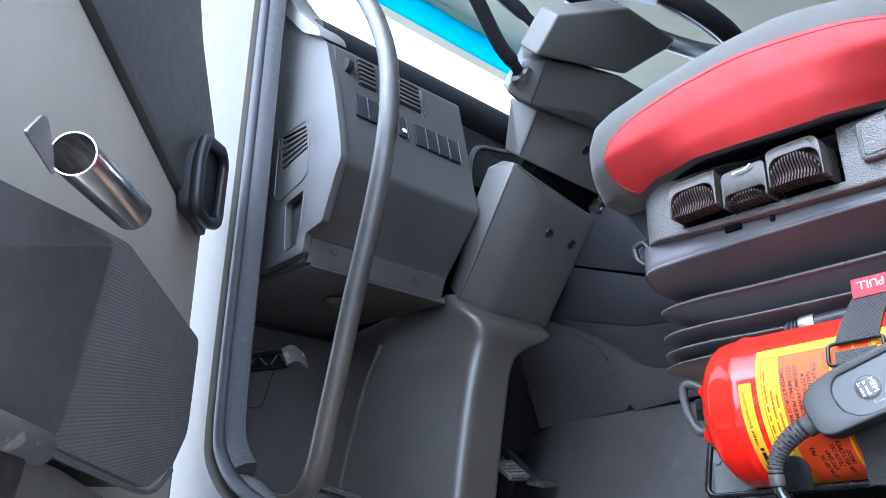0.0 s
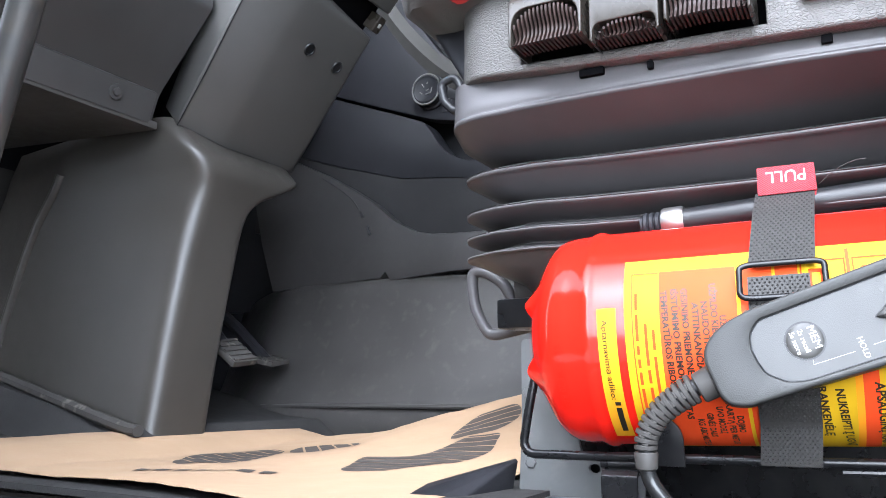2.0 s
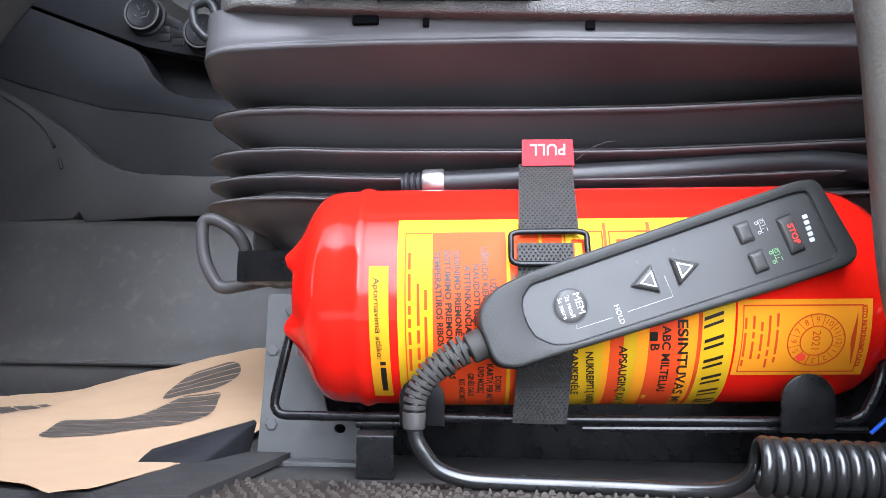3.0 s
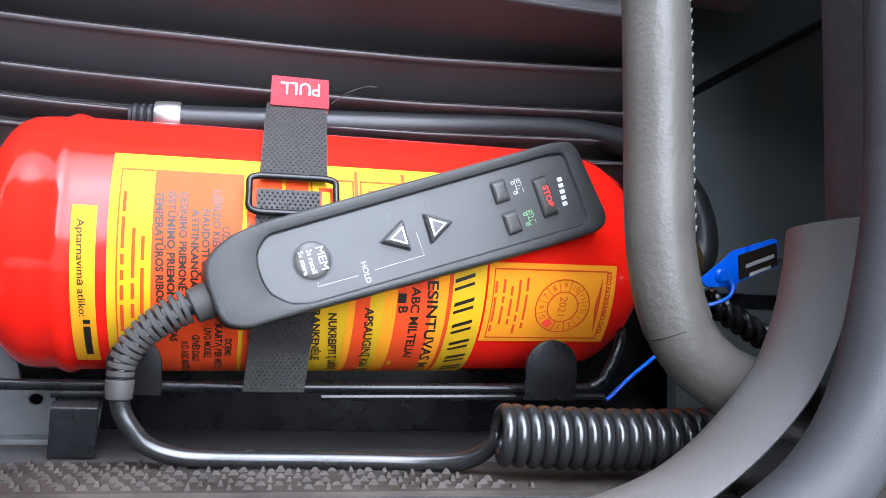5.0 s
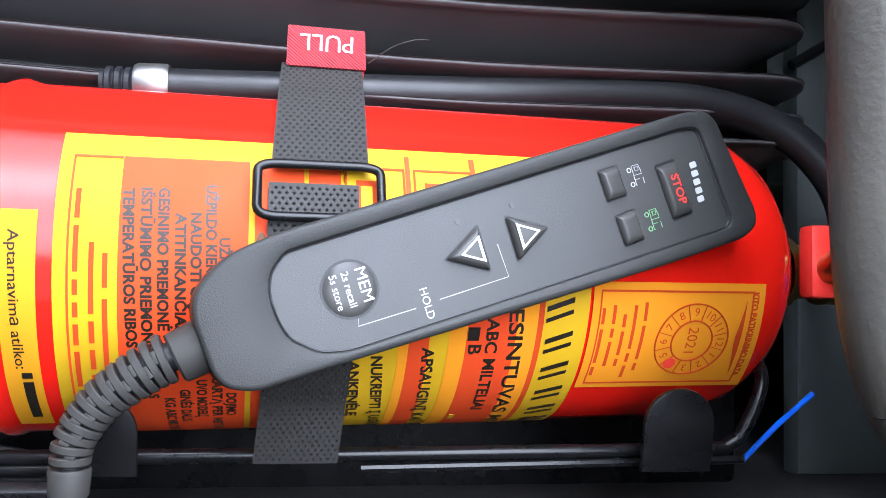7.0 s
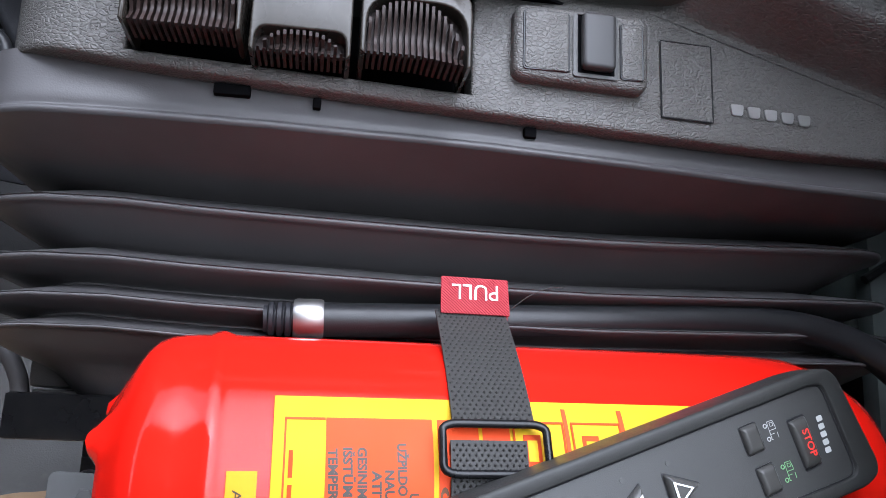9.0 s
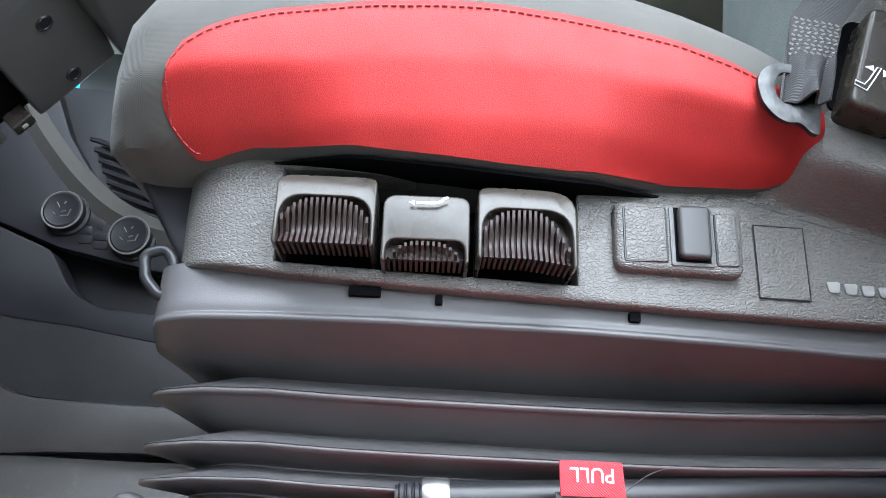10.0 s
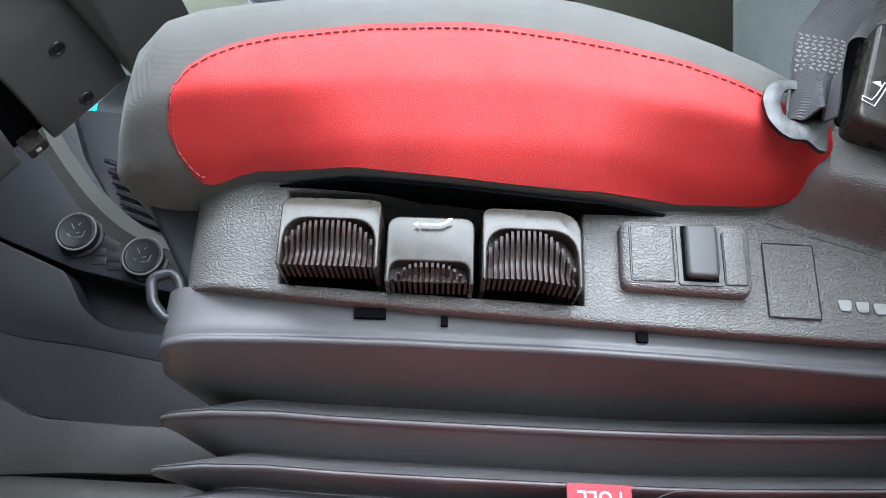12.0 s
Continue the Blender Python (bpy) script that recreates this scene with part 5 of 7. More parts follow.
part("blind_plate", sheet(lambda u, v: on_cover(0.3315 + 0.035 * u, 0.3525 - 0.001 * u + 0.053 * v) + Vector((0, -0.0004, 0)), span(0, 1, 8), span(0, 1, 12), 0.001), PLASTIC_GRAIN, seat)
rim = [(0, k / 8) for k in range(8)] + [(k / 6, 1) for k in range(6)] + [(1, 1 - k / 8) for k in range(8)] + [(1 - k / 6, 0) for k in range(6)]
part("blind_groove", tube([on_cover(0.3315 + 0.035 * u, 0.3525 - 0.001 * u + 0.053 * v) + Vector((0, -0.0012, 0)) for u, v in rim], 0.0006, 5, True), RUBBER, seat)
for i in range(5):
    x = 0.379 + i * 0.0118
    part("emblem_mark", plate(rounded([(x + 0.0012, 0.3582 - 0.0008 * i), (x + 0.0085, 0.3582 - 0.0008 * i), (x + 0.0095, 0.3658 - 0.0008 * i), (x, 0.3658 - 0.0008 * i)], 0.002), 0.001, 0, Matrix.Translation((0, 0.3995, 0)) @ SIDE), STEEL, seat)
LEAN_M = Matrix.Translation((0.402, 0.366, 0.50)) @ pose(0, 0, 0, 0, 13, 0) @ SIDE
for k in range(2):
    m = Matrix.Translation((0.043 * k, -0.004 * k, -0.018 * k)) @ LEAN_M
    part("button_gap", plate(rounded([(-0.025, -0.030), (0.020, -0.034), (0.017, 0.048), (-0.019, 0.046)], 0.008), 0.012, 0.002, m), WELL, seat, "dark gap round the button")
    bt = part("tilt_button", plate(rounded([(-0.021, -0.040), (0.021, -0.044), (0.018, 0.042), (-0.013, 0.040)], [0.008, 0.008, 0.006, 0.006]), 0.038, 0.007, m, (), 3), GLOSSY, seat, "glossy brown tilt button")
    if not k:
        sym = [(-0.0190, -0.0255), (-0.0109, -0.0285), (-0.0064, -0.0180), (-0.0028, -0.0090), (-0.0055, -0.0090), (-0.0100, -0.0195), (-0.0127, -0.0240), (-0.0190, -0.0225)]
        part("tilt_symbol", tube([m @ Vector((x, y, 0.0385)) for x, y in sym], 0.0005, 5, True), PRINT_WHITE, bt)
        part("arrow", plate([(-0.0010, -0.0150), (0.0044, -0.0127), (-0.0014, -0.0098)], 0.0008, 0, m @ Matrix.Translation((0, 0, 0.038))), PRINT_WHITE, bt)
        part("arrow", plate([(-0.0136, -0.0105), (-0.0082, -0.0082), (-0.0073, -0.0128)], 0.0008, 0, m @ Matrix.Translation((0, 0, 0.038))), PRINT_WHITE, bt)
# backrest behind
part("backrest", loft([[(x + 0.10 * (z - 0.5) - (0.9 * max(0.0, 0.61 - z) if x < 0.6 else 0), y, z) for x, y in ((0.50, 0.50), (0.46, 0.56), (0.47, 0.84), (0.51, 0.92), (0.62, 0.92), (0.62, 0.50))] for z in (0.52, 0.56, 0.60, 0.62, 0.9, 1.25, 1.32)]), FABRIC_GREEN, seat, "dark fabric backrest")

# bellows
LIP_Z, VALLEY = (0.3270, 0.2815, 0.2445, 0.2205, 0.2015), ((0.298, 0.030), (0.2575, 0.027), (0.2315, 0.021), (0.2110, 0.017))
BEL = [(0.3535, -0.046), (0.349, -0.047), (0.341, -0.048), (0.334, -0.0495)]
for i, lz in enumerate(LIP_Z):
    k = 1.0 - 0.12 * i
    out = -0.0385 if i == 0 else 0.0
    BEL += [(lz + 0.0028 * k, out - 0.0108), (lz + 0.0010 * k, out - 0.0128), (lz - 0.0014 * k, out - 0.0132), (lz - 0.0036 * k, out - 0.0108), (lz - 0.0056 * k, out - 0.0060)]
    if i < len(VALLEY):
        vz, vd = VALLEY[i]
        BEL += [(vz + 0.0022, vd - 0.004), (vz, vd), (vz - 0.0016, vd - 0.004)]
BEL += [(0.188, 0.012), (0.178, 0.030), (0.16, 0.045), (0.15, 0.055)]
SAG = [(-0.10, 0.0), (-0.07, 0.001), (-0.03, 0.0042), (0.03, 0.0015), (0.10, -0.0002), (0.20, -0.0022), (0.30, -0.0020), (0.40, 0.0005), (0.52, 0.0045)]
DROOP = [(-0.10, -0.002), (-0.02, 0.0018), (0.085, 0.0028), (0.196, 0.0008), (0.324, -0.0040), (0.409, -0.0085), (0.52, -0.012)]


def sagging(x, z):
    """How far a pleat hangs off its level along the seat: the top one droops to the rear."""
    w = min(1.0, max(0.0, (z - 0.296) / 0.022))
    top = min(1.0, max(0.0, (z - 0.332) / 0.0215))
    return table(x, SAG) * (1 - w) + table(x, DROOP) * w * (1 - top) + (table(x, UNDER) + 0.003 - 0.3535) * top


bp = spline([Vector((d, z)) for z, d in BEL], 3)
belrings = []
for p in bp:
    d, z = p.x, p.y
    e = max(d, -0.012) - 0.15 * min(0.0, d + 0.012)
    ring = rounded([(-0.085 + e, 0.462 + d), (0.525 - e, 0.462 + d), (0.525 - e, 0.95 - e), (-0.085 + e, 0.95 - e)], 0.045, 7)
    dense = []
    for i, (a, b) in enumerate(zip(ring, ring[1:] + ring[:1])):
        n = 12 if i % 8 == 7 else 1
        dense += [a.lerp(b, j / n) for j in range(n)]
    belrings.append([(q.x, q.y, z + sagging(q.x, z) + 0.0008 * noise.noise((q.x * 9, q.y * 9, z * 6))) for q in dense])
part("bellows", loft(belrings), BELLOWS, seat, "black rubber suspension bellows")
part("base_frame", box(-0.03, 0.46, 0.52, 0.90, -0.02, 0.155, 0.008), BLACK_METAL, seat, "black steel seat base")
part("slide_rail", box(-0.075, 0.45, 0.50, 0.54, 0.135, 0.165, 0.003), BLACK_METAL, seat)
part("adjust_loop", tube(spline([(-0.070, 0.595, 0.150), (-0.0955, 0.60, 0.160), (-0.102, 0.60, 0.178), (-0.113, 0.60, 0.196), (-0.134, 0.60, 0.2095), (-0.1485, 0.60, 0.210), (-0.1515, 0.60, 0.197), (-0.147, 0.60, 0.168), (-0.134, 0.60, 0.143), (-0.124, 0.60, 0.1375), (-0.108, 0.60, 0.1395), (-0.070, 0.595, 0.146)], 5), 0.0068, 12), BELLOWS, seat, "black adjusting loop handle")
part("slide_block", box(-0.080, 0.0, 0.555, 0.62, 0.170, 0.196, 0.004), PLASTIC, seat, "black plastic slide housing")
part("slide_block", box(-0.075, 0.0, 0.550, 0.62, 0.138, 0.1685, 0.002), DASH, seat)
part("release_hook", tube([(p.x, 0.432, p.y) for p in rounded([(-0.101, 0.376), (-0.086, 0.381), (-0.079, 0.372), (-0.077, 0.350), (-0.085, 0.344), (-0.098, 0.358)], 0.005, 3)], 0.0042, 10, True), RUBBER, seat, "black release hook")
rest_on(seat, 0.2, 0.7, -0.02)

# passenger seat far behind
pseat = thing("passenger_seat", "dark grey fabric passenger seat behind the driver's seat", "seat")
part("cushion", box(0.05, 0.55, 1.45, 1.95, 0.38, 0.56, 0.04), FABRIC_GREEN, pseat)
part("backrest", box(-0.08, 0.08, 1.45, 1.95, 0.0, 0.75, 0.05, Matrix.Translation((0.6, 0, 0.53)) @ pose(0, 0, 0, 0, 12, 0)), FABRIC_GREEN, pseat)
part("base", box(0.1, 0.5, 1.5, 1.9, -0.02, 0.38, 0.01), PLASTIC_DARK, pseat)
rest_on(pseat, 0.3, 1.7, -0.02)

# bunk base behind the rear bar
bunk = thing("bunk_base", "dark teal plastic bunk base behind the seat", "bunk base", "structure")
part("panel", plate([(0.56, -0.02), (1.19, -0.02), (1.19, 0.75), (0.56, 0.75)], 0.02, 0.004, Matrix.Translation((0, 0.54, 0)) @ SIDE), TEAL_DARK, bunk)
part("crease", tube([(0.555, 0.5195, 0.280), (0.581, 0.5195, 0.296), (0.701, 0.5195, 0.368), (0.86, 0.5195, 0.462)], 0.004, 8), RUBBER, bunk, "dark diagonal crease")
part("ridge", tube([(0.60, 0.5198, 0.130), (0.669, 0.5198, 0.141), (0.80, 0.5198, 0.158)], 0.0022, 8), TEAL_DARK, bunk, "low moulded ridge")


# seat belt
belt = thing("seat_belt", "dark grey seat belt sewn to a scuffed steel buckle plate", "seat belt")


def web_at(u, v):
    """The folded webbing: gathered where it passes through the plate, wider and flatter above."""
    z = 0.462 + 0.132 * u
    near = max(0.0, 1 - (z - 0.462) / 0.050)
    mid = table(z, [(0.462, 0.341), (0.475, 0.344), (0.50, 0.350), (0.527, 0.358), (0.558, 0.382), (0.60, 0.412), (0.70, 0.480)])
    fold = near * (0.0065 * math.sin(v * 9.0 + 3.0 * u) + 0.003 * math.sin(v * 17.0 - 7.0 * u + 1.0))
    return Vector((mid + (v - 0.5) * 0.030, 0.322 + 0.013 * u * u + fold + 0.006 * u + 0.003 * math.cos(3.1 * v), z - (v - 0.5) * 0.012 * min(1.0, 2 * u) + 0.0012 * near * math.sin(v * 12)))


part("webbing", sheet(web_at, span(0, 1.7, 44), span(0, 1, 30), 0.0016), BELT, belt)
bs = bmesh.new()
for i in range(7):
    for j in range(9):
        c = web_at(0.27 + 0.026 * j, 0.09 + 0.135 * i + 0.03 * (j % 2)) + Vector((0, -0.0014, 0))
        d = Vector((0.0012, 0, 0.0004 if j % 2 else -0.0008))
        bs = join(bs, tube([c - d, c + d], 0.0009, 6))
part("stitching", bs, THREAD_PALE, belt, "pale zigzag stitching")
ring = [(0.313, 0.478), (0.317, 0.487), (0.326, 0.492), (0.338, 0.492), (0.350, 0.484), (0.353, 0.462), (0.350, 0.440), (0.345, 0.441), (0.338, 0.449), (0.330, 0.448), (0.322, 0.453), (0.315, 0.463)]
hole = [(0.324, 0.478), (0.330, 0.486), (0.340, 0.484), (0.344, 0.472), (0.338, 0.463), (0.330, 0.461), (0.325, 0.467)]
part("anchor_plate", plate(rounded(ring, 0.005), 0.004, 0.0012, Matrix.Translation((0, 0.331, 0)) @ SIDE, [rounded(hole, 0.004)]), BARE_PLATE, belt, "scuffed steel plate")


# ---- fire extinguisher in its cradle ----
EX_R = 0.0837
EX_MID, EX_DIR = Vector((0.22, 0.4126, 0.1173)), Vector((1, 0.0705, 0.0158)).normalized()
EX_UP = (Vector((0, 0, 1)) - EX_DIR * EX_DIR.z).normalized()
EX_OUT = EX_UP.cross(EX_DIR) * -1.0
EX_Y, EX_Z = EX_MID.y, EX_MID.z
LIE = Matrix.Translation(EX_MID - EX_DIR * 0.22) @ EX_DIR.to_track_quat("Z", "Y").to_matrix().to_4x4()
FEET = 0.0  # turn of the five pressed feet of the base
ext = thing("fire_extinguisher", "glossy red powder fire extinguisher lying in a wire cradle", "fire extinguisher")
body_bm = lathe([(0.030, 0.0), (0.030, 0.020), (0.027, 0.028), (0.022, 0.035), (0.0185, 0.041), (0.0190, 0.0465), (0.0220, 0.0520), (0.0265, 0.060), (0.0310, 0.0680), (0.0350, 0.0740), (0.0400, 0.0788), (0.0470, 0.0818), (0.056, 0.0828), (0.0655, 0.0832), (0.069, 0.0850), (0.0725, 0.0858), (0.076, 0.0848), (0.079, 0.0837),
                 (0.20, 0.0837), (0.390, 0.0837), (0.412, 0.0825), (0.430, 0.078), (0.446, 0.069), (0.457, 0.057), (0.465, 0.042), (0.470, 0.026), (0.482, 0.020), (0.482, 0.0)], None, 160)
for v in body_bm.verts:
    r = math.hypot(v.co.x, v.co.y)
    if 0.025 < r < 0.068 and v.co.z < 0.032:
        f = max(0.0, math.cos(5 * (math.atan2(v.co.y, v.co.x) - FEET))) ** 1.5
        v.co.z -= 0.0075 * f * math.exp(-((r - 0.0440) / 0.0105) ** 2)
body_bm.transform(LIE)
body = part("body", body_bm, RED_PAINT, ext, "glossy red steel cylinder")


def axis_at(x):
    return EX_MID + EX_DIR * (x - 0.22)


def bend(x, a, lift):
    """A place on the cylinder: a in degrees up from the side that faces the door."""
    r = EX_R + lift
    return axis_at(x) + EX_OUT * (r * math.cos(radians(a))) + EX_UP * (r * math.sin(radians(a)))


def wrap(name, x0, x1, a0, a1, mat, parent, lift=0.0006, label="", skew=0.0):
    n = max(3, int(abs(a1 - a0) / 4))
    return part(name, sheet(lambda u, v: bend(x0 + (x1 - x0) * v + skew * u, a0 + (a1 - a0) * u, lift), span(0, 1, n), (0.0, 1.0), 0.0002), mat, parent, label, 80)


def wrap_text(text, x, a0, a1, height, mat, parent, lift=0.0012, align="LEFT", narrow=0.85, skew=0.0, bold=0.00024):
    """Lettering that runs down round the cylinder from angle a0 to a1, its top towards +x."""
    bm = lettering(text, height, align, narrow, bold)
    lo = min(v.co.x for v in bm.verts)
    length = max(v.co.x for v in bm.verts) - lo
    for v in bm.verts:
        f = (v.co.x - lo) / length
        v.co = bend(x + v.co.y + skew * f, a0 + (a1 - a0) * f, lift)
    return part("lettering", bm, mat, parent)


def wrap_bar(x0, x1, a0, a1, mat, parent, lift=0.0011):
    return wrap("print_bar", x0, x1, a0, a1, mat, parent, lift)


label = wrap("label", 0.1004, 0.331, 36.0, -84, YELLOW, body, 0.0006, "yellow and orange printed label")
wrap("text_panel", 0.1248, 0.1760, 28.0, -80, ORANGE, label, 0.0009)
wrap("text_panel", 0.1785, 0.1990, 28.0, -80, ORANGE, label, 0.0009)
wrap("text_panel", 0.2010, 0.2150, 28.0, -80, ORANGE, label, 0.0009)
wrap("rule", 0.1055, 0.1064, 28.0, -78, ORANGE, label, 0.0009)
wrap("rule", 0.1055, 0.1245, 28.0, 27.2, ORANGE, label, 0.0009)
wrap("panel", 0.2423, 0.2467, 10, -80, AMBER, label, 0.0009)
wrap("panel", 0.2467, 0.2560, 10, -80, ORANGE, label, 0.0009)
wrap("panel", 0.2650, 0.2731, 10, -80, AMBER, label, 0.0009)
wrap("panel", 0.2731, 0.2965, 10, -80, ORANGE, label, 0.0009)
wrap("panel", 0.2965, 0.3062, 10, -80, AMBER, label, 0.0009)
wrap("panel", 0.3062, 0.3090, 10, -80, INK_RED, label, 0.0009)
# address lines
for x, a0, a1, words in ((0.1073, 17, -42, (4, 6, 2, 2, 3, 6)), (0.1133, 2, -42, (9, 3, 3, 2)), (0.1185, -1, -42, (3, 9))):
    total = sum(words) + len(words) - 1
    at = 0
    for w in words:
        p, q = a0 + (a1 - a0) * at / total, a0 + (a1 - a0) * (at + w) / total
        wrap_bar(x + 0.0006, x + 0.0026, p, q, INK_RED, label)
        at += w + 1
for text, x, a0, a1, skew in (("TEMPERATŪROS RIBOS :", 0.1277, 17.7, -30.2, 0.0025), ("IŠSTŪMIMO PRIEMONĖ", 0.1347, 18.0, -29.5, 0.0015), ("GESINIMO PRIEMONĖ :", 0.1415, 18.1, -25.0, 0.001), ("ATITINKANČIAS", 0.1485, 10.9, -23.5, 0.0008),
                              ("NAUDOTI GESI", 0.1545, 11.0, -18.0, 0.001), ("UŽPILDO KIEKĮ", 0.1603, 19.5, -8.0, 0.001), ("UŽPILDO", 0.1662, 4.0, -12.0, 0.0008)):
    wrap_text(text, x, a0, a1, 0.0060, INK, label, skew=skew)
for text, x, a0, a1 in (("TAS", 0.1375, -40, -48), ("KG ABC MILTELIAI", 0.1440, -48, -77.8), ("GINĖS DALIS", 0.1505, -44, -63.5), ("UVO MODELĮ", 0.1575, -40, -60.1), ("KARTĄ PER METUS", 0.1640, -38, -73.9), ("DOJIMO", 0.1700, -46, -59.0)):
    wrap_text(text, x, a0, a1, 0.0060, INK, label)
wrap_text("GESINTI", 0.1810, 6, -30, 0.0060, INK_GREY, label)
wrap_text("RANKENĖLĘ", 0.2222, -30.0, -62.3, 0.0068, INK, label, skew=0.003)
wrap_text("NUKREIPTI Į UGNĮ", 0.2325, -31.5, -75.7, 0.0072, INK, label, skew=0.006)
wrap_text("APSAUGINĮ KAIŠTĮ", 0.2555, -28.3, -78.6, 0.0078, INK, label, skew=0.004)
wrap_text("ABC MILTELIAI", 0.2845, -18.3, -59.0, 0.0080, INK, label, skew=0.002)
wrap_text("B", 0.2772, -27.5, -31.1, 0.0085, INK, label)
wrap("print_square", 0.2735, 0.2790, -21.5, -26.0, INK, label, 0.0012)
wrap("print_square", 0.2748, 0.2775, -63, -67, YELLOW, label, 0.0012)
wrap_text("GESINTUVAS MG", 0.2945, -8.5, -78.2, 0.0098, INK, label, skew=0.006)
# maker's mark as plain slanted strokes
for i in range(6):
    a = -11.5 - 11.0 * i
    slant = lambda u, v, a=a, i=i: bend(0.3100 + 0.0010 * i + 0.0130 * v, a - 8.6 * u - 3.2 * (1 - v), 0.0012)
    for u0, u1 in ((0.0, 0.20), (0.46, 0.62)):
        part("emblem_mark", sheet(lambda u, v, q=(u0, u1): slant(q[0] + (q[1] - q[0]) * u, v), span(0, 1, 3), (0.0, 1.0), 0.0002), INK, label, "", 80)
# pictograms at the upper rim
for x0 in (0.2165, 0.2475):
    picto = wrap("pictogram", x0, x0 + 0.026, 27, 8, YELLOW, label, 0.0012)
    for f in ((x0, x0 + 0.0010, 27, 8), (x0 + 0.026, x0 + 0.0270, 27, 8), (x0, x0 + 0.027, 27.8, 27)):
        wrap_bar(*f, INK_RED, picto, 0.0016)
    wrap_bar(x0 + 0.005, x0 + 0.014, 23, 12, INK_RED, picto, 0.0016)
    wrap_bar(x0 + 0.007, x0 + 0.012, 21, 14, YELLOW, picto, 0.0018)
wrap("panel", 0.2440, 0.2462, 33, 8, ORANGE, label, 0.0012)
wrap("panel", 0.2745, 0.2770, 33, 8, ORANGE, label, 0.0012)
small = wrap("service_sticker", 0.0808, 0.0944, 10.5, -63, STICKER, body, 0.0007, "amber yellow paper service sticker")
wrap_text("Aptarnavimą atliko:", 0.0857, 5, -35.0, 0.0058, INK, small, 0.0012, skew=0.0015, bold=0.00005)
for a0, a1 in ((-36.5, -38.5), (-40, -57)):
    wrap_bar(0.0872, 0.0912, a0, a1, INK, small, 0.0012)
date = wrap("date_sticker", 0.3325, 0.4225, -6.5, -46.0, AMBER, body, 0.0009, "orange inspection date sticker", 0.0)
wrap("rule", 0.3360, 0.4165, -9.0, -9.7, INK_RED, date, 0.0012)
wrap("rule", 0.3360, 0.4165, -43.2, -43.9, INK_RED, date, 0.0012)
for x in (0.3360, 0.4158):
    wrap("rule", x, x + 0.0007, -9.0, -43.9, INK_RED, date, 0.0012)
wrap_text("KITO PATIKRINIMO DATA", 0.4172, -9.3, -41.1, 0.0048, INK_RED, date)
part("pointer", sheet(lambda u, v: bend(0.4128 - 0.0035 * v * (1 - abs(2 * u - 1)), -12.0 - 28.0 * u, 0.0013), span(0, 1, 10), (0.0, 1.0), 0.0002), INK_RED, date, "", 80)
for x, a0, a1, words in ((0.3370, -15, -40, (3, 7, 2)), (0.3425, -14, -36, (4, 2, 6)), (0.3480, -17, -36, (3, 6, 2)), (0.3532, -14, -41, (9, 2, 3)), (0.3585, -13, -38, (4, 8, 2))):
    total = sum(words) + len(words) - 1
    at = 0
    for w in words:
        p, q = a0 + (a1 - a0) * at / total, a0 + (a1 - a0) * (at + w) / total
        wrap_bar(x + 0.0004, x + 0.0020, p, q, INK_RED, date)
        at += w + 1


def stamp_at(u, v, lift=0.0014):
    """A place on the date sticker: u to the right, v down, in metres from the stamp's middle."""
    return bend(0.3865 + u, -26.5 - math.degrees(v / EX_R), lift)


for r in (0.0108, 0.0192):
    part("stamp_ring", tube([stamp_at(r * math.cos(a), r * math.sin(a)) for a in (2 * math.pi * i / 48 for i in range(48))], 0.0004, 5, True), INK_RED, date)
for i in range(12):
    a = 2 * math.pi * (i + 0.5) / 12
    part("stamp_ray", tube([stamp_at(r * math.cos(a), r * math.sin(a)) for r in (0.0110, 0.0190)], 0.00025, 4), INK_RED, date)
    if i == 4:
        continue
    bm = lettering(str(12 if i == 0 else i), 0.0058)
    q = 2 * math.pi * i / 12
    for v in bm.verts:
        v.co = stamp_at(0.0150 * math.cos(q) + v.co.y * math.cos(q) - v.co.x * math.sin(q), 0.0150 * math.sin(q) + v.co.y * math.sin(q) + v.co.x * math.cos(q))
    part("lettering", bm, INK_RED, date)
bm = lettering("2021", 0.0078)
for v in bm.verts:
    v.co = stamp_at(v.co.y - 0.0005, v.co.x)
part("lettering", bm, INK_RED, date)
part("punch_dot", sheet(lambda u, v: stamp_at(0.0150 * math.cos(2.2) + 0.0032 * v * math.cos(u), 0.0150 * math.sin(2.2) + 0.0032 * v * math.sin(u), 0.0016), span(0, 2 * math.pi, 20), (0.05, 1.0), 0.0002), PRINT_RED, date, "", 80)
# embossed writing at the foot
em = lettering("PH 27 PT 20 BAR", 0.007, "LEFT")
for v in em.verts:
    v.co = bend(0.050 + v.co.y, -6 - math.degrees(v.co.x / EX_R), -0.0006)
part("embossing", em, RED_PAINT, body)
valve = part("valve", lathe([(0.486, 0.022), (0.492, 0.022), (0.494, 0.017), (0.515, 0.016), (0.518, 0.020), (0.53, 0.020), (0.533, 0.0)], LIE, 28), BRASS, ext, "brass valve")
part("valve_outlet", lathe([(0, 0.008), (0.03, 0.008), (0.032, 0.006), (0.032, 0)], Matrix.Translation((0.497, EX_Y - 0.006, EX_Z + 0.0)) @ pose(0, 0, 0, 70, 0, 0), 18), BRASS, valve)
part("squeeze_grip", box(0.486, 0.503, EX_Y - 0.020, EX_Y - 0.006, EX_Z - 0.012, EX_Z + 0.030, 0.004), PRINT_RED, ext, "red squeeze grip")
part("carry_grip", box(0.53, 0.60, EX_Y - 0.01, EX_Y + 0.02, EX_Z - 0.03, EX_Z - 0.018, 0.004), BLACK_METAL, ext, "black carrying grip")
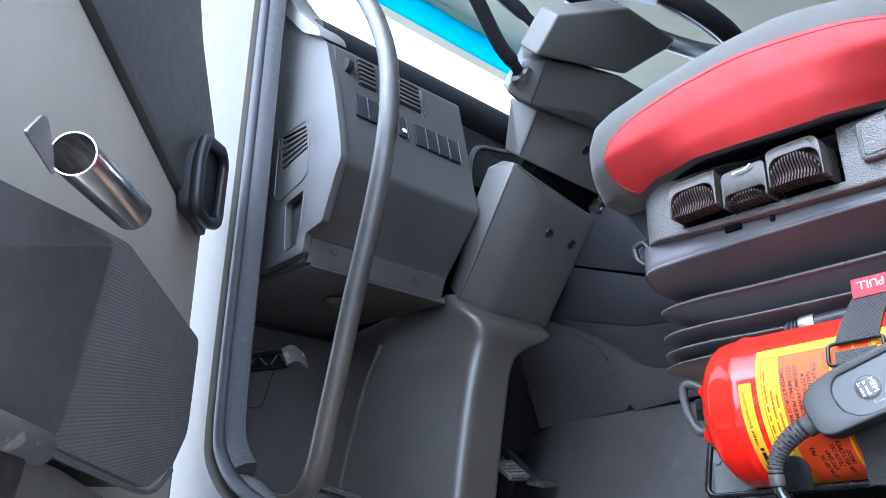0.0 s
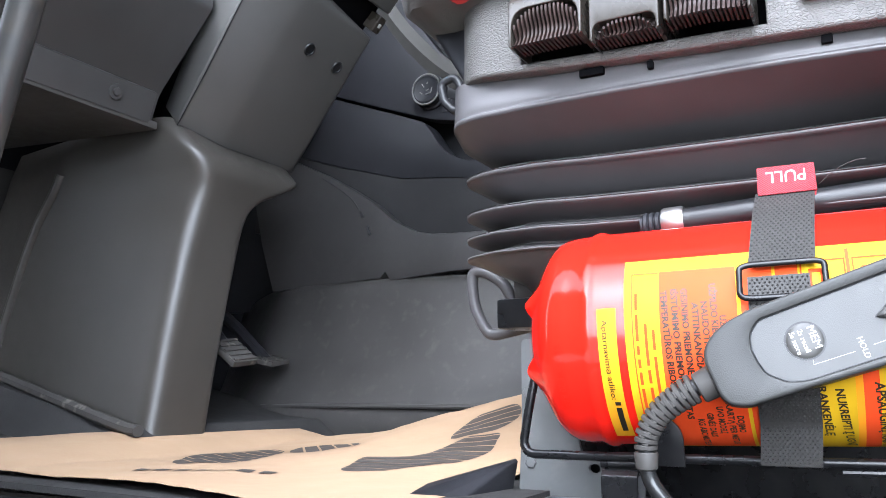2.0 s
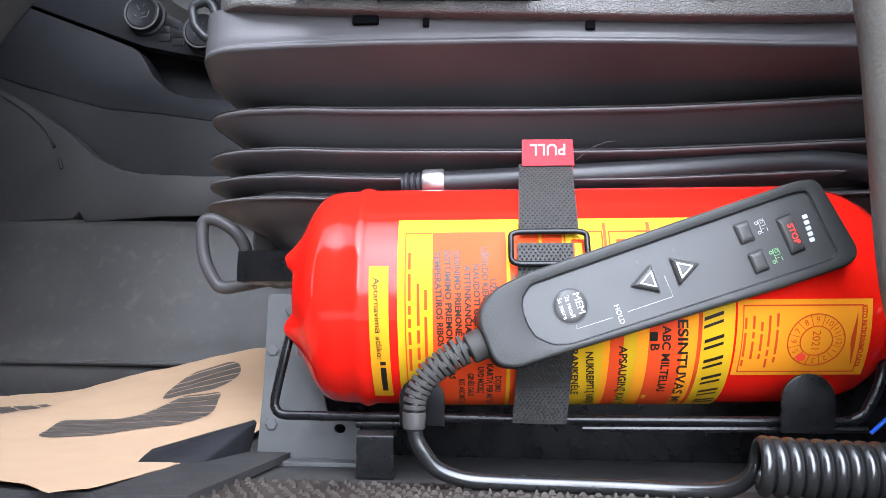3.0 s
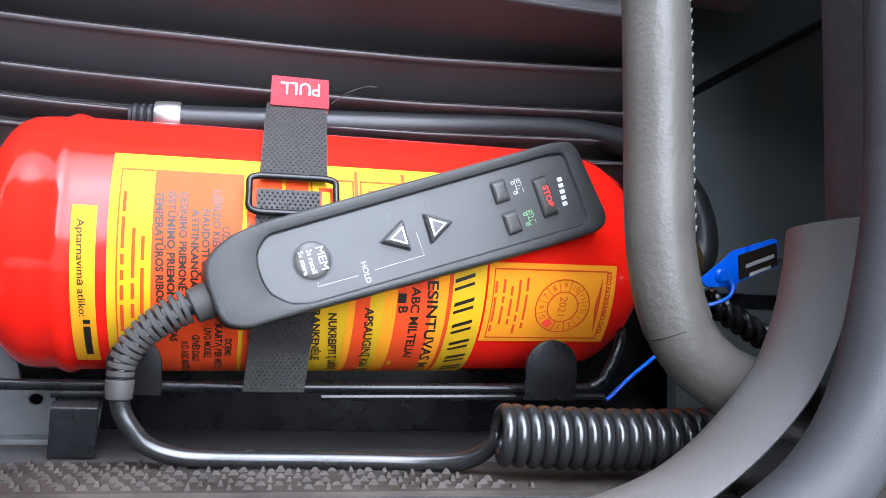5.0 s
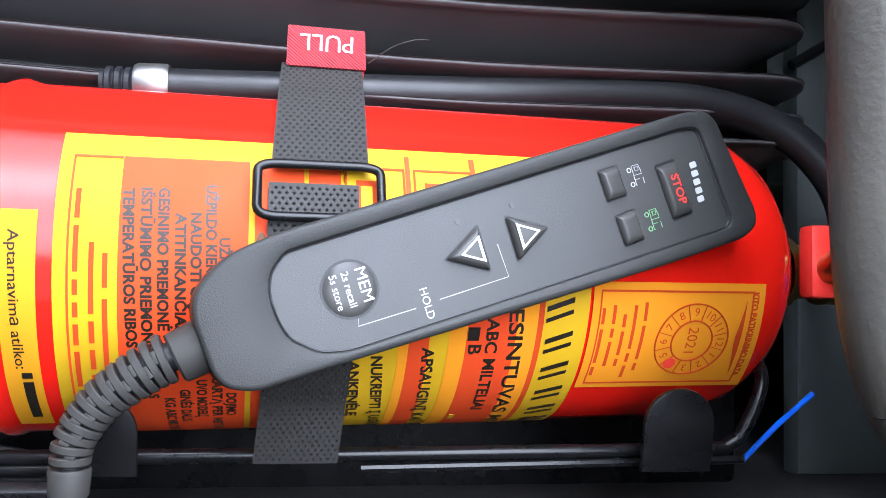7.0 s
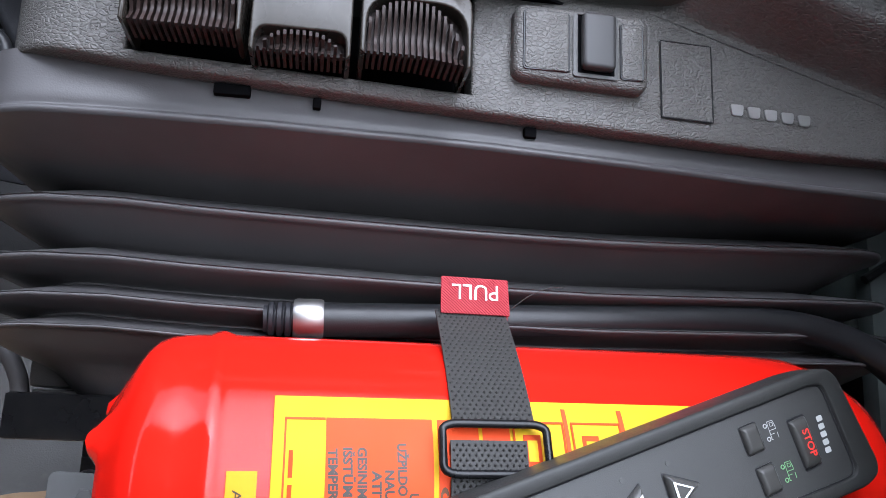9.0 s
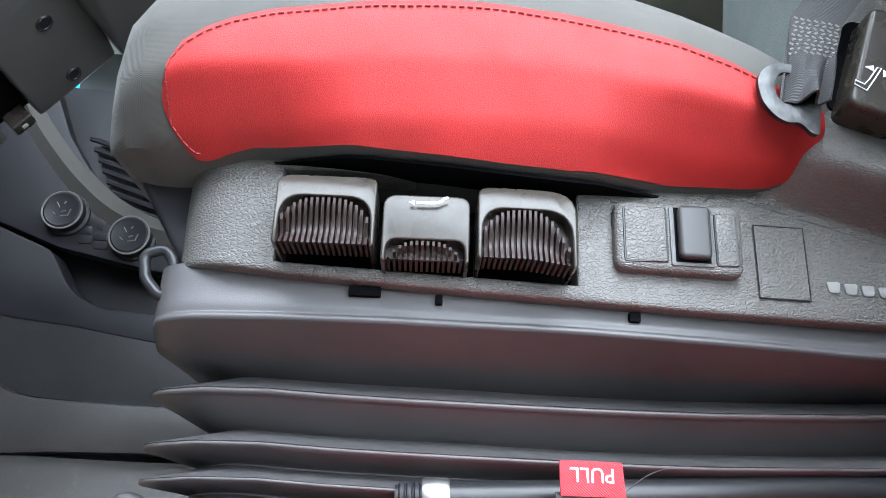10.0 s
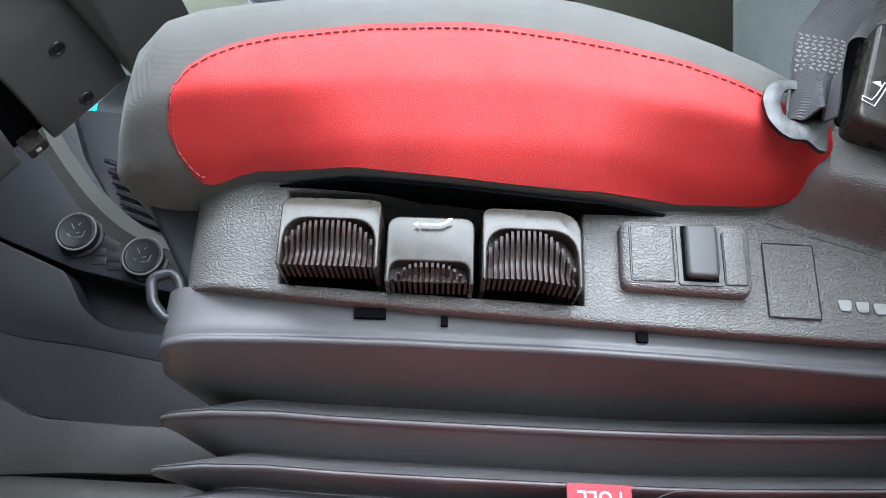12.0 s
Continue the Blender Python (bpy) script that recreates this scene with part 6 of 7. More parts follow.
hose = part("hose", tube(spline([(0.108, 0.455, 0.2165), (0.125, 0.456, 0.2170), (0.15, 0.457, 0.218), (0.29, 0.460, 0.225), (0.40, 0.46, 0.231), (0.45, 0.458, 0.230), (0.49, 0.455, 0.221), (0.52, 0.45, 0.203), (0.54, 0.445, 0.175), (0.545, 0.44, 0.14), (0.535, 0.435, 0.115)], 8), 0.0112, 16), RUBBER, ext, "black rubber discharge hose")
part("ferrule", lathe([(0, 0.0118), (0.002, 0.0128), (0.017, 0.0128), (0.019, 0.0118)], Matrix.Translation((0.1065, 0.455, 0.2165)) @ pose(0, 0, 0, 0, 88, 0), 28), STEEL, hose, "shiny metal ferrule")
part("nozzle", tube([(0.088, 0.455, 0.2155), (0.109, 0.455, 0.2165)], 0.0088, 16), PLASTIC_DARK, hose, "black threaded nozzle")
for i in range(3):
    part("nozzle_ring", lathe([(0, 0.0095), (0.001, 0.0110), (0.0035, 0.0110), (0.0045, 0.0095)], Matrix.Translation((0.0905 + 0.0052 * i, 0.455, 0.2155)) @ pose(0, 0, 0, 0, 88, 0), 24), PLASTIC_DARK, hose)
rest_on(ext, 0.24, EX_Y, EX_Z - EX_R)

cradle = thing("cradle", "black wire extinguisher cradle on a grey steel bracket", "cradle")
# Black instead of bracket grey: the extinguisher's shade is put into the colour.
part("back_plate", plate(rounded([(-0.036, -0.020), (0.50, -0.020), (0.50, 0.09), (0.02, 0.115), (-0.022, 0.118), (-0.032, 0.10)], 0.006), 0.004, 0.001, Matrix.Translation((0, 0.505, 0)) @ SIDE), BLACK_METAL, cradle, "back plate coloured black for the shade behind the extinguisher")
part("left_plate", plate(rounded([(-0.029, -0.020), (0.082, -0.020), (0.085, 0.010), (0.03, 0.020), (0.012, 0.10), (0.003, 0.119), (-0.024, 0.120), (-0.025, 0.049)], 0.005), 0.004, 0.001, Matrix.Translation((0, 0.446, 0)) @ SIDE,
                         [rounded([(0.041 + 0.005 * math.cos(a), 0.008 + 0.004 * math.sin(a)) for a in (2 * math.pi * i / 10 for i in range(10))], 0.0)]), BRACKET, cradle, "grey painted steel side plate")
part("wire_frame", tube(spline([(0.010, 0.44, 0.122), (0.019, 0.40, 0.117), (0.0205, 0.378, 0.105), (0.016, 0.37, 0.076), (0.008, 0.37, 0.038), (0.0085, 0.37, 0.029), (0.014, 0.37, 0.0245), (0.03, 0.37, 0.0240), (0.10, 0.37, 0.0240), (0.25, 0.37, 0.0248), (0.40, 0.37, 0.0265), (0.424, 0.37, 0.0290), (0.434, 0.37, 0.040), (0.445, 0.375, 0.062), (0.452, 0.40, 0.075)], 5), 0.0036, 10), BLACK_METAL, cradle)
part("tab", swept([(0.0, -0.0195), (0.0, 0.0105), (0.004, 0.0150), (0.009, 0.0135), (0.0115, 0.0170), (0.0145, 0.0165), (0.0115, 0.0105), (0.006, 0.0115), (0.003, 0.0090), (0.003, -0.0195)], (-0.0135, 0.0135), 0.001, Matrix.Translation((0.086, 0.360, 0)) @ pose(0, 0, 0, 0, 0, 90)), BLACK_METAL, cradle, "folded black steel tab")
part("tab_roll", tube([(0.070, 0.370, 0.0185), (0.106, 0.370, 0.0190)], 0.0028, 12), BLACK_METAL, cradle)
for x, r, h in ((0.383, 0.0175, 0.044), (0.122, 0.016, 0.040)):
    arch = [(x - r, 0.021), (x + r, 0.021)] + [(x + r * math.cos(a), h + r * math.sin(a)) for a in (math.pi * k / 14 for k in range(15))]
    part("ear", plate(arch, 0.003, 0.001, Matrix.Translation((0, 0.352, 0)) @ pose(0, 0, 0, 10, 0, 0) @ SIDE), BLACK_METAL, cradle, "rounded black ear")
part("lower_rod", tube([(0.235, 0.368, 0.0185), (0.43, 0.368, 0.0215)], 0.0022, 8), BLACK_METAL, cradle)
for x, z in ((-0.018, 0.072), (-0.017, 0.011), (-0.003, 0.106)):
    part("bolt", lathe([(0, 0.0055), (0.0015, 0.0055), (0.0025, 0.0045), (0.0030, 0.0)], Matrix.Translation((x, 0.4425, z)) @ pose(0, 0, 0, 90, 0, 0), 6), BRACKET, cradle)
part("foot_flange", box(-0.029, 0.075, 0.42, 0.446, -0.0205, -0.0165, 0.001), BRACKET, cradle)
rest_on(cradle, 0.2, 0.44, -0.02)

strap = thing("strap", "black nylon strap with a red pull tag round the extinguisher", "strap")


def strap_at(k, v):
    """Webbing from the pull tag down over the ring, round the belly and straight down to the wire: k runs from 0 to 1."""
    if k < 0.34:
        f = k / 0.34
        top, low = Vector((0.1895 + 0.0415 * v, 0.401, 0.219)), bend(0.1848 + 0.0415 * v, 24, 0.006)
        return top.lerp(low, f) + Vector((0, -0.004 * math.sin(f * math.pi), 0))
    if k < 0.85:
        f = (k - 0.34) / 0.51
        return bend(0.1838 - 0.0012 * f + 0.0385 * v, 21 - 71 * f, 0.0028)
    f = (k - 0.85) / 0.15
    return bend(0.1826 + 0.0385 * v, -50, 0.0028).lerp(Vector((0.185 + 0.0385 * v, 0.364, 0.0225)), f)


wide = part("webbing", join(sheet(strap_at, span(0, 0.335, 12), span(0, 1, 5), 0.0016), sheet(strap_at, span(0.345, 1.0, 24), span(0, 1, 5), 0.0016)), WEB, strap)
rb = bmesh.new()
for q in range(88):
    k = 0.006 + q * 0.0113
    if 0.325 < k < 0.350:
        continue
    for j in range(12):
        v = 0.04 + 0.08 * j + (0.04 if q % 2 else 0)
        c, du, dv = strap_at(k, v), strap_at(k + 0.0095, v), strap_at(k, v + 0.046)
        n = (dv - c).cross(du - c).normalized()
        n = n if n.y < 0 else -n
        vs = [rb.verts.new(p + n * 0.0006) for p in (c + (dv - c), c + (du - c), c - (dv - c), c - (du - c))] + [rb.verts.new(c + n * 0.0026)]
        for e in range(4):
            rb.faces.new((vs[e], vs[(e + 1) % 4], vs[4]))
tagged(part("weave", rb, WEB, wide), kind="stuff")
part("ring", tube([bend(0.2052 + 0.0262 * p[0], 17.0 + 7.6 * p[1], 0.0085) for p in [(q.x, q.y) for q in rounded([(-1, -1), (1, -1), (1, 1), (-1, 1)], 0.35, 5)]], 0.0021, 10, True), BLACK_METAL, strap, "black steel strap ring")
TAGM = Matrix.Translation((0.2125, 0.398, 0.2265)) @ pose(0, 0, 0, -8, 0, 0) @ SIDE
tag = part("pull_tag", plate(rounded([(-0.0205, -0.0095), (0.0205, -0.0095), (0.0195, 0.0125), (-0.0205, 0.0130)], 0.001), 0.0025, 0.0006, TAGM), TAG_RED, strap, "red woven pull tag")
part("fold", plate(rounded([(-0.0195, -0.0128), (0.0195, -0.0128), (0.0200, -0.0065), (-0.0200, -0.0065)], 0.001), 0.0014, 0.0005, TAGM @ Matrix.Translation((0, 0, -0.0012))), TAG_RED, tag, "folded hem of the tag")
pl = lettering("PULL", 0.0132, "CENTER", 0.98)
for v in pl.verts:
    v.co = Vector((-v.co.x, -v.co.y + 0.0042, 0.0030))
pl.transform(TAGM)
part("lettering", pl, PRINT_WHITE, tag, "white letters")
part("thread", tube(spline([(0.234, 0.398, 0.222), (0.246, 0.396, 0.231), (0.258, 0.396, 0.236), (0.266, 0.396, 0.2365)], 5), 0.0003, 5), WEB, strap)
rest_on(strap, 0.21, EX_Y, EX_Z - EX_R)

# ---- remote handset with its cable ----
hs = thing("remote_handset", "black air suspension remote handset resting on the extinguisher", "remote control")
HM = Matrix.Translation((0.280, 0.3335, 0.1215)) @ pose(0, 0, 0, 0, 0, 8) @ pose(0, 0, 0, -2, 0, 0) @ SIDE @ pose(0, 0, 0, 0, 0, 18.6)


HO = [(-0.1240, 0.0065), (-0.1215, 0.0154), (-0.1130, 0.0226), (-0.1025, 0.0270), (-0.0842, 0.0296), (0.1094, 0.0330), (0.1209, 0.0310), (0.1250, 0.0256), (0.1321, -0.0211), (0.1298, -0.0278), (0.1213, -0.0313), (0.0769, -0.0313), (-0.0806, -0.0268), (-0.1099, -0.0266), (-0.1197, -0.0216), (-0.1227, -0.0147)]
HI = [(-0.0947, 0.0068), (-0.0923, 0.0148), (-0.0844, 0.0217), (0.1048, 0.0262), (0.1131, 0.0245), (0.1147, 0.0204), (0.1177, -0.0203), (0.1152, -0.0240), (0.109, -0.0247), (-0.0715, -0.0232), (-0.0824, -0.0204), (-0.0923, -0.0118), (-0.0947, -0.0026)]


def inward(loop, d):
    """An outline moved inwards by d along its corner bisectors."""
    out, k = [], len(loop)
    for i in range(k):
        a, b = (loop[i] - loop[i - 1]).normalized(), (loop[(i + 1) % k] - loop[i]).normalized()
        n = (Vector((a.y, -a.x)) + Vector((b.y, -b.x))).normalized()
        out.append(loop[i] + n * d)
    return out


def tray(outline, hole, height, radius, sunk, m):
    """A rounded case whose top is a rim round a sunken face."""
    bm = bmesh.new()
    steps = [(0.0, 0.0), (-0.0008, height * 0.35)] + [(radius * (1 - math.cos(a)), height - radius + radius * math.sin(a)) for a in (math.pi / 2 * k / 6 for k in range(7))]
    rings = [[bm.verts.new((p.x, p.y, z)) for p in inward(outline, d)] for d, z in steps]
    n = len(outline)
    for a, b in zip(rings, rings[1:]):
        for i in range(n):
            bm.faces.new((a[i - 1], a[i], b[i], b[i - 1]))
    bm.faces.new(rings[0])
    lips = [[bm.verts.new((p.x, p.y, z)) for p in inward(hole, d)] for d, z in ((-0.0006, height), (0.0, height - 0.0005), (0.0004, height - sunk))]
    for a, b in zip(lips, lips[1:]):
        for i in range(len(hole)):
            bm.faces.new((a[i - 1], a[i], b[i], b[i - 1]))
    edge = [bm.edges.get((r[i - 1], r[i])) for r in (rings[-1], lips[0]) for i in range(len(r))]
    bmesh.ops.triangle_fill(bm, use_beauty=True, edges=edge)
    bm.transform(m)
    return bm


HOUT, HIN = rounded(HO, 0.008, 4), rounded(HI, 0.0035, 3)
case = part("case", tray(HOUT, HIN, 0.026, 0.0024, 0.0026, HM), HANDSET, hs, "matt black plastic case", 50)
part("face", plate(HIN, 0.0010, 0, HM @ Matrix.Translation((0, 0, 0.0226))), HANDSET_FACE, case, "smooth dark sunken face")
part("groove", tube([HM @ Vector((p.x, p.y, 0.0237)) for p in inward(HIN, 0.0006)], 0.0006, 5, True), RUBBER, case)
FT = 0.0236


def at_face(x, y, turn=0.0, up=FT):
    return HM @ Matrix.Translation((x, y, up)) @ pose(0, 0, 0, 0, 0, turn)


def cushion_key(name, x, y, outline, height, mat, turn=0.0, lean=0.0):
    """A domed key: its outline stepped in towards a rounded, slightly leaning top."""
    loop = [Vector(p) for p in outline]
    if sum(a.x * b.y - b.x * a.y for a, b in zip(loop, loop[1:] + loop[:1])) > 0:
        loop.reverse()
    w = min(max(p.x for p in loop) - min(p.x for p in loop), max(p.y for p in loop) - min(p.y for p in loop))
    rings = []
    for d, h in ((-0.0004, -0.0005), (0.0, 0.3), (0.06, 0.62), (0.13, 0.85), (0.22, 0.97), (0.32, 1.0)):
        rings.append([(p.x, p.y, h * height * (1 + lean * p.x / w)) for p in ([q * (1 - 1.6 * max(d, 0)) for q in loop])])
    bm = loft(rings)
    bm.transform(at_face(x, y, turn, FT))
    seat_bm = plate([q * 1.10 for q in loop], 0.0003, 0, at_face(x, y, turn, FT - 0.0001))
    k = part(name, bm, mat, case, "", 60)
    part("key_gap", seat_bm, RUBBER, k)
    return k


def face_print(text, x, y, h, mat, turn=-90.0, up=FT + 0.0003, narrow=1.0, parent=None, bold=0.0):
    bm = lettering(text, h, "CENTER", narrow, bold)
    bm.transform(at_face(x, y, turn, up))
    return part("lettering", bm, mat, parent or case)


disc = [(0.0109 * math.cos(a), 0.0109 * math.sin(a)) for a in (2 * math.pi * i / 44 for i in range(44))]
k1 = cushion_key("memory_button", -0.0636, 0.0001, disc, 0.0016, KEY_GREY)
face_print("MEM", -0.0580, 0.0004, 0.0066, PRINT_LEGEND, -90, FT + 0.0019, 1.08, k1)
face_print("2s recall", -0.0644, 0.0001, 0.0044, PRINT_LEGEND, -90, FT + 0.0019, 1.0, k1)
face_print("5s store", -0.0694, 0.0003, 0.0044, PRINT_LEGEND, -90, FT + 0.0019, 1.0, k1)
for x, y, flip in ((-0.0105, 0.0001, -1), (0.0153, 0.0004, 1)):
    tri = rounded([(-0.0062 * flip, -0.0099), (-0.0062 * flip, 0.0099), (0.0114 * flip, 0.0)], 0.0016, 3)
    kb = cushion_key("arrow_button", x, y, tri, 0.0042, KEY_GREY)
    inner = [(-0.0034 * flip, -0.0046), (-0.0034 * flip, 0.0046), (0.0046 * flip, 0.0)]
    part("arrow_print", plate([(p[0] * 1.25, p[1] * 1.25) for p in inner], 0.0003, 0, at_face(x, y, 0, FT + 0.0043), [[(p[0] * 0.92, p[1] * 0.92) for p in inner]]), PRINT_WHITE, kb)
sq = rounded([(-0.0051, -0.0069), (0.0051, -0.0069), (0.0051, 0.0069), (-0.0051, 0.0069)], 0.0013)
cushion_key("square_button", 0.0632, 0.0107, sq, 0.0030, KEY_GREY, 2)
cushion_key("square_button", 0.0653, -0.0104, sq, 0.0030, KEY_GREY, 3)
kst = cushion_key("stop_button", 0.0928, 0.0000, rounded([(-0.0052, -0.0123), (0.0052, -0.0123), (0.0052, 0.0123), (-0.0052, 0.0123)], 0.0013), 0.0030, KEY_GREY, 3)
face_print("STOP", 0.0934, -0.0002, 0.0058, PRINT_RED, -87, FT + 0.0032, 1.02, kst, 0.00012)
face_print("HOLD", -0.0349, -0.0146, 0.0048, PRINT_DIM)
for x, y in ((-0.0120, 0.0139), (0.0139, 0.0141)):
    part("pilot_dot", plate([(0.0013 * math.cos(a), 0.0013 * math.sin(a)) for a in (2 * math.pi * i / 12 for i in range(12))], 0.0003, 0, at_face(x, y)), BUTTON, case)
for pts in (((-0.0636, -0.0121), (-0.0647, -0.0149), (-0.0399, -0.0152)), ((-0.0291, -0.0147), (0.0029, -0.0145), (0.0022, 0.0000))):
    part("rule", tube([at_face(*p, 0, FT + 0.0001) @ Vector((0, 0, 0)) for p in pts], 0.00018, 4), PRINT_DIM, case)
for i in range(5):
    part("emblem_mark", plate(rounded([(-0.0018, -0.0014), (0.0018, -0.0014), (0.0018, 0.0014), (-0.0018, 0.0014)], 0.0008), 0.0002, 0, at_face(0.1066 - 0.0003 * i, 0.0084 - 0.0040 * i, 4)), PRINT_LEGEND, case)
for x, y, mt in ((0.0755, 0.0118, PRINT_DIM), (0.0777, -0.0096, PRINT_GREEN)):
    marks = [((-0.0005, 0.0040), (0.0030, 0.0040), (0.0036, 0.0012), (0.0036, -0.0004), (-0.0005, -0.0004), (-0.0005, 0.0040)), ((0.0008, 0.0032), (0.0026, 0.0030), (0.0026, 0.0014), (0.0008, 0.0014), (0.0008, 0.0032)),
             ((-0.0005, -0.0004), (-0.0005, -0.0050), (0.0002, -0.0050)), ((0.0038, -0.0022), (0.0038, -0.0050)), ((-0.0005, -0.0024), (0.0020, -0.0024))]
    for m in marks:
        part("truck_symbol", tube([at_face(x + q, y + w, 0, FT + 0.0001) @ Vector((0, 0, 0)) for q, w in m], 0.00019, 4), mt, case)
    for q in (0.0024, -0.0042):
        part("truck_symbol", tube([at_face(x - 0.0022 + 0.0010 * math.cos(a), y + q + 0.0010 * math.sin(a), 0, FT + 0.0001) @ Vector((0, 0, 0)) for a in (2 * math.pi * i / 10 for i in range(10))], 0.00026, 4, True), mt, case)
RELIEF = spline([(0.1700, 0.306, 0.0800), (0.163, 0.305, 0.0765), (0.154, 0.304, 0.0735), (0.144, 0.303, 0.0672), (0.1325, 0.303, 0.0580), (0.1255, 0.303, 0.0480), (0.1225, 0.303, 0.0390), (0.1222, 0.304, 0.0210)], 12)
boot = part("strain_relief", tube(RELIEF, [0.0062 - 0.0010 * i / (len(RELIEF) - 1) for i in range(len(RELIEF))], 14), RUBBER, hs, "notched rubber strain relief")
run = [0.0]
for a, b in zip(RELIEF, RELIEF[1:]):
    run.append(run[-1] + (b - a).length)


def on_relief(d):
    """The pose at a length d along the relief: local z along it, local y towards the door."""
    i = max(k for k in range(len(run) - 1) if run[k] <= d)
    f = (d - run[i]) / (run[i + 1] - run[i])
    way = (RELIEF[min(i + 2, len(RELIEF) - 1)] - RELIEF[max(i - 1, 0)]).normalized()
    out = (Vector((0, -1, 0)) + way * way.y).normalized()
    side = out.cross(way)
    return Matrix.Translation(RELIEF[i].lerp(RELIEF[i + 1], f)) @ Matrix((side, out, way)).transposed().to_4x4()


part("collar", lathe([(0, 0.0060), (0, 0.0100), (0.001, 0.0108), (0.0125, 0.0102), (0.0135, 0.0090), (0.0135, 0.0055)], on_relief(0.0005), 24), RELIEF_GREY, boot, "smooth collar at the handset")
part("collar", lathe([(0, 0.0050), (0, 0.0072), (0.001, 0.0078), (0.0105, 0.0072), (0.0115, 0.0060), (0.0115, 0.0045)], on_relief(run[-1] - 0.0120), 24), RELIEF_GREY, boot, "smooth collar at the cable")
first, last, count = 0.0175, run[-1] - 0.0150, 13
for i in range(count):
    d = first + (last - first) * i / (count - 1)
    r = 0.0101 - 0.0026 * i / (count - 1)
    m = on_relief(d)
    h = 0.0016
    ring = lathe([(-h, r * 0.5), (-h, r - 0.0005), (-h + 0.0005, r), (h - 0.0005, r), (h, r - 0.0005), (h, r * 0.5)], m, 20)
    part("rib", ring, RELIEF_GREY, boot)
    if i < count - 1:
        g = 1 if i % 2 else -1
        gap = (last - first) / (count - 1)
        part("bridge", box(g * r * 0.18 - r * 0.26, g * r * 0.18 + r * 0.26, r * 0.30, r * 0.93, h - 0.0004, gap - h + 0.0004, 0.0006, m), RELIEF_GREY, boot)
CABLE_LINE = spline([(0.1222, 0.304, 0.024), (0.1235, 0.305, 0.016), (0.1275, 0.306, 0.008), (0.137, 0.309, -0.0035), (0.154, 0.311, -0.0100), (0.179, 0.312, -0.0118), (0.22, 0.311, -0.0122), (0.263, 0.307, -0.0122), (0.294, 0.302, -0.0122), (0.314, 0.2945, -0.0100), (0.3245, 0.287, -0.0040), (0.3295, 0.2815, 0.0030), (0.3306, 0.2805, 0.0085)], 8)
part("cable", tube(CABLE_LINE, [0.0053 - 0.0012 * max(0.0, (i / len(CABLE_LINE) - 0.8) / 0.2) for i in range(len(CABLE_LINE))], 12), CABLE, hs, "smooth black cable")
coil = []
turns = 17
for i in range(-11, turns * 22 + 1):
    a = 2 * math.pi * i / 22
    s = max(i, 0) / (turns * 22)
    c = Vector((0.331 + 0.135 * s + 0.0004 * min(i, 0) / 11, 0.268 - 0.004 * s, 0.0085 - 0.002 * math.sin(s * 3)))
    coil.append(c + Vector((-0.0015 * math.sin(a), -0.0125 * math.cos(a), -0.0135 * math.sin(a))))
part("coiled_cable", tube(coil, 0.0041, 10), CABLE, hs, "shiny coiled cable")
rest_on(hs, 0.28, 0.30, -0.02)
# small coil and blue seal behind the rear bar
seal = thing("security_seal", "blue plastic security seal with a black label", "security seal")
SY = Matrix.Translation((0, 0.40, 0)) @ SIDE
flag = part("flag", plate(rounded([(0.518, 0.1085), (0.524, 0.1025), (0.541, 0.1035), (0.5445, 0.0985), (0.549, 0.101), (0.5495, 0.107), (0.5835, 0.1205), (0.5845, 0.1405), (0.581, 0.1430), (0.5455, 0.1315), (0.536, 0.1225)], 0.0015), 0.0025, 0.0006, SY), BLUE, seal)
part("label", plate(rounded([(0.5495, 0.1280), (0.5825, 0.1395), (0.5833, 0.1220), (0.5505, 0.1090)], 0.001), 0.0006, 0, Matrix.Translation((0, -0.0026, 0)) @ SY), INK, flag, "black label with pale print")
for a, b, h in (((0.5560, 0.1182), (0.5800, 0.1275), 0.0030), ((0.5590, 0.1120), (0.5770, 0.1190), 0.0026)):
    part("print_bar", plate([a, b, (b[0], b[1] + h), (a[0], a[1] + h)], 0.0004, 0, Matrix.Translation((0, -0.0033, 0)) @ SY), PRINT_DIM, flag)
part("hub", lathe([(0, 0.0060), (0.0030, 0.0055), (0.0042, 0.0040), (0.0042, 0.0)], Matrix.Translation((0.5355, 0.3975, 0.1120)) @ pose(0, 0, 0, 90, 0, 0), 20), BLUE, flag)
part("loop", tube(spline([(0.5400, 0.393, 0.1090), (0.5425, 0.392, 0.1020), (0.5385, 0.392, 0.0950), (0.530, 0.394, 0.0905), (0.5235, 0.397, 0.0880), (0.5235, 0.400, 0.0825)], 5), 0.0016, 8), BLUE, seal)
part("tail", tube([(0.4805, 0.384, 0.0535), (0.459, 0.383, 0.0370), (0.4375, 0.382, 0.0180)], 0.0015, 8), BLUE, seal, "blue strap end")
part("crumpled_film", hull([(0.519, 0.400, 0.098), (0.524, 0.397, 0.0925), (0.529, 0.400, 0.088), (0.526, 0.404, 0.086), (0.521, 0.404, 0.095), (0.5275, 0.398, 0.0905)], 0.0004), SCUFFED, seal, "scrap of clear film")
rest_on(seal, 0.44, 0.34, 0.02)
coil2 = []
for i in range(10 * 16 + 1):
    a, s = 2 * math.pi * i / 16, i / (10 * 16)
    coil2.append(Vector((0.532 + 0.085 * s, 0.408 + 0.008 * math.cos(a), 0.092 - 0.050 * s + 0.0085 * math.sin(a))))
cc = thing("coil_cord", "thin black coiled cord behind the bar", "cord")
part("coil", tube(coil2, 0.0033, 8), CABLE, cc)

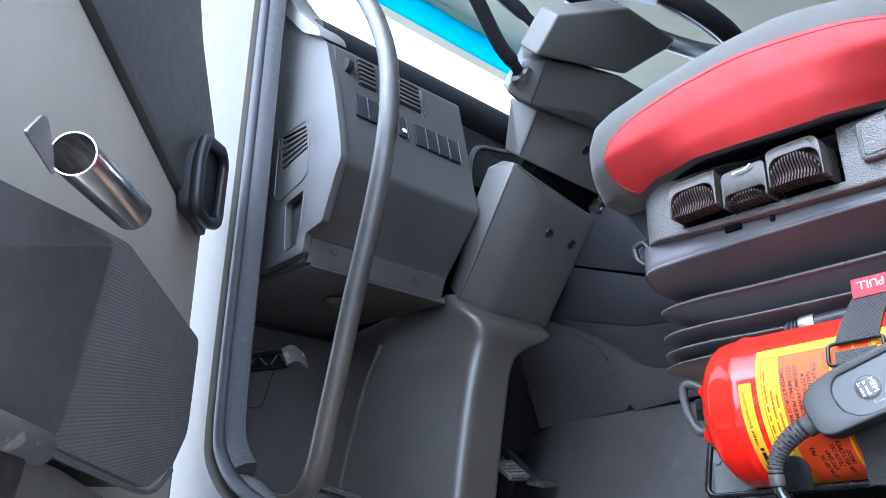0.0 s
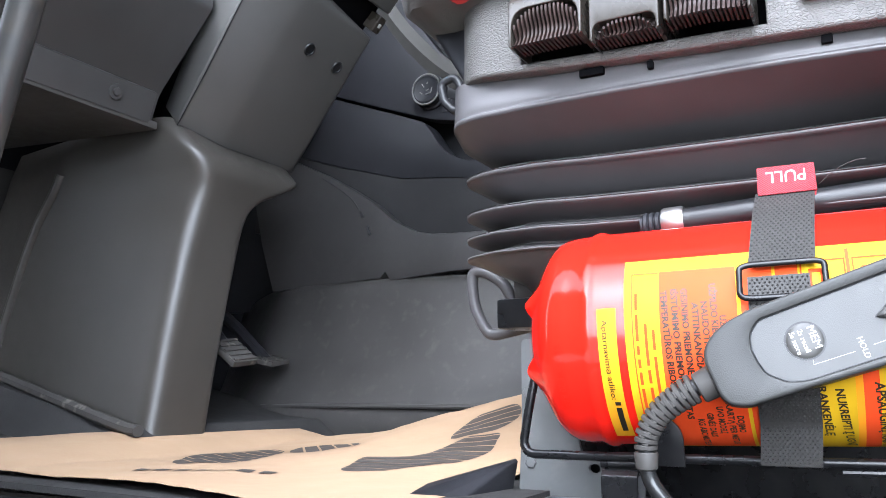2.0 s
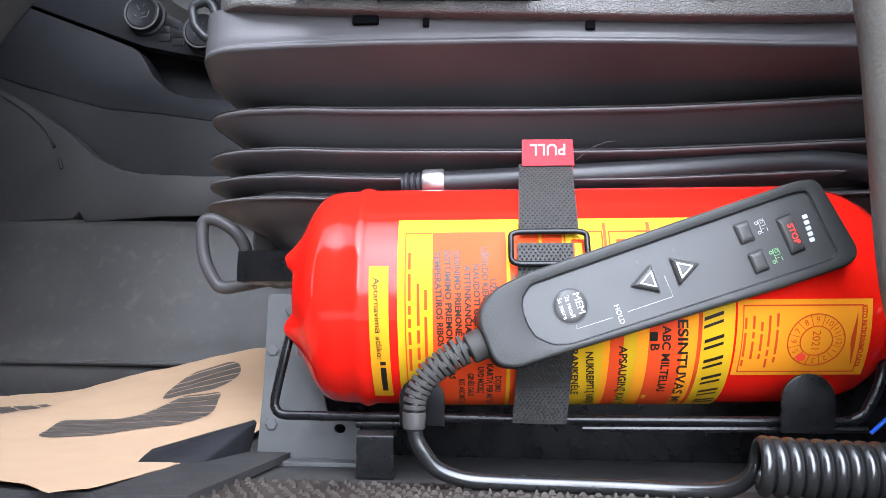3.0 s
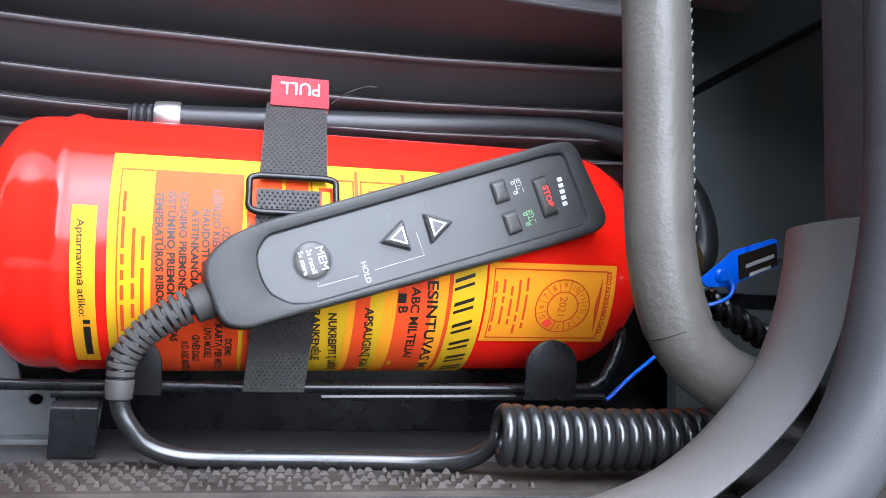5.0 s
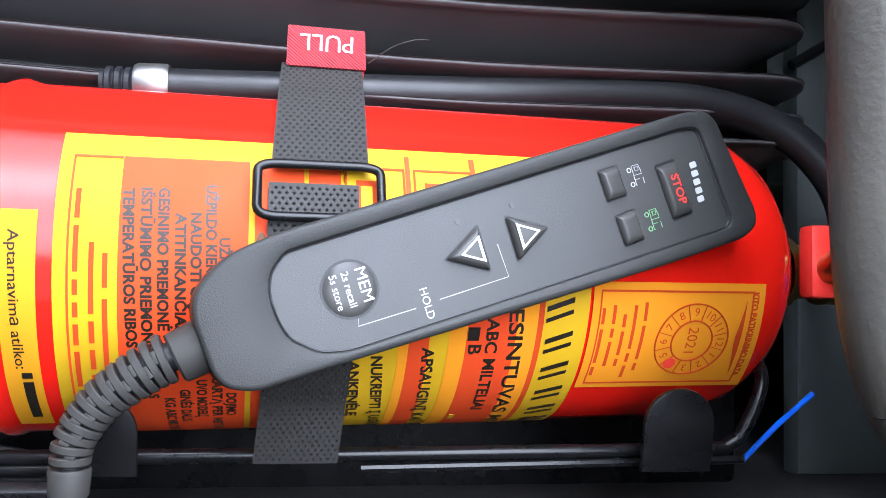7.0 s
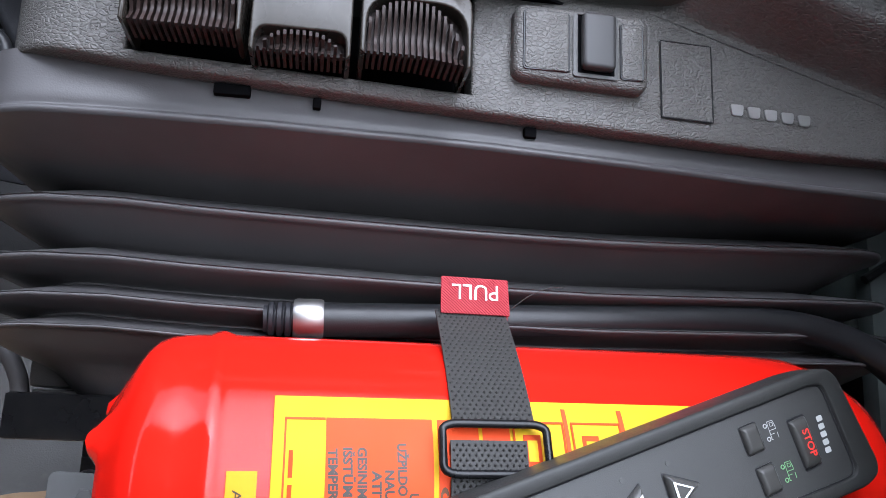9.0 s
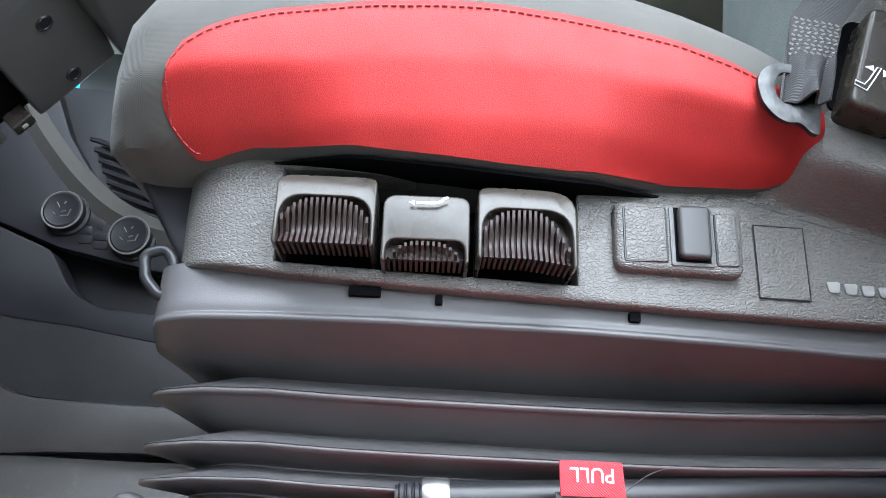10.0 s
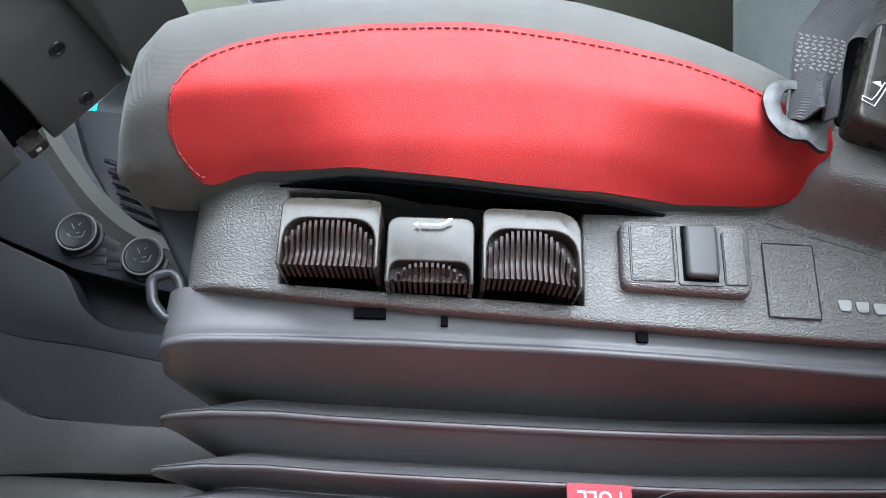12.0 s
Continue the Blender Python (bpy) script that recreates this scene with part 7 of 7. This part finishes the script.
# ---- kraft paper foot mat ----
paper = thing("paper_mat", "crumpled brown kraft paper foot mat with printed soles", "paper mat")
NEAR_Z = [(-0.655, 0.021), (-0.585, 0.013), (-0.514, 0.001), (-0.411, -0.003), (-0.30, 0.0), (-0.242, -0.002), (-0.159, -0.005), (-0.06, -0.010)]
FAR_Z = [(-0.66, 0.026), (-0.575, 0.022), (-0.56, 0.006), (-0.49, 0.006), (-0.383, 0.020), (-0.304, 0.041), (-0.236, 0.057), (-0.155, 0.075), (-0.05, 0.085)]


def paper_z(x, y):
    """Height of the paper: flat by the sill, rising steeply to its far edge."""
    lo, hi = table(x, NEAR_Z), table(x, FAR_Z)
    v = min(max((y - 0.26) / 0.54, 0), 1)
    w = min(max((y - 0.26) / 0.26, 0), 1)
    main = lo + (hi - lo) * v ** 3.2 - 0.005 * math.sin(v * math.pi)
    left = lo + (0.024 - lo) * w ** 1.4
    b = min(max((x + 0.60) / 0.09, 0), 1)
    return left + (main - left) * b + 0.0035 * noise.noise((x * 11, y * 9, 0.3)) * v + 0.0015 * noise.noise((x * 34, y * 30, 2.3))


def paper_at(x, v):
    far = table(x, [(-0.66, 0.29), (-0.64, 0.45), (-0.62, 0.525), (-0.575, 0.53), (-0.560, 0.80), (-0.30, 0.805), (-0.06, 0.80)])
    near = table(x, [(-0.66, 0.262), (-0.62, 0.258), (-0.4, 0.262), (-0.1, 0.235), (-0.075, 0.215), (-0.06, 0.235)])
    y = near + (far - near) * v
    return Vector((x, y, paper_z(x, y)))


part("sheet", sheet(paper_at, span(-0.66, -0.578, 12) + span(-0.575, -0.56, 4) + span(-0.55, -0.06, 70), span(0, 1, 40), 0.0006), PAPER, paper)


def clip(poly, n, d, keep):
    """The part of a polygon on one side of the line n . p = d."""
    out = []
    for a, b in zip(poly, poly[1:] + poly[:1]):
        fa, fb = (a.dot(n) - d) * keep, (b.dot(n) - d) * keep
        if fa >= 0:
            out.append(a)
        if fa * fb < 0:
            out.append(a.lerp(b, fa / (fa - fb)))
    return out


def sole(outline, angle, pitch, gap):
    """Dark bands that fill a printed sole, parted by thin lines of bare paper."""
    poly = spline([(x, y, 0) for x, y in outline], 4, True)
    poly = [Vector((p.x, p.y)) for p in poly]
    n = Vector((math.cos(radians(angle)), math.sin(radians(angle))))
    lo, hi = min(p.dot(n) for p in poly), max(p.dot(n) for p in poly)
    axis = Vector((-n.y, n.x))
    bm = bmesh.new()
    d = lo + gap / 2
    while d < hi - gap:
        rows = []
        for e in (0.0, 0.33, 0.67, 1.0):
            q = d + (min(pitch, hi - d) - gap) * e
            cut = [p.dot(axis) for p in clip(clip(poly, n, q - 0.0006, 1), n, q + 0.0006, -1)]
            if not cut:
                continue
            a0, a1 = min(cut), max(cut)
            spots = [n * q + axis * (a0 + (a1 - a0) * k / 26) for k in range(27)]
            rows.append([bm.verts.new((p.x, p.y, paper_z(p.x, p.y) + 0.0011)) for p in spots])
        for r0, r1 in zip(rows, rows[1:]):
            for k in range(26):
                bm.faces.new((r0[k], r0[k + 1], r1[k + 1], r1[k]))
        d += pitch
    part("sole_print", bm, PAPER_INK, paper, "dark striped sole print", 80)


sole([(-0.448, 0.436), (-0.486, 0.493), (-0.503, 0.548), (-0.493, 0.583), (-0.479, 0.614), (-0.442, 0.621), (-0.416, 0.571), (-0.395, 0.522), (-0.388, 0.487), (-0.415, 0.455)], 70, 0.021, 0.003)
sole([(-0.422, 0.610), (-0.439, 0.648), (-0.431, 0.685), (-0.398, 0.692), (-0.345, 0.660), (-0.337, 0.634), (-0.371, 0.622)], 40, 0.020, 0.003)
sole([(-0.224, 0.445), (-0.250, 0.509), (-0.252, 0.540), (-0.207, 0.557), (-0.194, 0.612), (-0.186, 0.655), (-0.151, 0.665), (-0.139, 0.636), (-0.130, 0.597), (-0.131, 0.563), (-0.150, 0.521), (-0.175, 0.475), (-0.197, 0.450)], 103, 0.022, 0.0028)
sole([(-0.211, 0.656), (-0.220, 0.711), (-0.212, 0.746), (-0.191, 0.761), (-0.168, 0.764), (-0.152, 0.739), (-0.147, 0.709), (-0.157, 0.679), (-0.183, 0.663)], 118, 0.020, 0.0028)
pb = bmesh.new()
for i in range(7):
    x, y = -0.415 + 0.024 * i, 0.350 + 0.004 * i
    pb.faces.new([pb.verts.new((p, q, paper_z(p, q) + 0.0014)) for p, q in ((x, y), (x + 0.016, y + 0.002), (x + 0.010, y + 0.020), (x - 0.006, y + 0.018))])
part("print_bar", pb, PAPER_INK, paper, "", 80)
rest_on(paper, -0.3, 0.3, -0.02)
wedge = thing("trim_wedge", "black plastic trim wedge between floor and cradle", "trim")
part("wedge", hull([(-0.092, 0.345, -0.0205), (-0.052, 0.352, -0.0205), (-0.036, 0.442, -0.0205), (-0.122, 0.420, -0.0205), (-0.090, 0.350, -0.011), (-0.064, 0.356, -0.012), (-0.052, 0.368, -0.012), (-0.036, 0.440, -0.004), (-0.030, 0.446, 0.014), (-0.034, 0.446, 0.014), (-0.110, 0.420, -0.009)], 0.002), PLASTIC_DARK, wedge)
